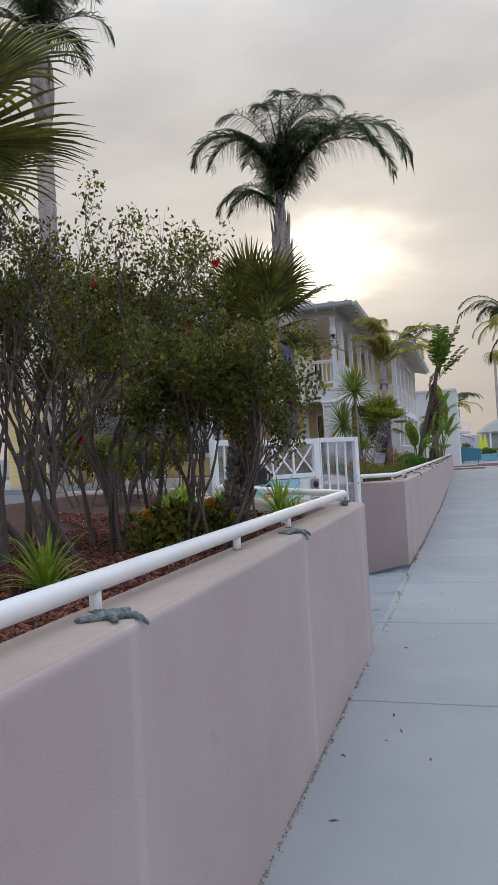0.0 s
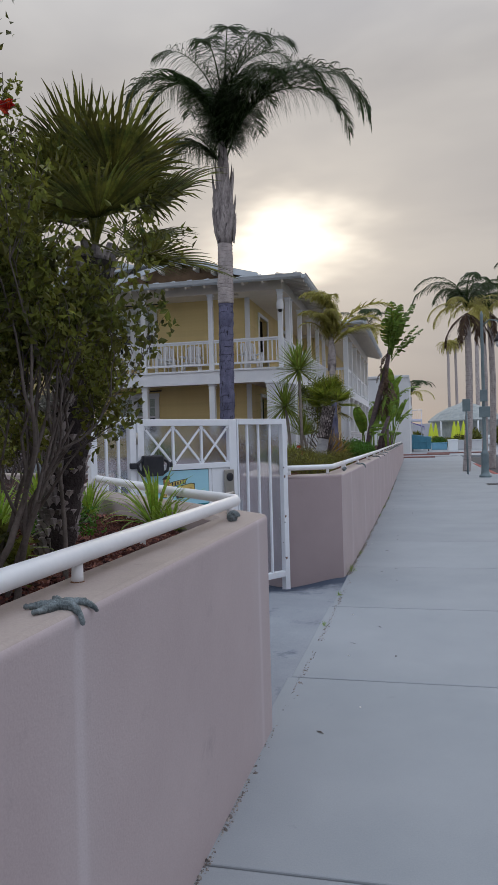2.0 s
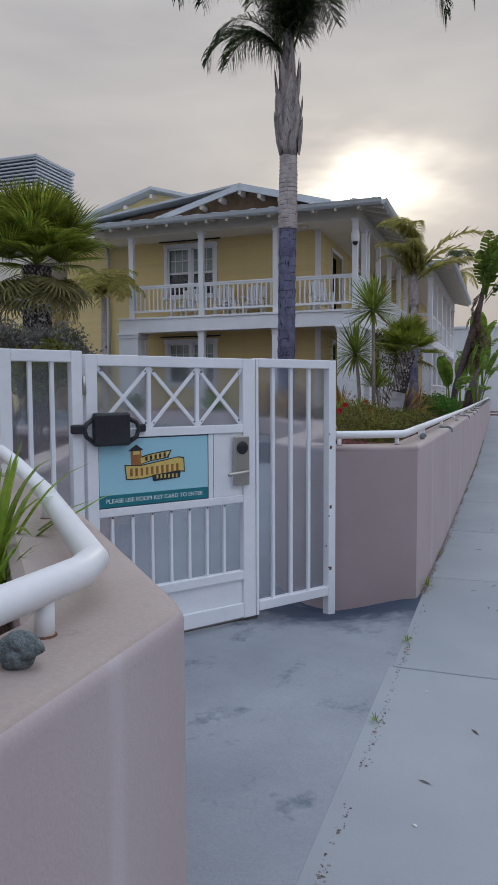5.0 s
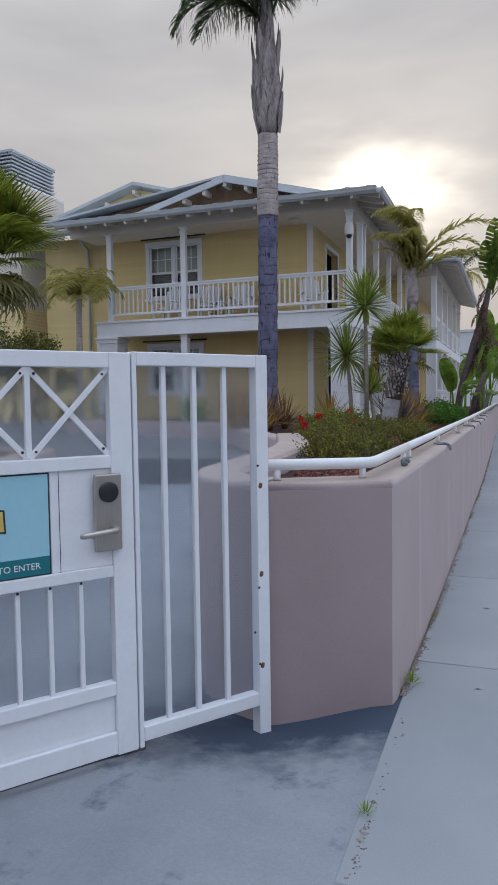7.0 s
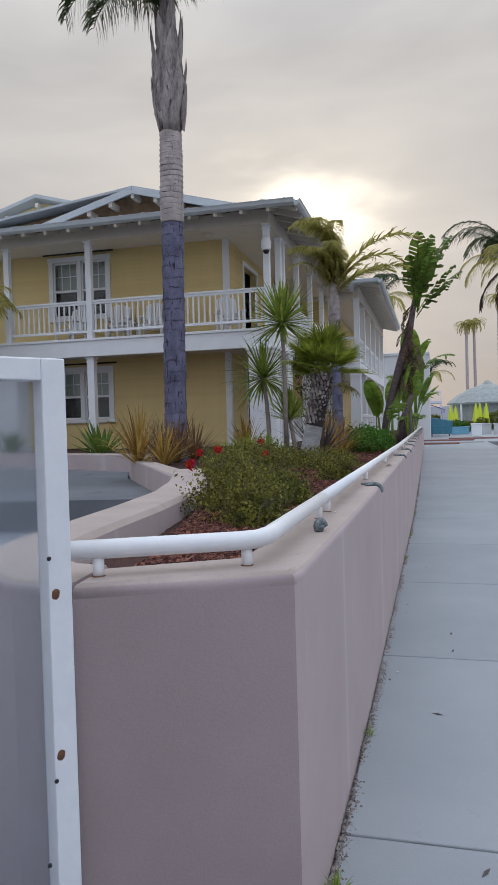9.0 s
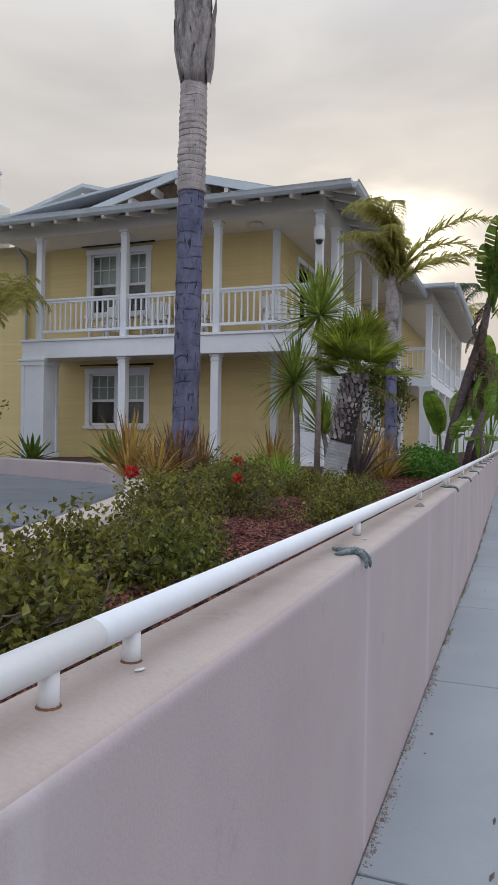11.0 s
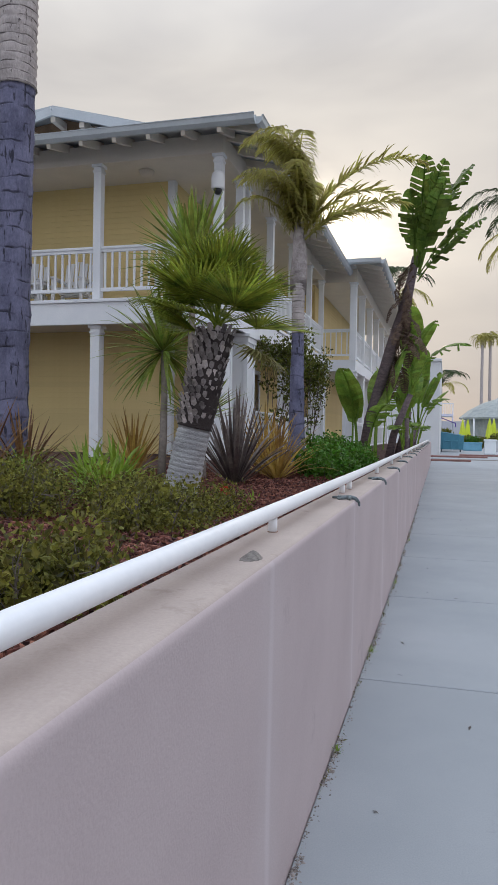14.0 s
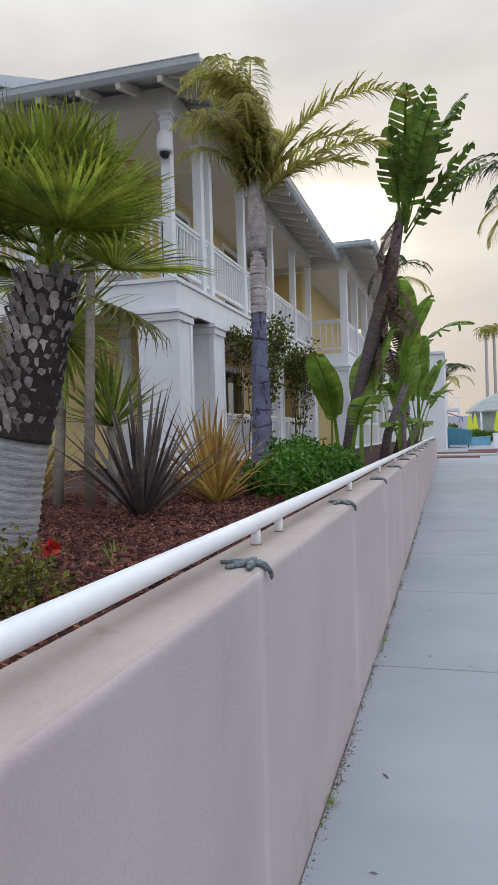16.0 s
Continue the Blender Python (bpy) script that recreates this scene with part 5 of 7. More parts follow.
FR = [frond_mesh("frond", PALM_GREEN, 4.2, 86, 172, 11, 150, 0.90, 0.75, 0.4, 0.0125, 1.9), frond_mesh("frond", PALM_GREEN, 5.0, 70, 160, 12, 170, 0.98, 0.8, 0.4, 0.0125, 1.6),
      frond_mesh("frond", PALM_GREEN, 2.3, 62, 140, 13, 100, 0.76, 0.9, 0.3, 0.012, 1.4), frond_mesh("frond", PALM_GREEN, 3.9, 88, 146, 14, 140, 0.86, 0.75, 0.4, 0.0125, 2.0), frond_mesh("frond", PALM_GREEN, 3.4, 89, 8, 15, 60, 0.40, 0.1, 0.6, 0.011)]
big = [(FR[k], bearing, tilt, up, sc) for k, bearing, tilt, up, sc in (
    (0, 181, 0, 1.72, 1.0), (0, 166, 4, 1.74, 0.95), (0, 203, -2, 1.70, 0.92), (1, 2, 0, 1.70, 1.0), (1, -13, -3, 1.72, 0.96), (1, 20, 3, 1.72, 0.92), (1, 8, 10, 1.72, 0.85), (1, -24, 8, 1.72, 0.82),
    (3, 272, 0, 1.72, 0.9), (3, 312, 2, 1.74, 0.95), (3, 62, 3, 1.74, 0.95), (3, 96, 0, 1.72, 0.9), (3, 236, 2, 1.73, 0.9), (3, 336, 4, 1.75, 1.0), (3, 130, 2, 1.73, 0.92), (3, 40, 6, 1.75, 0.98), (3, 0, 10, 1.75, 0.95), (3, 290, 8, 1.75, 0.95), (3, 75, -8, 1.72, 0.85), (3, 325, -10, 1.72, 0.8),
    (2, 183, 0, 1.65, 0.95), (2, 160, 6, 1.66, 0.9), (2, 222, 2, 1.66, 0.85), (4, 80, 0, 1.7, 0.9), (4, 20, -6, 1.7, 0.8))]
palm1 = queen_palm("tall queen palm with a dark lower trunk and arching feather crown", (-4.31, 18.35, 0.85), (-4.24, 18.33, 6.05), 0.172, 0.185, big, mark=4.62,
                   shaft=[(0.18, -0.05), (0.215, 0.12), (0.26, 0.42), (0.25, 0.75), (0.20, 1.15), (0.14, 1.6), (0.11, 2.3)])
boots(palm1, (-4.24, 18.33, 0), 6.0, 7.5, lambda z: 0.235 if z < 6.8 else 0.235 - (z - 6.8) * 0.16, 20, 5, SHEATH, 0.66, 0.15)
big2 = [(FR[3], i * 137.5, 0, 2.0, 1.0) for i in range(13)] + [(FR[2], i * 60 + 20, 0, 1.9, 1.05) for i in range(6)]
queen_palm("very tall queen palm with a slim grey trunk", (-9.70, 16.0, 0.6), (-9.62, 16.0, 10.2), 0.24, 0.21, big2,
           shaft=[(0.20, -0.05), (0.27, 0.3), (0.31, 0.8), (0.27, 1.3), (0.16, 2.0), (0.12, 2.5)])

FG = [frond_mesh("frond", PALM_GOLD, 2.2, 62, 100, 21, 64, 0.36, 0.3, 0.6, 0.016, 1.7), frond_mesh("frond", PALM_GOLD, 2.05, 94, 135, 22, 84, 0.42, 0.85, 0.3, 0.014, 2.3),
      frond_mesh("frond", PALM_GOLD, 1.6, 40, 62, 23, 48, 0.36, 0.4, 0.5, 0.016), frond_mesh("frond", PALM_GOLD, 1.6, 90, 120, 24, 66, 0.40, 0.9, 0.2, 0.014, 2.0)]
queen_palm("young golden-green palm beside the house balcony", (-2.20, 21.75, 0.85), (-2.26, 22.0, 3.75), 0.125, 0.085,
           [(FG[0], 4, 0, 0.3, 1.0), (FG[0], 28, -6, 0.3, 0.85), (FG[2], -4, 0, 0.25, 1.0), (FG[2], 30, 6, 0.25, 0.9)]
           + [(FG[1], bearing, tilt, 0.28, sc) for bearing, tilt, sc in ((178, 0, 1.0), (200, 2, 0.95), (155, 3, 0.98), (228, 1, 0.9), (185, 8, 0.95), (140, 2, 0.95), (255, 3, 0.9), (215, 9, 0.95), (290, 4, 0.85))]
           + [(FG[3], bearing, tilt, 0.25, sc) for bearing, tilt, sc in ((190, -10, 0.95), (165, -8, 1.0), (215, -8, 0.9), (110, 0, 0.9), (275, -4, 0.85), (240, -12, 0.85), (80, 2, 0.85), (180, -22, 0.8))], mark=2.75,
           shaft=[(0.085, -0.05), (0.105, -0.45), (0.12, -0.2), (0.10, 0.1), (0.075, 0.35), (0.05, 0.6)], shaft_mat=BOOT)

# slim palms along the far side of the walk
FB = [frond_mesh("frond", PALM_GREEN, 2.5, 68, 135, 31, 56, 0.55, 0.8, 0.2, 0.016), frond_mesh("frond", PALM_GOLD, 2.2, 30, 115, 32, 46, 0.5, 0.9, 0.1, 0.016)]
skirt = frond_mesh("dry_frond", DEAD, 1.9, -30, 62, 33, 36, 0.4, 0.9, 0.0, 0.02)
for j, (x, y, h, lab) in enumerate(((1.82, 32.0, 6.2, "street palm with a brown skirt of dry fronds"), (3.25, 37.0, 6.9, "street palm beside the kerb"), (3.3, 41.5, 8.0, "street palm further along the kerb"), (5.2, 34.5, 7.6, "street palm across the kerb"))):
    rr = random.Random(j + 40)
    fl = [(FB[k % 2], k * 137.5 + j * 50, rr.uniform(-5, 10), 0.3, rr.uniform(0.85, 1.1)) for k in range(15)]
    fl += [(skirt, k * 51 + j * 20, 0, 0.1, 0.9) for k in range(7)]
    if j == 0:
        fl += [(FB[0], 176, 8, 0.4, 1.1), (FB[0], 200, -10, 0.3, 1.15)]
    queen_palm(lab, (x, y, -0.02 if x < 2.6 else -0.15), (x + (0.15 if j == 0 else 0.05), y, h), 0.15, 0.12, fl, group="street palms", seed=j, lean=(0.1, 0, 0))
queen_palm("palm rising behind the second house", (-3.4, 49.5, 0.5), (-3.3, 49.5, 8.0), 0.2, 0.16, [(FB[k % 2], k * 137.5, 5, 0.3, 1.25) for k in range(14)], group="street palms")
queen_palm("small arching palm before the grey building", (-0.95, 91.5, 0), (-0.9, 91.5, 6.3), 0.14, 0.1, [(FB[k % 2], k * 137.5 + 10, 5, 0.2, 1.6) for k in range(11)], group="street palms")
for k in range(2):
    fl = [(FB[1], i * 137.5, 20 - i * 3, 0.3, 1.75) for i in range(24)]
    queen_palm("very tall far palm with a bare trunk", (7.9 + k * 2.2, 200 + 3 * k, -0.15), (7.9 + k * 2.0, 200 + 3 * k, 25.5 + k * 0.8), 0.42, 0.32, fl, group="far palms")
fl = [(FB[1], i * 137.5, 20 - i * 3, 0.3, 1.1) for i in range(20)]
queen_palm("very tall far palm with a bare trunk", (8.3, 110, 0), (8.3, 110, 17.5), 0.32, 0.25, fl, group="far palms")


def fan_leaf_mesh(name, mat, blade, petiole, seed, segs=34, spread=245, cup=0.25, droop=0.25, stem_up=35):
    """A fan leaf on a stalk along +x: pleated segments joined near the hub and free at their tips."""
    r = random.Random(seed)
    b = Buf()
    a = radians(stem_up)
    pts = [Vector((math.cos(a) * petiole * s, 0, math.sin(a) * petiole * s - 0.10 * petiole * s * s)) for s in (0, 0.35, 0.7, 1.0)]
    b.strip(pts, [0.018, 0.013, 0.011, 0.010], Vector((0, 1, 0)), 0.5)
    hub = pts[-1]
    fwd = (pts[-1] - pts[-2]).normalized()
    upv = Vector((0, -1, 0)).cross(fwd).normalized()
    if upv.z < 0:
        upv = -upv
    side = Vector((0, 1, 0))
    for k in range(segs):
        th = radians(-spread / 2 + spread * k / (segs - 1))
        L = blade * (0.78 + 0.22 * math.cos(th * 0.75)) * r.uniform(0.92, 1.06)
        d = fwd * math.cos(th) + side * math.sin(th) + upv * cup * (abs(math.sin(th)) * 0.7 + 0.15)
        d.normalize()
        half = radians(spread / (segs - 1)) * 0.5
        q, step, line, ws = hub.copy(), L / 6, [hub.copy()], [0.003]
        for j in range(6):
            if j >= 3:
                d = (d + Vector((0, 0, -droop * (j - 2) * 0.18 * r.uniform(0.6, 1.4)))).normalized()
            q = q + d * step
            line.append(q.copy())
            s = (j + 1) / 6
            ws.append(L * s * math.tan(half) * (1.05 if s < 0.52 else max(0.03, (1.02 - s) / 0.50) * 0.85))
        ac = (side * math.cos(th) - fwd * math.sin(th)).normalized()
        b.strip(line, ws, ac, 0.55)
    return b.mesh(name, mat)


FAN = [fan_leaf_mesh("fan_leaf", FAN_GREEN, 0.60, 0.42, 51, 44, 235), fan_leaf_mesh("fan_leaf", FAN_GREEN, 0.57, 0.36, 52, 42, 215, 0.45, 0.3), fan_leaf_mesh("fan_leaf", FAN_GREEN, 0.54, 0.45, 53, 42, 250, 0.1, 0.7)]
FAN_OLD = [fan_leaf_mesh("fan_leaf", FAN_OLIVE, 0.60, 0.42, 55, 42, 235), fan_leaf_mesh("fan_leaf", FAN_OLIVE, 0.57, 0.36, 56, 40, 215, 0.4, 0.35), fan_leaf_mesh("fan_leaf", FAN_OLIVE, 0.54, 0.45, 57, 42, 250, 0.1, 0.6)]
FAN_DRY = fan_leaf_mesh("dry_fan_leaf", leafy("fading_fan_leaf", (0.17, 0.16, 0.05), (0.30, 0.28, 0.12), 0.5, 0.4, 0.3), 0.5, 0.35, 54, 28, 200, 0.0, 1.2)


def fan_palm(label, base, top, r0, r1, leaves, seed, scale=1.0, split=None, lower=TRUNK_GREY, skirt_n=5, stubs=160, kinds=None):
    palm = thing("fan_palm", (0, 0, 0), label, "fan palm")
    base, top = Vector(base), Vector(top)
    r = random.Random(seed)
    if split is None:
        split = 0.0
    mid = base.lerp(top, split)
    if split:
        ringed_trunk("trunk_lower", base, mid, r0 * 1.05, r0 * 0.95, lower, palm, 18, 0.006, 18, None, "pale grey lower trunk")
    ringed_trunk("trunk", mid, top, r0, r1, TRUNK_FIBRE, palm, 10, 0.006, 18, None, "dark fibrous trunk")
    b = Buf()
    turns = max(5, int((top - mid).length / 0.046))
    for i in range(turns if stubs else 0):
        for k in range(17):
            s = (i + 0.1 + 0.25 * r.random()) / turns
            p = mid.lerp(top, s)
            a = (k + 0.5 * (i % 2) + r.uniform(-0.2, 0.2)) * 2 * math.pi / 17
            rad = r0 + (r1 - r0) * s
            out, along = Vector((math.cos(a), math.sin(a), 0)), Vector((-math.sin(a), math.cos(a), 0))
            L = r.uniform(0.055, 0.085)
            q = p + out * rad * 0.97
            b.strip([q, q + out * 0.012 + Vector((0, 0, L * 0.5)), q + out * r.uniform(0.02, 0.034) + Vector((0, 0, L)), q + out * 0.012 + Vector((0, 0, L + 0.006))], [0.018, 0.020, 0.015, 0.009], along, -0.5)
    if stubs:
        ob_from("stub_work", b.mesh("stub_work", BOOT), None, palm, None, "cut grey leaf stubs")
    for i in range(leaves):
        s = i / leaves
        tilt = 66 - 98 * s + r.uniform(-8, 8)
        m = Matrix.Translation(top + Vector((0, 0, 0.02 + 0.05 * (1 - s)))) @ Matrix.Rotation(radians(i * 137.5 + r.uniform(-12, 12)), 4, "Z") @ Matrix.Rotation(radians(-tilt), 4, "Y") @ Matrix.Rotation(radians(r.uniform(-14, 14)), 4, "X") @ Matrix.Diagonal((scale,) * 3 + (1,))
        ob_from("fan_leaf", (kinds or FAN)[i % 3], None, palm, m)
    for i in range(skirt_n):
        m = Matrix.Translation(top - Vector((0, 0, 0.03))) @ Matrix.Rotation(radians(i * 360 / skirt_n + r.uniform(-20, 20)), 4, "Z") @ Matrix.Rotation(radians(58 + r.uniform(-12, 18)), 4, "Y") @ Matrix.Diagonal((scale,) * 3 + (1,))
        ob_from("dry_fan_leaf", FAN_DRY, None, palm, m)
    return palm


fan_palm("stocky fan palm with a shaggy trunk in the mulch bed", (-1.98, 16.78, 0.88), (-1.73, 16.82, 2.06), 0.112, 0.120, 23, 61, 0.68, 0.47, skirt_n=1)
behind = fan_palm("fan palm rising behind the near planter shrub", (-1.56, 5.20, 0.9), (-1.25, 5.04, 2.20), 0.075, 0.08, 13, 62, 0.67, None, skirt_n=0, stubs=140, kinds=FAN_OLD)
for bearing, lower, sc in ((3, 42, 0.62), (-30, 50, 0.5)):
    ob_from("fan_leaf", FAN_OLD[0], None, behind, Matrix.Translation((-1.25, 5.04, 2.24)) @ Matrix.Rotation(radians(bearing), 4, "Z") @ Matrix.Rotation(radians(lower), 4, "Y") @ Matrix.Diagonal((sc, sc, sc, 1)))
fan_palm("fan palm at the start of the near planter", (-1.86, 2.35, 0.9), (-1.72, 2.30, 2.42), 0.09, 0.10, 14, 67, 0.86, None, skirt_n=0, stubs=100, kinds=FAN_OLD)
fan_palm("dense fan palm beyond the gate", (-7.85, 15.2, 0.5), (-7.78, 15.15, 3.6), 0.22, 0.24, 36, 63, 1.5, None, skirt_n=12, stubs=90)

# pygmy palm by the wing wall
FP = frond_mesh("frond", PALM_GOLD, 1.25, 66, 120, 71, 34, 0.34, 0.6, 0.3, 0.014)
queen_palm("small feathery palm against the yellow wing wall", (-11.0, 22.6, 0.86), (-10.95, 22.6, 4.15), 0.09, 0.075, [(FP, k * 137.5, R.uniform(-10, 14) - (k % 3) * 14, 0.12, R.uniform(0.95, 1.15)) for k in range(28)])


def sword_mesh(name, mat, count, length, width, seed, low=-20, high=85, bend=0.5, arc=360, apart=False):
    """A rosette of sword leaves round the origin, as one mesh or a mesh for each leaf."""
    r = random.Random(seed)
    b, single = Buf(), []
    for i in range(count):
        a = radians(i * 137.5 + r.uniform(-20, 20)) if arc == 360 else radians(r.uniform(-arc / 2, arc / 2))
        e = radians(low + (high - low) * (i + r.random()) / count)
        L = length * r.uniform(0.75, 1.12)
        d = Vector((math.cos(a) * math.cos(e), math.sin(a) * math.cos(e), math.sin(e)))
        side = Vector((-math.sin(a), math.cos(a), 0))
        q, line = d * 0.02, [d * 0.02]
        k = bend * r.uniform(0.2, 1.5)
        for j in range(6):
            d = (d + Vector((0, 0, -k * 0.05 * (j + 1)))).normalized()
            q = q + d * (L / 6)
            line.append(q.copy())
        b.strip(line, [width * w for w in (0.55, 0.8, 1.0, 0.95, 0.8, 0.5, 0.04)], side, 0.35)
        if apart:
            single.append(b.mesh(name, mat))
            b = Buf()
    return single if apart else b.mesh(name, mat)


CORD = [sword_mesh("leaf_head", CORD_GREEN, 150, 0.62, 0.019, 81, -35, 89, 0.25), sword_mesh("leaf_head", CORD_GREEN, 125, 0.66, 0.018, 82, -45, 85, 0.6), sword_mesh("leaf_head", CORD_GREEN, 80, 0.58, 0.018, 83, 10, 88, 0.3)]
cord = thing("cordyline", (0, 0, 0), "three-stemmed cabbage palm with spiky rosettes in the bed", "cordyline")
for i, (bx, by, hx, hy, hz, sc) in enumerate(((-2.62, 18.7, -2.70, 19.0, 3.08, 1.12), (-2.90, 18.75, -3.08, 19.2, 2.22, 1.08), (-2.5, 18.8, -2.64, 19.1, 1.52, 0.95))):
    tube("stem", [(bx, by, 0.88), (bx + (hx - bx) * 0.2, by + (hy - by) * 0.3, 0.9 + (hz - 0.9) * 0.4), (bx + (hx - bx) * 0.6, by + (hy - by) * 0.7, 0.9 + (hz - 0.9) * 0.75), (hx, hy, hz)], [0.042, 0.036, 0.032, 0.03], CANE, cord, 10)
    ob_from("leaf_head", CORD[i], None, cord, Matrix.Translation((hx, hy, hz)) @ Matrix.Rotation(i * 1.1, 4, "Z") @ Matrix.Diagonal((sc, sc, sc, 1)))


def tuft(name, label, category, me, places, group="", tilt=0):
    for i, (x, y, z, sc) in enumerate(places):
        t = thing(name, pose(x, y, z, 0, 0, (i * 77) % 360), label, category, group)
        for leaf_mesh in me if isinstance(me, list) else [me]:
            ob_from(leaf_mesh.name.split(".")[0], leaf_mesh, None, t, Matrix.Diagonal((sc, sc, sc, 1)))


tuft("flax", "purple-bronze flax with upright sword leaves", "flax", sword_mesh("sword_leaf", PHOR_PURPLE, 54, 0.80, 0.018, 91, 35, 88, 0.35, apart=True), [(-2.0, 18.2, 0.93, 1.0), (-5.0, 19.3, 0.93, 0.8)], "flax clumps")
tuft("flax", "golden striped flax with arching sword leaves", "flax", sword_mesh("sword_leaf", PHOR_GOLD, 60, 0.80, 0.017, 92, 28, 86, 0.55, apart=True), [(-2.1, 19.7, 0.93, 0.95), (-1.85, 19.15, 0.93, 0.8), (-4.45, 17.2, 0.93, 1.05), (-3.95, 16.9, 0.93, 0.75), (-3.4, 19.2, 0.93, 0.85)], "flax clumps")
tuft("flax", "red-brown striped flax beside the palm trunk", "flax", sword_mesh("sword_leaf", leafy("flax_bronze_leaf", (0.12, 0.055, 0.03), (0.30, 0.17, 0.08), 0.45, 0.45, 0.25, True), 46, 0.8, 0.016, 93, 30, 80, 0.5, apart=True), [(-4.0, 17.5, 0.93, 1.0), (-3.9, 18.0, 0.93, 0.85)], "flax clumps")
tuft("lily", "bright green strap-leaved lily clump in mulch", "lily", sword_mesh("leaves", LILY_LEAF, 55, 0.36, 0.011, 94, 22, 85, 1.0), [(-1.47, 6.22, 0.93, 1.0), (-1.3, 6.0, 0.93, 0.55), (-2.55, 17.05, 0.93, 1.25), (-2.4, 16.5, 0.93, 1.0), (-2.9, 17.3, 0.93, 1.2), (-3.0, 16.6, 0.93, 1.0), (-2.2, 16.2, 0.93, 0.9), (-2.65, 7.0, 0.93, 1.05), (-2.2, 6.85, 0.93, 0.8), (-1.7, 4.95, 0.93, 0.8), (-2.3, 5.9, 0.93, 0.9), (-1.62, 3.0, 0.93, 0.75)], "lily clumps")
tuft("agave", "broad dark green spiky agave by the house", "agave", sword_mesh("leaves", BANANA_DARK, 26, 0.8, 0.055, 95, 15, 80, 0.4), [(-6.9, 21.0, 0.9, 1.0), (-10.2, 22.9, 0.88, 0.9), (-11.8, 23.2, 0.88, 0.9)], "agaves")
tuft("grass_sprout", "small green weed sprout at the wall foot", "weed", sword_mesh("leaves", LILY_LEAF, 14, 0.07, 0.004, 96, 20, 85, 0.6), [(-0.70, 9.95, 0.0, 1.0), (-0.705, 11.1, 0.0, 0.7), (-0.70, 8.75, 0.0, 0.6), (-0.70, 7.7, 0.0, 0.5), (-0.70, 15.5, 0.0, 0.5), (-0.70, 17.0, 0.0, 0.6), (-0.70, 19.2, 0.0, 0.5), (-0.705, 22.0, 0.0, 0.5), (-1.42, 16.7, 0.93, 1.4), (-1.5, 16.3, 0.93, 1.3)], "weed sprouts")


def paddle_mesh(name, mat, length, width, stalk, seed, rise=70, bend=60, tears=0.3, pieces=18):
    """A big paddle leaf on a stalk, along +x and up: a midrib with side strips, some torn apart and hanging."""
    r = random.Random(seed)
    b = Buf()
    pts, p = [], Vector((0, 0, 0))
    total = stalk + length
    n = 24
    for i in range(n + 1):
        s = i / n
        a = radians(rise - bend * s ** 1.6)
        pts.append(p.copy())
        p = p + Vector((math.cos(a), 0, math.sin(a))) * (total / n)
    b.strip(pts, [0.022 * (1 - 0.8 * i / n) + 0.003 for i in range(n + 1)], Vector((0, 1, 0)), 0.5)
    for side in (-1, 1):
        for k in range(pieces):
            s0, s1 = k / pieces, (k + 1) / pieces
            torn = r.random() < tears
            w0 = width * (math.sin(math.pi * min(1, 0.12 + s0 * 0.86)) ** 0.6)
            w1 = width * (math.sin(math.pi * min(1, 0.12 + s1 * 0.86)) ** 0.6)
            f0, f1 = (stalk + length * s0) / total * n, (stalk + length * (s1 - (0.25 / pieces if torn else 0))) / total * n
            i0, i1 = min(int(f0), n - 1), min(int(f1), n - 1)
            a0, a1 = pts[i0].lerp(pts[i0 + 1], f0 - i0), pts[i1].lerp(pts[i1 + 1], f1 - i1)
            d = (pts[i0 + 1] - pts[i0]).normalized()
            up = Vector((-d.z, 0, d.x))
            hang = r.uniform(-0.5, 0.2) if torn else 0.22
            base = len(b.v)
            for t_ in (0.0, 0.5, 1.0):
                lift = hang * t_ - 0.35 * t_ * t_
                for q, w in ((a0, w0), (a1, w1)):
                    b.v.append(q + Vector((0, side * w * t_, 0)) + up * (w * lift) + d * (w * 0.35 * t_))
            for j in (0, 2):
                b.f.append((base + j, base + j + 1, base + j + 3, base + j + 2))
    return b.mesh(name, mat)


PAD = [paddle_mesh("paddle_leaf", BANANA, 0.72, 0.17, 0.55, 101, 84, 50, 0.06), paddle_mesh("paddle_leaf", BANANA, 0.68, 0.16, 0.45, 102, 72, 95, 0.2), paddle_mesh("paddle_leaf", BANANA, 0.74, 0.165, 0.6, 103, 88, 28, 0.05)]
PAD_OLD = [paddle_mesh("paddle_leaf", BANANA_DARK, 1.15, 0.22, 0.35, 104, 76, 24, 0.55, 17), paddle_mesh("paddle_leaf", BANANA_DARK, 1.05, 0.20, 0.3, 105, 80, 30, 0.7, 14), paddle_mesh("paddle_leaf", BANANA_DARK, 0.9, 0.19, 0.25, 108, 70, 20, 0.8, 12)]
PAD_DEAD = [paddle_mesh("dead_leaf", DEAD, 0.6, 0.10, 0.2, 106, -10, 80, 0.95, 16), paddle_mesh("dead_leaf", DEAD, 0.5, 0.08, 0.2, 107, -35, 50, 0.95, 14)]


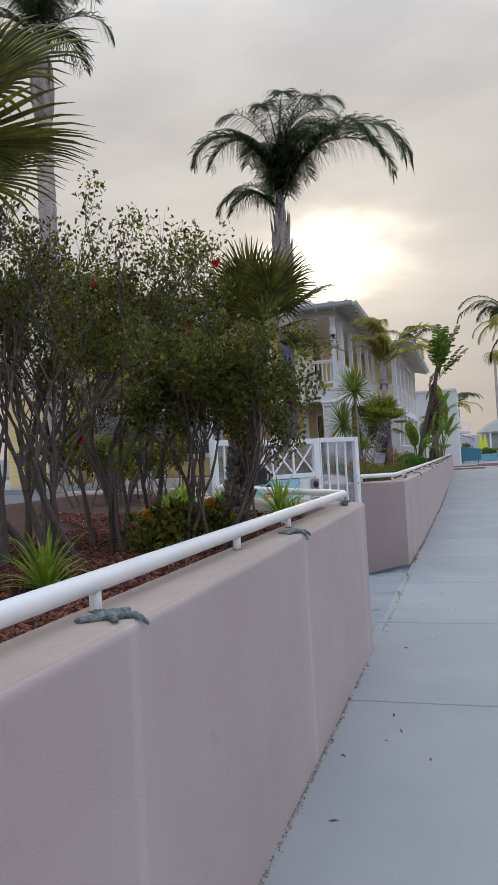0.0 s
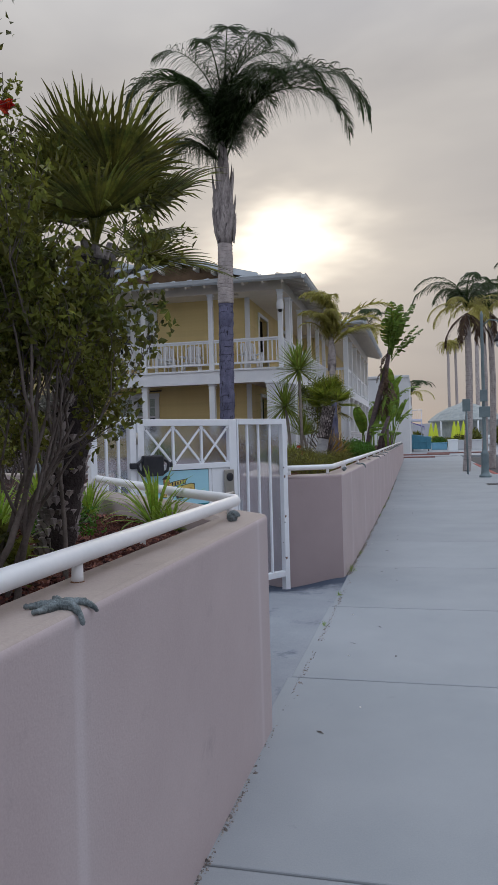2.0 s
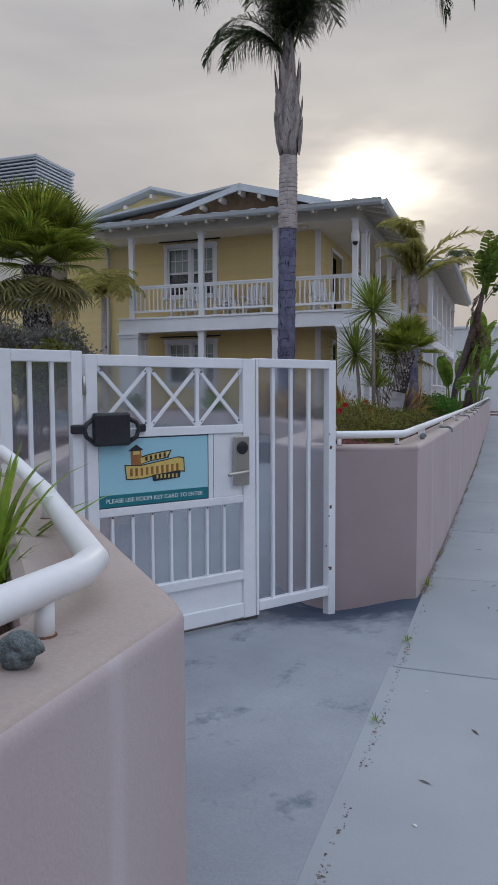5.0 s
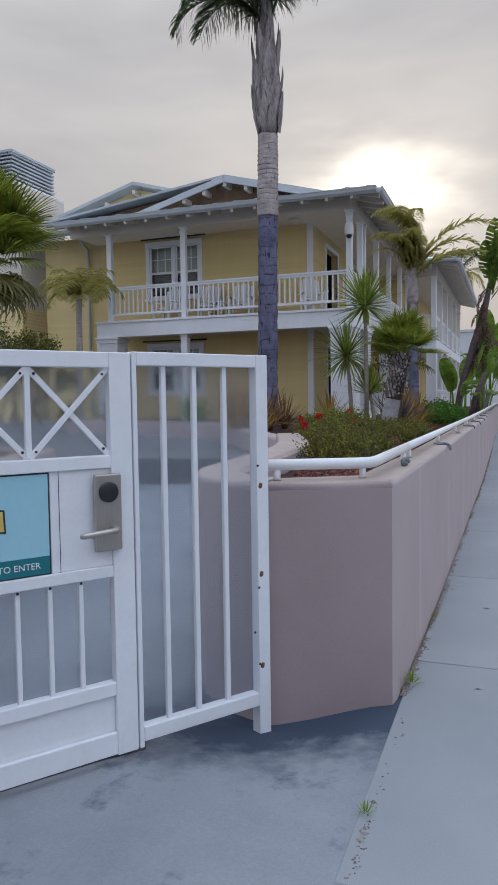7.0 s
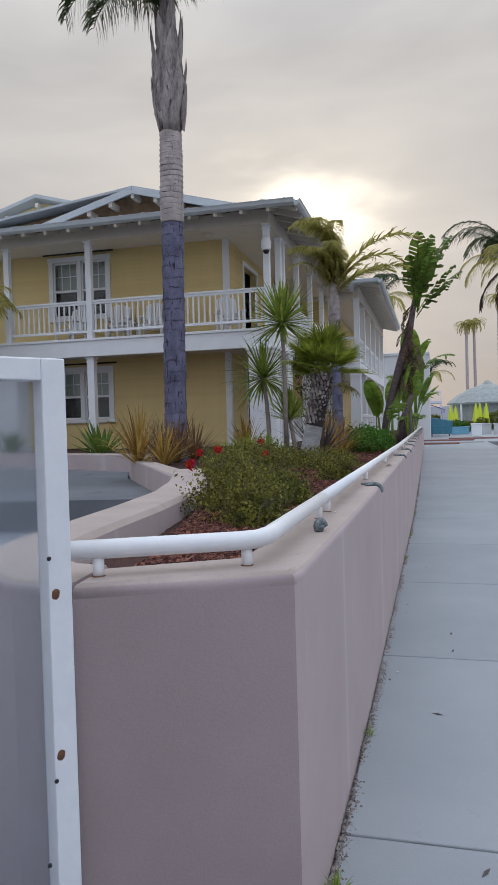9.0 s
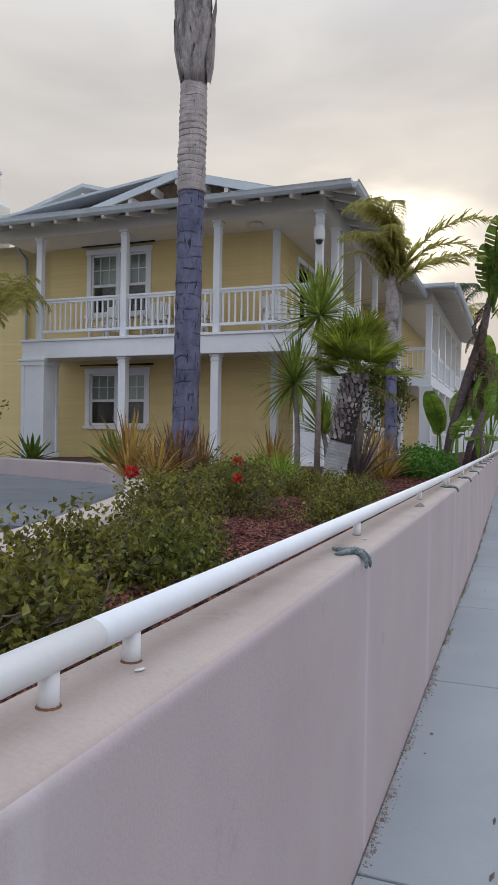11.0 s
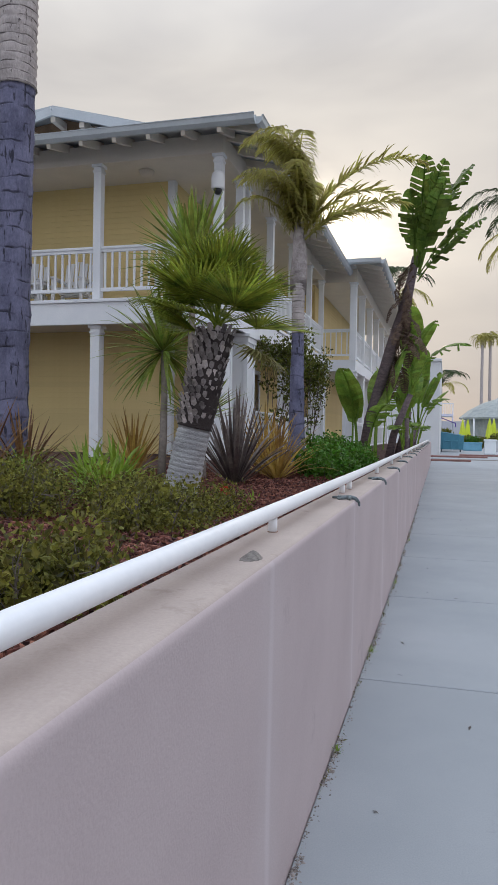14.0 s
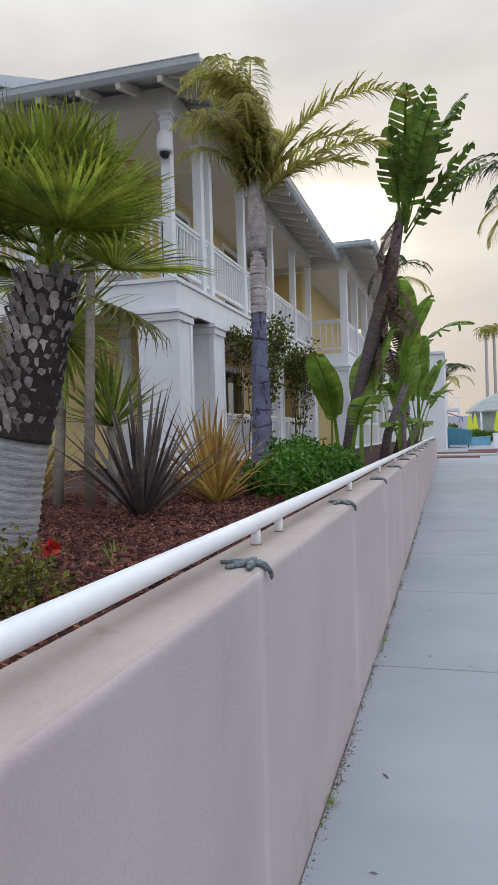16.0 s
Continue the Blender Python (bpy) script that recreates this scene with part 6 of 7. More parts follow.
def paddle_plant(label, stems, leaves, dead=(), old=()):
    t = thing("bird_of_paradise", (0, 0, 0), label, "bird of paradise", "birds of paradise")
    for pts, rad in stems:
        tube("stem", pts, rad, BOP_STEM, t, 10)
    for kind, rows in ((PAD, leaves), (PAD_OLD, old), (PAD_DEAD, dead)):
        for i, (x, y, z, bearing, tilt, sc) in enumerate(rows):
            ob_from("paddle_leaf" if kind is not PAD_DEAD else "dead_leaf", kind[i % len(kind)], None, t, Matrix.Translation((x, y, z)) @ Matrix.Rotation(radians(bearing), 4, "Z") @ Matrix.Rotation(radians(-tilt), 4, "Y") @ Matrix.Diagonal((sc, sc, sc, 1)))
    return t


BR = random.Random(29)
paddle_plant("leaning tall bird of paradise with tattered paddle leaves", [([(-1.42, 22.3, 0.85), (-1.30, 22.35, 1.6), (-1.02, 22.4, 2.6), (-0.84, 22.42, 3.2), (-0.72, 22.45, 3.85)], [0.065, 0.07, 0.085, 0.075, 0.05])],
             [(-1.42, 22.1, 1.0, 250, 2, 1.1), (-1.3, 22.1, 1.05, 300, 6, 1.05), (-1.5, 22.0, 0.95, 230, 8, 1.0), (-1.2, 22.2, 1.1, 80, 4, 1.1), (-1.35, 22.0, 0.9, 275, -24, 0.9), (-1.1, 22.2, 1.2, 20, 0, 1.1)],
             [(-0.76 - 0.28 * k / 26 + BR.uniform(-0.05, 0.05), 22.36, 3.75 - 1.5 * k / 26, BR.uniform(0, 360), BR.uniform(-45, 5), BR.uniform(0.5, 0.9)) for k in range(26)],
             [(-0.70, 22.45, 3.70, 8, -4, 1.05), (-0.68, 22.45, 3.75, 285, 8, 1.05), (-0.70, 22.45, 3.75, 85, 8, 1.0), (-0.66, 22.45, 3.70, 30, -2, 1.05), (-0.70, 22.4, 3.7, 320, 2, 1.05), (-0.68, 22.4, 3.6, 350, -14, 1.0), (-0.68, 22.45, 3.7, 55, 6, 1.0), (-0.68, 22.4, 3.6, 300, -12, 0.95), (-0.72, 22.4, 3.7, 255, 10, 0.9), (-0.68, 22.4, 3.55, 20, -24, 0.85), (-0.70, 22.4, 3.5, 335, -30, 0.75)])
paddle_plant("bird of paradise clump with broad green paddle leaves", [([(-1.25, 25.0, 0.85), (-1.15, 25.0, 1.4), (-0.88, 25.0, 2.1)], [0.08, 0.065, 0.05]), ([(-1.0, 25.6, 0.85), (-0.98, 25.6, 1.7)], [0.08, 0.06])],
             [(-0.88, 25.0, 2.05, 265, 10, 1.3), (-0.86, 25.0, 2.1, 20, 2, 1.35), (-0.92, 25.0, 2.0, 100, 8, 1.25), (-0.98, 25.6, 1.6, 300, 4, 1.15), (-1.0, 25.5, 1.5, 235, 2, 1.1), (-1.0, 25.6, 1.3, 60, -8, 1.0), (-0.95, 25.0, 1.95, 330, 2, 1.2), (-1.0, 25.4, 1.1, 260, -14, 0.95), (-1.15, 25.1, 1.3, 180, -2, 1.0), (-1.0, 25.3, 1.2, 285, 12, 1.0)])
paddle_plant("bird of paradise clump further along the wall", [([(-1.3, 28.2, 0.85), (-1.05, 28.2, 1.9)], [0.09, 0.06]), ([(-1.2, 29.0, 0.85), (-0.9, 29.2, 1.6)], [0.09, 0.06])],
             [(-1.05, 28.2, 1.85, 290, 8, 1.3), (-1.05, 28.2, 1.8, 240, 4, 1.3), (-0.9, 29.2, 1.6, 310, 4, 1.3), (-0.9, 29.2, 1.6, 80, 8, 1.25), (-1.0, 28.6, 1.2, 250, -6, 1.1), (-0.95, 28.9, 1.3, 330, -10, 1.2), (-0.9, 29.2, 1.5, 20, 0, 1.2), (-1.0, 28.4, 1.1, 275, -12, 1.1)])
paddle_plant("low bird of paradise clump near the end of the planter", [([(-1.2, 31.8, 0.85), (-1.0, 31.8, 1.6)], [0.09, 0.06])],
             [(-1.0, 31.8, 1.5, 270, 6, 1.3), (-1.0, 31.8, 1.5, 320, 0, 1.3), (-1.05, 31.7, 1.4, 220, -4, 1.2), (-0.95, 31.8, 1.3, 20, -6, 1.2), (-1.0, 31.7, 1.1, 285, -14, 1.1)])


def leaf_cloud(b, r, centre, radii, count, size, up=0.3, shell=0.5):
    for _ in range(count):
        d = rand_dir(r)
        k = shell + (1 - shell) * r.random() ** 0.6
        p = Vector(centre) + Vector((d.x * radii[0], d.y * radii[1], d.z * radii[2])) * k
        q = rand_dir(r, up)
        ac = q.cross(rand_dir(r))
        if ac.length < 0.1:
            continue
        L = size * r.uniform(0.6, 1.3)
        b.leaf(p, q, ac.normalized(), L, L * 0.30)


def branchy(bm, r, start, d, length, radius, depth, tips, spread=0.55, lift=0.12):
    """Grows forked twigs and gathers their tips."""
    pts, p = [start.copy()], start.copy()
    for _ in range(3):
        d = (d + rand_dir(r) * 0.22 + Vector((0, 0, lift))).normalized()
        p = p + d * (length / 3)
        pts.append(p.copy())
    add_tube(bm, pts, [radius, radius * 0.88, radius * 0.76, radius * 0.62], 5 if depth > 1 else 4, False)
    tips.append((p.copy(), d.copy(), depth))
    if depth:
        for _ in range(r.choice((2, 2, 3))):
            branchy(bm, r, pts[r.choice((2, 3, 3))].copy(), (d + rand_dir(r) * spread).normalized(), length * r.uniform(0.62, 0.85), radius * 0.6, depth - 1, tips, spread, lift)


def shrub(label, stems, height, leaf_size, mat, seed, per_tip=10, depth=4, name="shrub", radius=0.016, group="", sprd=0.1, spread=0.55, lift=0.12, low=0.0):
    r = random.Random(seed)
    t = thing(name, (0, 0, 0), label, "shrub", group)
    bm, tips = bmesh.new(), []
    for x, y, z, dx, dy in stems:
        branchy(bm, r, Vector((x, y, z)), Vector((dx, dy, 1)).normalized(), height * 0.38, radius * r.uniform(0.7, 1.2), depth, tips, spread, lift)
    ob_from("branch_work", bm, TWIG, t, None, "bare woody stems", True)
    b = Buf()
    for p, d, dep in tips:
        n = per_tip if dep == 0 else (per_tip // 2 if dep == 1 else 0)
        if p.z < low + 0.2 * noise.noise(p * 2):
            n = n // 8
        for _ in range(n):
            q = (d * 0.4 + rand_dir(r, 0.15)).normalized()
            ac = q.cross(rand_dir(r))
            if ac.length > 0.1:
                L = leaf_size * r.uniform(0.6, 1.3)
                b.leaf(p - d * r.uniform(0, sprd) + rand_dir(r) * sprd * 0.5, q, ac.normalized(), L, L * 0.3)
    ob_from("foliage", b.mesh("foliage", mat), None, t)
    return t


# tall woody shrub over the near planter
SR = random.Random(3)
shrub("tall woody shrub, half bare above, in the near planter", [(-2.1 + SR.uniform(-0.4, 0.3), 4.15 + SR.uniform(-0.5, 0.5), 0.9, SR.uniform(-0.5, 0.2), SR.uniform(-0.35, 0.35)) for _ in range(15)], 1.62, 0.027, SHRUB, 111, 20, 5, radius=0.022, sprd=0.10, low=1.45)
shrub("leafy shrub round the fan palm trunk", [(-1.36 + SR.uniform(-0.25, 0.2), 4.4 + SR.uniform(-0.3, 0.25), 0.9, SR.uniform(-0.3, 0.6), SR.uniform(-0.5, 0.1)) for _ in range(11)], 1.02, 0.029, SHRUB, 112, 20, 5, radius=0.016, sprd=0.10, low=1.5)
shrub("dry woody shrub with purplish twigs in the near planter", [(-2.3 + SR.uniform(-0.3, 0.3), 3.6 + SR.uniform(-0.4, 0.4), 0.9, SR.uniform(-0.5, 0.3), SR.uniform(-0.4, 0.3)) for _ in range(10)], 1.85, 0.034, DEAD, 113, 6, 5, radius=0.022, sprd=0.12)
shrub("grey twiggy shrub beside the gate", [(-5.3 + SR.uniform(-0.7, 0.6), 11.6 + SR.uniform(-0.7, 0.5), 0.9, SR.uniform(-0.5, 0.5), SR.uniform(-0.5, 0.3)) for _ in range(14)], 1.25, 0.05, GREY_LEAF, 114, 12, 4, sprd=0.15)
shrub("dark green hedge shrub beside the gate", [(-4.3 + SR.uniform(-0.9, 0.5), 9.6 + SR.uniform(-0.7, 0.5), 0.9, SR.uniform(-0.5, 0.5), SR.uniform(-0.5, 0.3)) for _ in range(14)], 0.85, 0.055, SHRUB, 115, 18, 4, sprd=0.15)
shrub("flowering dark shrub by the wing wall", [(-12.6 + SR.uniform(-0.7, 0.8), 22.0 + SR.uniform(-0.4, 0.4), 0.8, SR.uniform(-0.4, 0.4), SR.uniform(-0.4, 0.3)) for _ in range(10)], 2.3, 0.08, SHRUB, 116, 16, 4, sprd=0.25, radius=0.03)


def petals(b, r, c, size):
    for k in range(16):
        d = rand_dir(r, 0.3)
        ac = d.cross(rand_dir(r))
        if ac.length > 0.1:
            b.leaf(Vector(c), d, ac.normalized(), size * r.uniform(0.7, 1.1), size * 0.45)


def rose_bush(label, x, y, sx, sy, h, seed, blooms=(), leaf=0.023, mat=ROSE_LEAF, dens=1.0, name="rose_bush", category="rose bush"):
    r = random.Random(seed)
    t = thing(name, (x, y, 0.93), label, category, "bed bushes")
    bm, tips = bmesh.new(), []
    for _ in range(int(16 * dens)):
        branchy(bm, r, Vector((r.uniform(-sx, sx) * 0.5, r.uniform(-sy, sy) * 0.5, -0.02)), Vector((r.uniform(-0.8, 0.8), r.uniform(-0.8, 0.8), 1)).normalized(), h * 0.5, 0.006, 2, tips, 0.8, 0.05)
    ob_from("branch_work", bm, TWIG, t)
    b = Buf()
    for p, d, dep in tips:
        for _ in range(24):
            q = rand_dir(r, 0.35)
            ac = q.cross(rand_dir(r))
            if ac.length > 0.1:
                L = leaf * r.uniform(0.6, 1.3)
                b.leaf(p + rand_dir(r) * 0.09 - d * r.uniform(0, 0.1), q, ac.normalized(), L, L * 0.34)
    leaf_cloud(b, r, (0, 0, h * 0.4), (sx * 0.9, sy * 0.9, h * 0.42), int(900 * dens), leaf, 0.3, 0.15)
    ob_from("foliage", b.mesh("foliage", mat), None, t)
    if blooms:
        for c in blooms:
            b = Buf()
            petals(b, r, (0, 0, 0), 0.045)
            ob_from("bloom", b.mesh("bloom", RED_PETAL), None, t, (c[0] - x, c[1] - y, c[2] - 0.93), "red rose bloom")
    return t


rose_bush("low rose bush with red blooms in bark mulch", -2.0, 14.25, 0.34, 0.36, 0.36, 121, [(-1.96, 14.3, 1.30), (-1.86, 14.05, 1.20), (-2.15, 14.0, 1.15)])
rose_bush("low dark green rose bush beside the rail", -1.2, 13.9, 0.14, 0.26, 0.24, 122)
rose_bush("low rose bush in bark mulch", -1.5, 15.2, 0.30, 0.42, 0.24, 123)
rose_bush("spreading olive-green rose bush", -1.85, 13.05, 0.28, 0.36, 0.32, 124, [(-1.95, 12.9, 1.28)])
rose_bush("low rose bush by the curved planter wall", -1.55, 11.9, 0.24, 0.32, 0.28, 125, [(-1.75, 11.7, 1.24)])
rose_bush("dark leafy bush close to the rail", -1.25, 11.2, 0.16, 0.32, 0.24, 126)
rose_bush("thinning rose bush in mulch", -1.48, 16.0, 0.30, 0.35, 0.18, 127, [(-1.56, 16.5, 1.05)], dens=0.6)
rose_bush("low rose bush behind the rail", -2.35, 15.4, 0.4, 0.5, 0.30, 128)
rose_bush("bright green rounded bush along the wall", -1.42, 19.55, 0.24, 0.38, 0.30, 129, mat=BUSH_LEAF, leaf=0.045, name="round_bush", category="bush")
rose_bush("bright green rounded bush along the wall", -1.40, 20.45, 0.28, 0.42, 0.36, 130, mat=BUSH_LEAF, leaf=0.045, name="round_bush", category="bush")
rose_bush("bright green low bush along the wall", -1.35, 21.6, 0.22, 0.45, 0.28, 131, mat=BUSH_LEAF, leaf=0.045, name="round_bush", category="bush")
rose_bush("low green bush with orange blooms in the near planter", -1.85, 5.75, 0.16, 0.2, 0.2, 132, mat=BUSH_LEAF, dens=0.5)
rose_bush("low green bush under the shrub", -1.55, 4.3, 0.22, 0.5, 0.22, 133, mat=SHRUB, leaf=0.05)

rose_bush("yellow-green low rose bush with thin reddish canes", -1.55, 12.55, 0.22, 0.28, 0.22, 134, dens=0.45)
rose_bush("dark green low rose bush against the rail", -1.30, 12.0, 0.20, 0.30, 0.20, 135, mat=SHRUB)
rose_bush("sparse olive rose bush in open mulch", -2.15, 13.6, 0.30, 0.36, 0.28, 136, [(-2.3, 13.5, 1.24)], dens=0.5)
rose_bush("low yellow-green bush behind the roses", -2.75, 15.9, 0.40, 0.42, 0.28, 137, mat=SHRUB)
rose_bush("dark green low bush beside the fan palm", -1.95, 15.9, 0.30, 0.34, 0.24, 138)
rose_bush("bright green rounded bush along the wall", -1.62, 20.9, 0.28, 0.36, 0.42, 139, mat=BUSH_LEAF, leaf=0.045, name="round_bush", category="bush")

r = random.Random(321)
for at in ((-1.35, 4.57, 2.62), (-1.5, 4.4, 2.2), (-1.9, 4.0, 2.45), (-2.2, 4.3, 1.6)):
    b = Buf()
    petals(b, r, (0, 0, 0), 0.045)
    f = thing("shrub_flower", at, "single red flower at a shrub twig tip", "flower", "shrub flowers")
    ob_from("petal_whorl", b.mesh("petal_whorl", RED_PETAL), None, f)
for at in ((-1.45, 4.5, 1.17), (-1.65, 4.05, 1.15)):
    b = Buf()
    petals(b, r, (0, 0, 0), 0.05)
    f = thing("marigold", at, "orange bloom among low leaves", "flower", "orange blooms")
    ob_from("petal_whorl", b.mesh("petal_whorl", ORANGE_PETAL), None, f)

# climbing vines on the house side
VINE_LEAF = leafy("vine_leaf", (0.03, 0.06, 0.012), (0.22, 0.22, 0.04), 0.4, 0.6, 0.4)
for x, y, h, sd in ((-3.66, 26.4, 2.25, 141), (-3.6, 30.0, 2.2, 142)):
    r = random.Random(sd)
    v = thing("climbing_vine", (x, y, 0.86), "leafy climbing vine on the porch side", "vine", "porch vines")
    bm, tips = bmesh.new(), []
    for k in range(5):
        branchy(bm, r, Vector((r.uniform(-0.1, 0.1), r.uniform(-0.25, 0.25), 0)), Vector((0, r.uniform(-0.12, 0.12), 1)), h * 0.40, 0.014, 3, tips, 0.26, 0.3)
    ob_from("branch_work", bm, TWIG, v)
    b = Buf()
    for p, d, dep in tips:
        for _ in range(20):
            q = rand_dir(r, 0.2)
            ac = q.cross(rand_dir(r))
            if ac.length > 0.1:
                L = 0.075 * r.uniform(0.6, 1.3)
                b.leaf(p + rand_dir(r) * 0.13, q, ac.normalized(), L, L * 0.33)
    ob_from("foliage", b.mesh("foliage", VINE_LEAF), None, v)


def chips(name, label, outline_fn, count, z, seed, size=0.035):
    """Loose bark chips lying on a bed."""
    r = random.Random(seed)
    b = Buf()
    for _ in range(count):
        x, y = outline_fn(r)
        L, w = size * r.uniform(0.5, 1.5), size * r.uniform(0.18, 0.4)
        a, tilt = r.uniform(0, 6.283), r.uniform(-0.45, 0.45)
        d = Vector((math.cos(a) * math.cos(tilt), math.sin(a) * math.cos(tilt), math.sin(tilt)))
        s = Vector((-math.sin(a), math.cos(a), r.uniform(-0.4, 0.4)))
        p = Vector((x, y, z + 0.05 * noise.noise(Vector((x, y, z)) * 1.3) + r.uniform(0.012, 0.04)))
        base = len(b.v)
        up = Vector((0, 0, 0.007))
        b.v += [p - d * L - s * w, p + d * L - s * w * 0.6, p + d * L * 0.9 + s * w, p - d * L * 0.8 + s * w * 0.8, p - d * L * 0.9 - s * w + up, p + d * L * 0.9 - s * w * 0.5 + up, p + d * L * 0.8 + s * w * 0.9 + up, p - d * L * 0.7 + s * w * 0.7 + up]
        b.f += [(base + 4, base + 5, base + 6, base + 7), (base, base + 1, base + 5, base + 4), (base + 1, base + 2, base + 6, base + 5), (base + 2, base + 3, base + 7, base + 6), (base + 3, base, base + 4, base + 7)]
    tagged(ob_from(name, b.mesh(name, CHIP), None), label, "mulch", kind="stuff")


def near_spot(r):
    y = r.uniform(0.5, 7.2)
    return -0.95 - max(0, y - 5.6) * 0.99 - 2.0 * r.random() ** 1.3, y


def far_spot(r):
    y = 9.9 + 11.5 * r.random() ** 1.15
    left = 0.42 if y < 10.5 else (0.5 + (y - 10.5) * 0.22 if y < 13 else 1.1 + (y - 13) * 0.35)
    return wall_x(y) - 0.23 - min(2.6, left) * r.random(), y


chips("bark_mulch", "shredded red-brown bark mulch in the near planter", near_spot, 36000, SOIL_Z - 0.05, 151, 0.014)
chips("bark_mulch", "shredded red-brown bark mulch in the long planter", far_spot, 66000, SOIL_Z - 0.03, 152, 0.014)

# ---- the far end of the walk ----
PALE_WALL = material("pale_grey_wall", (0.55, 0.56, 0.58), (0.64, 0.65, 0.66), 0.8, 0.6, 40.0, 0.1)
DUMP_BLUE = material("dumpster_blue", (0.05, 0.20, 0.29), (0.08, 0.27, 0.37), 0.5, 3.0, 40.0, 0.1, spot=((0.14, 0.12, 0.11), 6.0, 0.68))
LIGHT_BLUE = material("light_blue_paint", (0.16, 0.40, 0.56), (0.22, 0.48, 0.64), 0.55, 3.0, 40.0, 0.05)
LIME = material("lime_canvas", (0.52, 0.62, 0.03), (0.64, 0.72, 0.06), 0.7, 4.0, 60.0, 0.1)
PURPLE = material("purple_canvas", (0.08, 0.03, 0.28), (0.12, 0.05, 0.38), 0.7, 4.0, 60.0, 0.1)
KIOSK = material("weathered_shingle", (0.24, 0.27, 0.27), (0.40, 0.43, 0.43), 0.85, 2.0, 18.0, 0.4)
POLE = material("lamp_pole_teal", (0.13, 0.18, 0.20), (0.20, 0.26, 0.28), 0.5, 3.0, 60.0, 0.1)
RED_KERB = material("red_kerb_paint", (0.26, 0.05, 0.05), (0.36, 0.08, 0.07), 0.7, 3.0, 50.0, 0.2)
BRICK_EDGE = material("brick_edging", (0.20, 0.10, 0.09), (0.30, 0.16, 0.14), 0.85, 3.0, 50.0, 0.3)
HAZE = material("hazy_hills", (0.36, 0.37, 0.42), (0.42, 0.43, 0.47), 1.0, 0.02, 0.2, 0.0)

prism("plaza", [(-10, 56), (14, 56), (60, 56), (60, 190), (-40, 190), (-40, 60), (-10, 60)], -0.145, -0.008, CONCRETE)
tagged(bpy.data.objects["plaza"], "pale concrete plaza at the end of the walk", "plaza", kind="structure")
kerb = thing("kerb", (0, 0, 0), "red painted concrete kerb along the road", "kerb", kind="structure")
for a, b, m in ((-6, 22, CONCRETE), (22, 29.5, CONCRETE), (29.5, 40, RED_KERB), (40, 56, CONCRETE)):
    block("kerb_stone", (2.62, a + 0.01, -0.145), (2.80, b - 0.01, 0.004), m, kerb, 0.02)
edging = thing("edging", (0, 0, 0), "low brick-red edging across the plaza", "edging", kind="structure")
for x0, x1, y in ((-1.6, 2.2, 58.6), (-1.6, 1.0, 51.5), (0.6, 5.5, 62.5)):
    block("edging_course", (x0, y, -0.01), (x1, y + 0.5, 0.10), BRICK_EDGE, edging, 0.02)

drain = thing("drain_cover", (2.2, 23.9, 0.0), "dark square iron drain cover set in the sidewalk", "drain cover")
block("drain_frame", (-0.32, -0.32, 0.0), (0.32, 0.32, 0.008), BLACK, drain, 0.002)
for i in range(7):
    block("drain_bar", (-0.28 + i * 0.08, -0.28, 0.008), (-0.25 + i * 0.08, 0.28, 0.014), ASPHALT, drain, 0.002)

lamp = thing("street_lamp", (2.16, 27.6, 0), "teal-grey street lamp with a hanging bell lantern", "street lamp")
bm = bmesh.new()
add_lathe(bm, [(0.20, 0.0), (0.20, 0.06), (0.15, 0.10), (0.13, 0.2), (0.12, 0.75), (0.14, 0.80), (0.09, 0.88), (0.062, 1.0), (0.05, 5.4), (0.06, 5.45), (0.02, 5.6)], 16)
ob_from("pole", bm, POLE, lamp, None, "", True)
tube("arm", [(0, 0, 5.1), (0.25, 0, 5.3), (0.5, 0, 5.25), (0.6, 0, 5.0)], 0.022, POLE, lamp, 8)
bm = bmesh.new()
add_lathe(bm, [(0.03, 0.45), (0.06, 0.40), (0.10, 0.30), (0.20, 0.10), (0.24, 0.0), (0.22, 0.0)], 20, (0.6, 0, 4.55))
ob_from("shade", bm, BLACK, lamp, None, "black bell shade", True)
bm = bmesh.new()
add_lathe(bm, [(0.19, 0.03), (0.16, -0.14), (0.06, -0.22)], 16, (0.6, 0, 4.55))
ob_from("globe", bm, SIGN_WHITE, lamp, None, "white lamp globe", True)
block("box", (-0.12, -0.10, 2.55), (0.12, -0.05, 2.95), POLE, lamp, 0.01)
block("box", (-0.16, -0.10, 2.02), (0.20, -0.05, 2.38), POLE, lamp, 0.01)

sign_post = thing("sign_post", (1.72, 29.6, 0), "slim dark sign post beside the palm", "sign post")
tube("pole", [(0, 0, 0), (0, 0, 2.7)], 0.035, POLE, sign_post, 8)
block("plate", (-0.14, -0.05, 2.3), (0.14, -0.035, 2.75), POLE, sign_post, 0.004)

grey = thing("grey_building", (0, 0, 0), "plain pale grey building beyond the planter", "building")
bm = bmesh.new()
add_box(bm, (-14, 60, -0.2), (-0.72, 72, 6.1))
add_box(bm, (-14.1, 59.9, 6.1), (-0.66, 72.1, 6.3), 0.03)
add_box(bm, (-4, 72, -0.2), (-0.80, 90, 5.0))
ob_from("wall", bm, PALE_WALL, grey)
block("balcony_slab", (-0.80, 80, 3.1), (0.3, 85, 3.3), TRIM, grey, 0.01)
block("balcony_rail", (0.24, 80, 4.2), (0.3, 85, 4.28), TRIM, grey, 0.01)
block("balcony_rail", (-0.80, 80, 4.2), (0.24, 80.06, 4.28), TRIM, grey, 0.01)
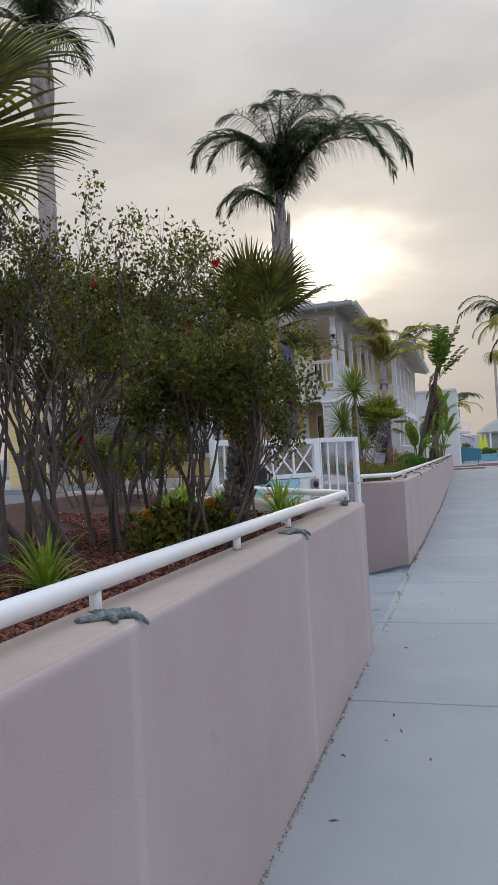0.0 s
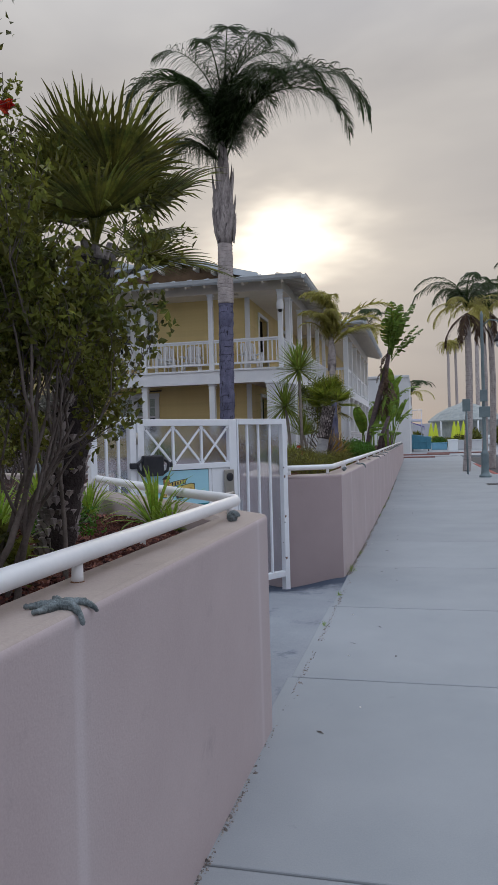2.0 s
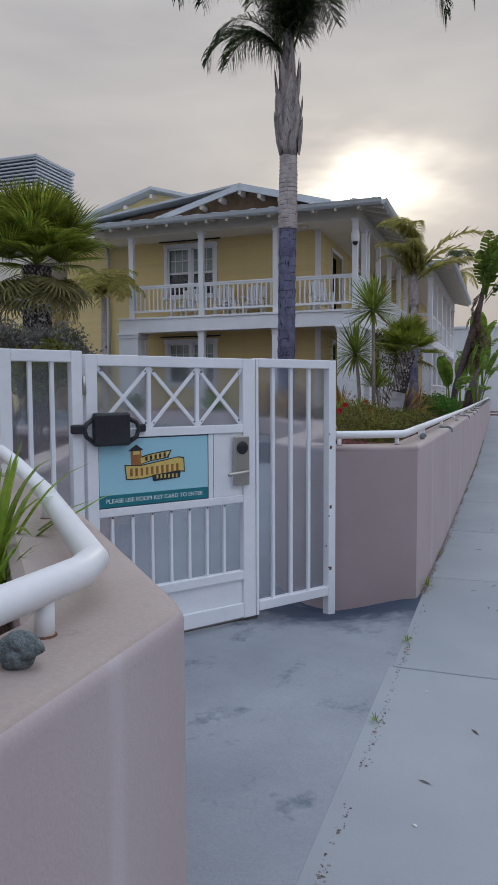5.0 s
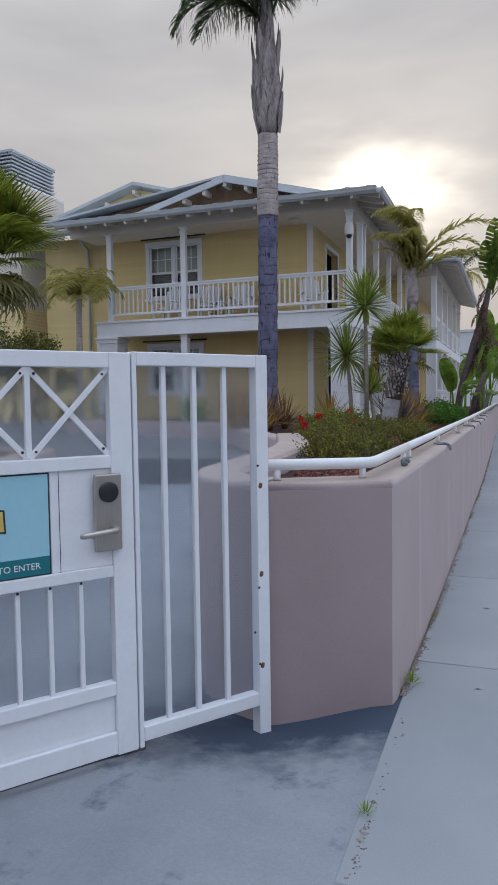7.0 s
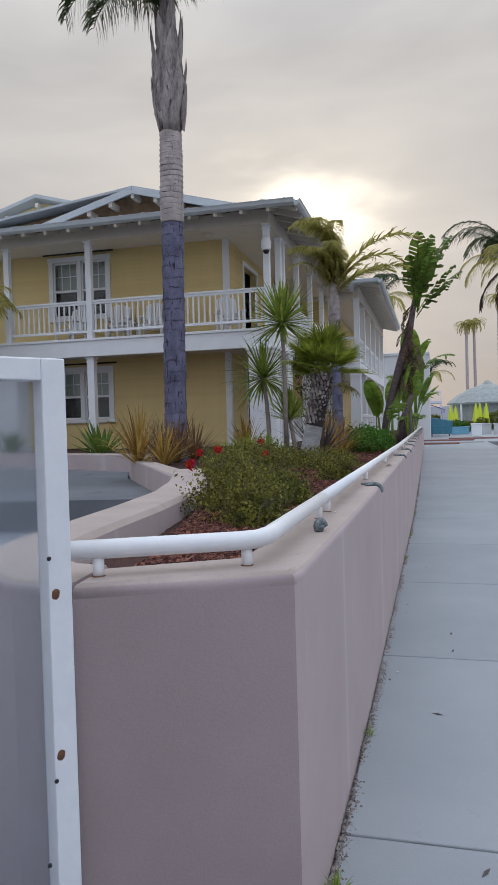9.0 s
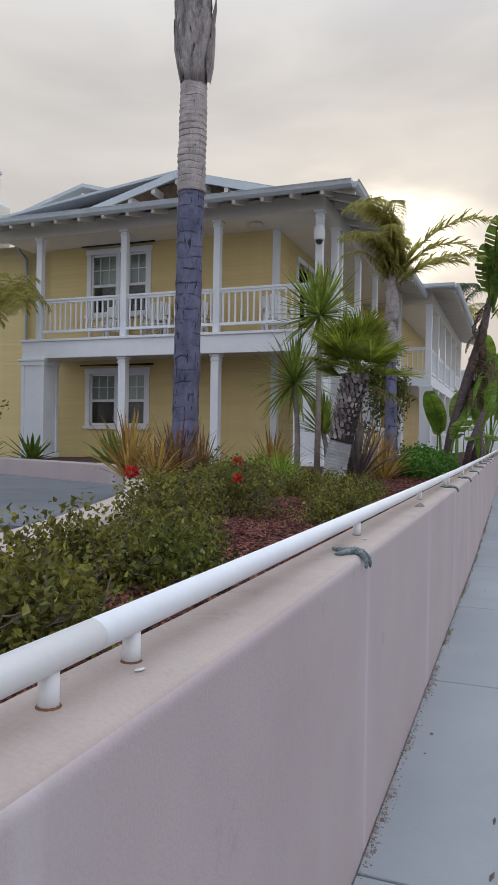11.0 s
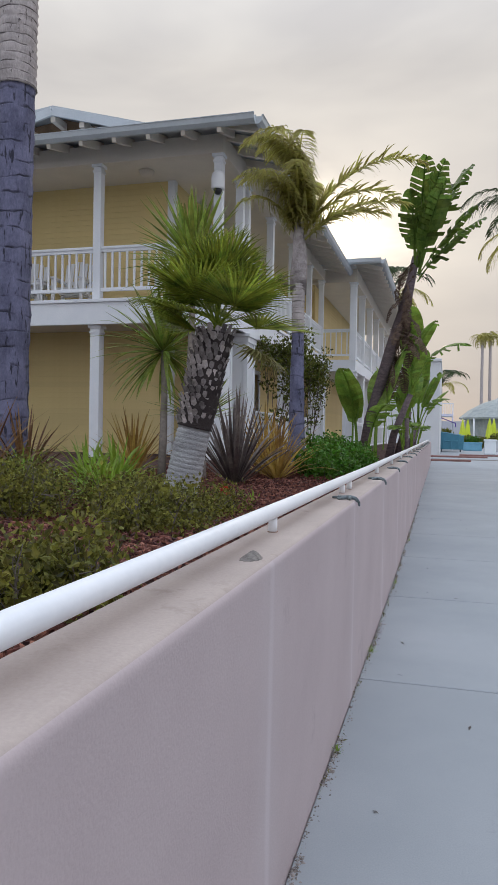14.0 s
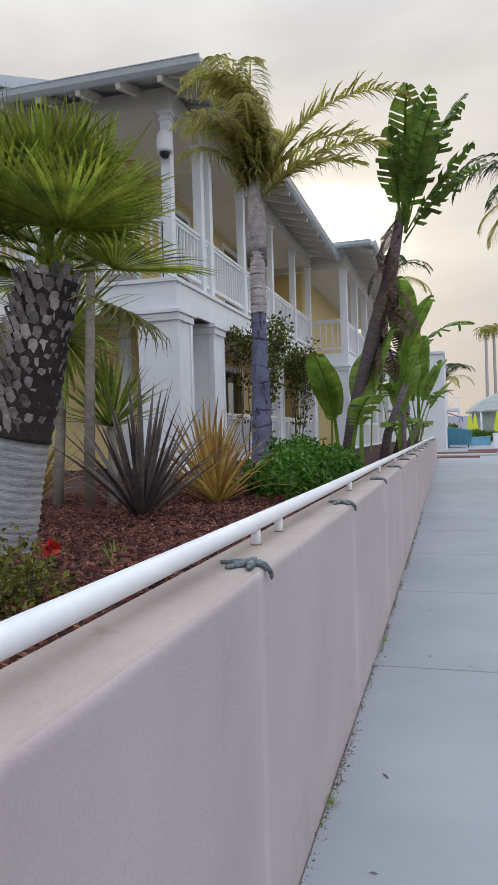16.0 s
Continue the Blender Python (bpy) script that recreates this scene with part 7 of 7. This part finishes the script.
for i in range(18):
    block("baluster", (0.26, 80.1 + i * 0.27, 3.3), (0.29, 80.13 + i * 0.27, 4.2), TRIM, grey, 0.0)
for i in range(5):
    block("baluster", (-0.6 + i * 0.2, 80.0, 3.3), (-0.57 + i * 0.2, 80.03, 4.2), TRIM, grey, 0.0)
block("balcony_post", (0.2, 80, 0.0), (0.3, 80.1, 3.1), TRIM, grey, 0.0)
block("balcony_post", (0.2, 84.9, 0.0), (0.3, 85, 3.1), TRIM, grey, 0.0)
sheet("awning", [[(-0.8, 78, 2.9), (0.5, 78, 2.4), (0.5, 79.9, 2.4), (-0.8, 79.9, 2.9)]], 0.05, PURPLE, grey, "purple canvas awning")
block("awning_valance", (0.46, 78, 2.1), (0.52, 79.9, 2.42), PURPLE, grey, 0.01)

dump = thing("dumpster", (0.1, 74.0, 0), "blue steel dumpster with a sloping lid", "dumpster")
bm = bmesh.new()
vs = [(-0.95, -0.9, 0.2), (0.95, -0.9, 0.2), (0.95, 0.9, 0.2), (-0.95, 0.9, 0.2), (-1.02, -0.95, 1.62), (1.02, -0.95, 1.32), (1.02, 0.95, 1.32), (-1.02, 0.95, 1.62)]
bv = [bm.verts.new(v) for v in vs]
for f in ((0, 1, 2, 3), (4, 5, 6, 7), (0, 1, 5, 4), (1, 2, 6, 5), (2, 3, 7, 6), (3, 0, 4, 7)):
    bm.faces.new([bv[i] for i in f])
bmesh.ops.recalc_face_normals(bm, faces=bm.faces)
ob_from("bin", bm, DUMP_BLUE, dump)
for x in (-0.6, 0.0, 0.6):
    block("rib", (x - 0.05, -1.0, 0.25), (x + 0.05, -0.9, 1.3), DUMP_BLUE, dump, 0.01)
block("band", (-1.0, -1.0, 0.85), (1.0, -0.92, 0.97), DUMP_BLUE, dump, 0.01)
sheet("lid", [[(-1.06, -1.02, 1.64), (1.06, -1.02, 1.34), (1.06, 1.0, 1.34), (-1.06, 1.0, 1.64)]], 0.05, LIGHT_BLUE, dump, "faded blue lid")
for x in (-0.75, 0.75):
    for y in (-0.7, 0.7):
        tube("wheel", [(x - 0.04, y, 0.1), (x + 0.04, y, 0.1)], 0.1, BLACK, dump, 12)

for x, y, w, d, h, mat, lab, cat, nm in ((2.0, 80, 1.6, 1.0, 0.75, LIGHT_BLUE, "light blue low planter box in the plaza", "planter", "planter_box"), (4.0, 79, 1.5, 1.0, 1.0, PALE_WALL, "pale concrete planter box in the plaza", "planter", "planter_box"),
                                         (5.6, 78, 1.3, 1.0, 1.0, PALE_WALL, "pale concrete planter box in the plaza", "planter", "planter_box"), (2.9, 69, 0.8, 0.6, 1.1, SIGN_WHITE, "white crate stand in the plaza", "crate", "crate")):
    t = thing(nm, (x, y, 0), lab, cat)
    bm = bmesh.new()
    add_box(bm, (-w / 2, -d / 2, 0), (w / 2, d / 2, h), 0.03)
    add_box(bm, (-w / 2 - 0.05, -d / 2 - 0.05, h - 0.12), (w / 2 + 0.05, d / 2 + 0.05, h), 0.03)
    ob_from("box_body", bm, mat, t)
    if cat == "planter":
        b = Buf()
        leaf_cloud(b, random.Random(int(x * 10)), (0, 0, h + 0.15), (w * 0.45, d * 0.45, 0.35), 260, 0.22)
        ob_from("foliage", b.mesh("foliage", BUSH_LEAF if x < 3 else SHRUB), None, t)
for x, y in ((1.5, 98), (2.1, 99), (4.1, 92), (4.6, 93), (5.2, 92)):
    u = thing("umbrella", (x, y, 0), "closed lime-green patio umbrella", "umbrella", "patio umbrellas")
    tube("pole", [(0, 0, 0), (0, 0, 3.1)], 0.05, SIGN_WHITE, u, 8)
    bm = bmesh.new()
    add_lathe(bm, [(0.36, 0.7), (0.42, 0.95), (0.33, 1.6), (0.2, 2.5), (0.04, 3.2)], 10)
    for i, v in enumerate(bm.verts):
        v.co.x *= 1.12 if i % 2 else 0.86
        v.co.y *= 1.12 if i % 2 else 0.86
    ob_from("canopy", bm, LIME, u)

kiosk = thing("pavilion", (6.2, 104, 0), "weathered grey pavilion with a low domed roof", "pavilion")
bm = bmesh.new()
add_lathe(bm, [(5.0, 3.3), (5.05, 3.5), (3.8, 4.5), (2.3, 5.3), (0.8, 5.8), (0.2, 6.3)], 12)
ob_from("roof", bm, KIOSK, kiosk)
bm = bmesh.new()
add_lathe(bm, [(4.3, 0.0), (4.3, 3.3)], 12)
ob_from("wall", bm, KIOSK, kiosk)
for k in range(12):
    a = k * math.pi / 6 + 0.26
    tube("post", [(4.75 * math.cos(a), 4.75 * math.sin(a), 0), (4.75 * math.cos(a), 4.75 * math.sin(a), 3.4)], 0.11, TRIM, kiosk, 8)
for x, y, s, sd in ((2.1, 95, 1.0, 201), (6.5, 97, 1.6, 202), (3.3, 90, 0.9, 203), (9.5, 92, 1.8, 204), (-0.5, 96, 1.5, 205)):
    t = thing("plaza_bush", (x, y, 0), "dark rounded bush in the plaza", "bush", "plaza bushes")
    tube("stem", [(0, 0, 0), (0.02, 0, s * 0.6)], 0.06, TWIG, t, 6)
    b = Buf()
    leaf_cloud(b, random.Random(sd), (0, 0, s * 0.75), (s * 0.7, s * 0.7, s * 0.65), 700, 0.2 * s)
    ob_from("foliage", b.mesh("foliage", SHRUB), None, t)
for x, y, c, lab in ((8.5, 96, SIGN_WHITE, "white car parked beyond the plaza"), (13.0, 100, ASPHALT, "dark car parked beyond the plaza")):
    car = thing("car", (x, y, 0), lab, "car")
    bm = bmesh.new()
    add_box(bm, (-2.1, -0.85, 0.3), (2.1, 0.85, 0.85), 0.15)
    add_box(bm, (-1.2, -0.75, 0.8), (1.1, 0.75, 1.42), 0.22)
    ob_from("body", bm, c, car)
    for wx in (-1.3, 1.3):
        for wy in (-0.8, 0.8):
            tube("wheel", [(wx, wy - 0.1, 0.32), (wx, wy + 0.1, 0.32)], 0.32, BLACK, car, 14)
bm = bmesh.new()
top = []
for i in range(61):
    x = -420 + i * 14
    h = 9 + 8 * noise.noise(Vector((x * 0.006, 3.1, 0))) + 3 * noise.noise(Vector((x * 0.03, 7.7, 0)))
    top.append((bm.verts.new((x, 420, -2)), bm.verts.new((x, 424, max(2, h))), bm.verts.new((x, 520, -2))))
for a, b in zip(top, top[1:]):
    bm.faces.new((a[0], b[0], b[1], a[1]))
    bm.faces.new((a[1], b[1], b[2], a[2]))
tagged(ob_from("backdrop", bm, HAZE), "low hazy hills along the horizon", "hills", kind="structure")

# added house, never in view, closing the street beside and behind the camera
street = thing("street_house", (0, 0, 0), "plain pale house added out of view across the road", "house")
bm = bmesh.new()
add_box(bm, (14, -30, -0.145), (24, 20, 6))
add_box(bm, (13.7, -30.3, 6), (24.3, 20.3, 6.25), 0.03)
ob_from("wall", bm, PALE_WALL, street)

# ---- ornaments on the wall caps ----
def starfish(label, x, y, turn, seed, size=0.078, edge=None):
    """A cast starfish lying over the rounded edge: arms past the edge bend down the wall."""
    r = random.Random(seed)
    edge = wall_x(y) - 0.012 if edge is None else edge
    bm = bmesh.new()

    def lay(px, py, lift):
        if px <= edge - 0.01:
            return Vector((px, py, WALL_Z + lift))
        over = px - (edge - 0.01)
        a = min(over / 0.045, 1.0) * math.pi / 2
        if over < 0.045:
            return Vector((edge - 0.01 + 0.03 * math.sin(a) + lift * math.sin(a), py, WALL_Z - 0.03 * (1 - math.cos(a)) + lift * math.cos(a)))
        return Vector((edge + 0.02 + lift, py, WALL_Z - 0.03 - (over - 0.045)))
    for k in range(5):
        a = turn + k * 2 * math.pi / 5 + r.uniform(-0.15, 0.15)
        L = size * r.uniform(0.9, 1.15)
        curl = r.uniform(-0.35, 0.35)
        pts = []
        for j in range(15):
            s = j / 14
            pts.append(lay(x + math.cos(a + curl * s) * L * s, y + math.sin(a + curl * s) * L * s, 0.008))
        add_tube(bm, pts, [(0.0125 - 0.0085 * (j / 14) ** 1.4) * (1 + 0.22 * (j % 2)) for j in range(15)], 8)
    for v in bm.verts:
        v.co += Vector((noise.noise(v.co * 160), noise.noise(v.co * 160 + Vector((7, 0, 0))), noise.noise(v.co * 160 + Vector((0, 7, 0))))) * 0.0035
    return tagged(ob_from("starfish", bm, BRONZE, None, None, "", True), label, "starfish", "wall ornaments")


LIMPET = material("limpet_bronze", (0.09, 0.08, 0.075), (0.30, 0.27, 0.25), 0.75, 30.0, 90.0, 0.6)


def shell(label, x, y, turn, seed):
    r = random.Random(seed)
    bm = bmesh.new()
    rings = []
    for i in range(9):
        s = i / 8
        rad = 0.052 * (1 - s) ** 0.8 + 0.004
        ring = []
        for k in range(20):
            a = 2 * math.pi * k / 20
            w = rad * (1 + 0.05 * math.cos(10 * a))
            ring.append(bm.verts.new((w * math.cos(a) * 1.25 + s * 0.02, w * math.sin(a) * 0.8, 0.05 * s)))
        rings.append(ring)
    for a, b in zip(rings, rings[1:]):
        for k in range(20):
            bm.faces.new((a[k], a[(k + 1) % 20], b[(k + 1) % 20], b[k]))
    bm.faces.new(rings[0][::-1])
    bm.faces.new(rings[-1])
    return tagged(ob_from("shell", bm, LIMPET, None, pose(x, y, WALL_Z - 0.001, 0, 0, turn) @ Matrix.Diagonal((0.68, 0.68, 0.46, 1)), "", True), label, "shell", "wall ornaments")


def snail(label, x, y, turn):
    bm = bmesh.new()
    pts, rad = [], []
    for i in range(40):
        s = i / 39
        a = s * 4.6 * math.pi
        q = 0.034 * (1 - s) + 0.002
        pts.append((q * math.cos(a), 0.028 * s - 0.004, 0.040 + q * math.sin(a)))
        rad.append(0.030 * (1 - s) + 0.004)
    add_tube(bm, pts, rad, 10)
    bmesh.ops.create_icosphere(bm, subdivisions=2, radius=0.036, matrix=Matrix.Translation((0.0, 0.0, 0.036)))
    return tagged(ob_from("sea_snail", bm, BRONZE, None, pose(x, y, WALL_Z - 0.002, 0, 0, turn) @ Matrix.Diagonal((0.52, 0.52, 0.52, 1)), "", True), label, "shell", "wall ornaments")


starfish("verdigris bronze starfish on the planter cap", -0.775, 1.98, 0.3, 1, edge=-0.72)
starfish("verdigris bronze starfish bent over the cap edge", -0.76, 3.76, 0.9, 2, edge=-0.72)
snail("dark bronze sea snail on the planter cap corner", -0.80, 5.46, 20)
snail("dark green bronze sea snail on the long wall", -0.80, 10.42, 60)
starfish("verdigris bronze starfish bent over the wall edge", -0.762, 12.35, 0.55, 3)
shell("grey bronze limpet shell on the wall cap", -0.785, 14.29, 80, 4)
starfish("verdigris bronze starfish bent over the wall edge", -0.77, 16.22, 1.4, 5)
starfish("verdigris bronze starfish bent over the wall edge", -0.775, 17.96, 0.2, 6)
for i in range(14):
    y = 19.8 + i * 1.86
    starfish("verdigris bronze starfish bent over the wall edge", wall_x(y) - 0.05, y, 0.4 * i, 10 + i)

# ---- balcony and porch things ----
def slat_chair(label, m):
    """A white slatted armchair with a fan back."""
    c = thing("balcony_chair", m, label, "chair", "balcony chairs")
    for x in (-0.27, 0.27):
        block("leg", (x - 0.03, -0.28, 0.0), (x + 0.03, -0.22, 0.52), WHITE, c, 0.005)
        block("leg", (x - 0.03, 0.18, 0.0), (x + 0.03, 0.24, 0.30), WHITE, c, 0.005)
        block("armrest", (x - 0.06, -0.32, 0.52), (x + 0.06, 0.28, 0.55), WHITE, c, 0.006)
    for k in range(5):
        block("seat_slat", (-0.27, -0.26 + k * 0.1, 0.33 - k * 0.02), (0.27, -0.18 + k * 0.1, 0.355 - k * 0.02), WHITE, c, 0.004)
    for k in range(6):
        x = -0.225 + k * 0.09
        h = 0.98 - abs(x) * 0.35
        ob_from("back_slat", box_mesh((0.07, 0.02, round(h - 0.25, 2)), WHITE, 0.004), None, c, Matrix.Translation((x, 0.30, (h + 0.28) / 2)) @ Matrix.Rotation(radians(-14), 4, "X"))
    block("back_rail", (-0.27, 0.26, 0.50), (0.27, 0.29, 0.57), WHITE, c, 0.004)
    return c


first = slat_chair("white slatted armchair on the upper balcony", pose(-7.1, 24.45, DECK + 0.002, 0, 0, 8))
for x, a in ((-9.3, -12), (-8.0, 15), (-5.1, 30)):
    copy_thing(first, pose(x, 24.4, DECK + 0.002, 0, 0, a))
table = thing("balcony_table", (-7.75, 24.35, DECK + 0.002), "small white side table on the upper balcony", "table")
block("tabletop", (-0.22, -0.22, 0.42), (0.22, 0.22, 0.45), WHITE, table, 0.006)
for x in (-0.18, 0.18):
    for y in (-0.18, 0.18):
        block("leg", (x - 0.02, y - 0.02, 0.0), (x + 0.02, y + 0.02, 0.42), WHITE, table, 0.003)

dome = thing("security_camera", (-3.98, 23.62, 5.36), "white dome security camera on the corner post", "camera")
bm = bmesh.new()
add_lathe(bm, [(0.03, 0.34), (0.09, 0.30), (0.11, 0.22), (0.11, 0.06), (0.105, 0.03)], 18)
ob_from("housing", bm, WHITE, dome, None, "", True)
bm = bmesh.new()
add_lathe(bm, [(0.075, 0.03), (0.066, -0.01), (0.04, -0.045), (0.01, -0.055)], 18)
ob_from("dome", bm, BLACK, dome, None, "dark smoked dome", True)
block("bracket", (-0.03, 0.0, 0.2), (0.03, 0.10, 0.28), WHITE, dome, 0.006)

vent = thing("porch_light", (-5.6, 24.4, 6.06), "round cream ceiling light under the porch", "ceiling light")
bm = bmesh.new()
add_lathe(bm, [(0.10, -0.05), (0.14, 0.0), (0.14, 0.04)], 16)
ob_from("cover", bm, SOFFIT, vent, None, "", True)

tag = thing("plant_tag", (-1.28, 5.55, 0.93), "small white plant tag standing in the mulch", "plant tag")
block("tag_blade", (-0.014, -0.002, 0.0), (0.014, 0.002, 0.09), SIGN_WHITE, tag, 0.001, m=Matrix.Rotation(0.4, 4, "Z"))

# ---- dirt and litter along the foot of the wall ----
GRIT = material("grit", (0.15, 0.13, 0.12), (0.34, 0.30, 0.28), 0.95, 20.0, 90.0, 0.3, per_island=0.5)
r = random.Random(77)
b = Buf()
for _ in range(12000):
    y = r.uniform(0.3, 9.6) if r.random() < 0.30 else 9.8 + 18 * r.random() ** 1.3
    if noise.noise(Vector((y * 1.7, 0.3, 0))) < -0.12 and r.random() < 0.8:
        continue
    if 5.8 < y < 9.6 and r.random() < 0.72:
        continue
    x = (wall_x(y) if y > 9.6 else -0.72 + 0.015 * (y + 8) / 13.6) + 0.006 + abs(r.gauss(0, 0.017 if y > 6 else 0.009))
    s = r.uniform(0.0015, 0.007) * (2.0 if r.random() < 0.10 else 1)
    a = r.uniform(0, 6.28)
    d, e = Vector((math.cos(a), math.sin(a), 0)) * s, Vector((-math.sin(a), math.cos(a), 0)) * s * r.uniform(0.4, 1.0)
    p = Vector((x, y, 0.0005))
    k = len(b.v)
    b.v += [p - d, p + e, p + d, p - e, p + Vector((0, 0, s * r.uniform(0.4, 1.0)))]
    b.f += [(k, k + 1, k + 4), (k + 1, k + 2, k + 4), (k + 2, k + 3, k + 4), (k + 3, k, k + 4)]
tagged(ob_from("grit_litter", b.mesh("grit_litter", GRIT), None), "brown grit and dirt along the wall foot", "dirt", kind="stuff")
b = Buf()
for _ in range(260):
    c = r.choice((9.95, 10.9, 13.2, 15.2, 15.6, 16.4, 16.9, 17.2, 18.0, 18.4, 19.0, 19.4, 20.1, 21.0, 22.5, 24.0))
    y = c + r.gauss(0, 0.10)
    p = Vector((wall_x(y) + 0.008 + abs(r.gauss(0, 0.010)), y, 0.0))
    q = rand_dir(r, 0.8)
    ac = q.cross(rand_dir(r))
    if ac.length > 0.1 and q.z > 0:
        b.leaf(p, q, ac.normalized(), r.uniform(0.008, 0.028), 0.0035)
tagged(ob_from("moss_tufts", b.mesh("moss_tufts", leafy("dry_moss", (0.13, 0.12, 0.05), (0.27, 0.25, 0.10), 0.8, 0.4, 0.2)), None), "yellow-green moss tufts at the wall foot", "moss", kind="stuff")

LITTER = material("litter_leaf", (0.06, 0.05, 0.05), (0.13, 0.11, 0.10), 0.8, 20.0, 60.0, 0.2)
for i in range(34):
    y = r.uniform(2.5, 26)
    x = -0.66 + abs(r.gauss(0, 0.35)) + (0 if y > 9 or y < 6 else 0.1)
    L, w = r.uniform(0.008, 0.03), r.uniform(0.004, 0.009)
    bb = Buf()
    bb.strip([Vector((-L, 0, 0.001)), Vector((0, 0, 0.006)), Vector((L, 0, 0.002))], [w * 0.3, w, w * 0.2], Vector((0, 1, 0)), 0.3)
    tagged(ob_from("fallen_leaf", bb.mesh("fallen_leaf", LITTER), None, None, pose(min(x, 1.6), y, 0.0012, 0, 0, r.uniform(0, 360))), "small dry brown leaf lying on concrete", "leaf", "fallen leaves")
PEBBLE = material("pale_pebble", (0.55, 0.54, 0.52), (0.72, 0.70, 0.68), 0.8, 30.0, 90.0, 0.2)
for i, (x, y, z) in enumerate([(-0.80, 12.72, WALL_Z), (-0.82, 10.98, WALL_Z), (-0.45, 7.0, 0.0), (-0.52, 8.1, 0.0), (-0.3, 6.1, 0.0), (-0.62, 12.0, 0.0)]):
    bm = bmesh.new()
    bmesh.ops.create_icosphere(bm, subdivisions=2, radius=0.007)
    for v in bm.verts:
        v.co = Vector((v.co.x * 1.6, v.co.y * 0.8, v.co.z * 0.35)) * (1 + 0.3 * noise.noise(v.co * 60 + Vector((i, 0, 0))))
    tagged(ob_from("shell_chip", bm, PEBBLE, None, pose(x, y, z + 0.003, 0, 0, i * 70)), "tiny white shell chip lying flat", "shell chip", "shell chips")

# ---- sidewalk slabs ----
for a, b in zip(JOINTS, JOINTS[1:]):
    bm = bmesh.new()
    x0 = -0.722 if (b < 5.7 or a > 9.6) else -0.70
    add_box(bm, (min(x0, wall_x(b) + 0.012), a + 0.006, -0.05), (2.6, b - 0.006, 0.0), 0.006)
    ob_from("slab", bm, CONCRETE, sidewalk)
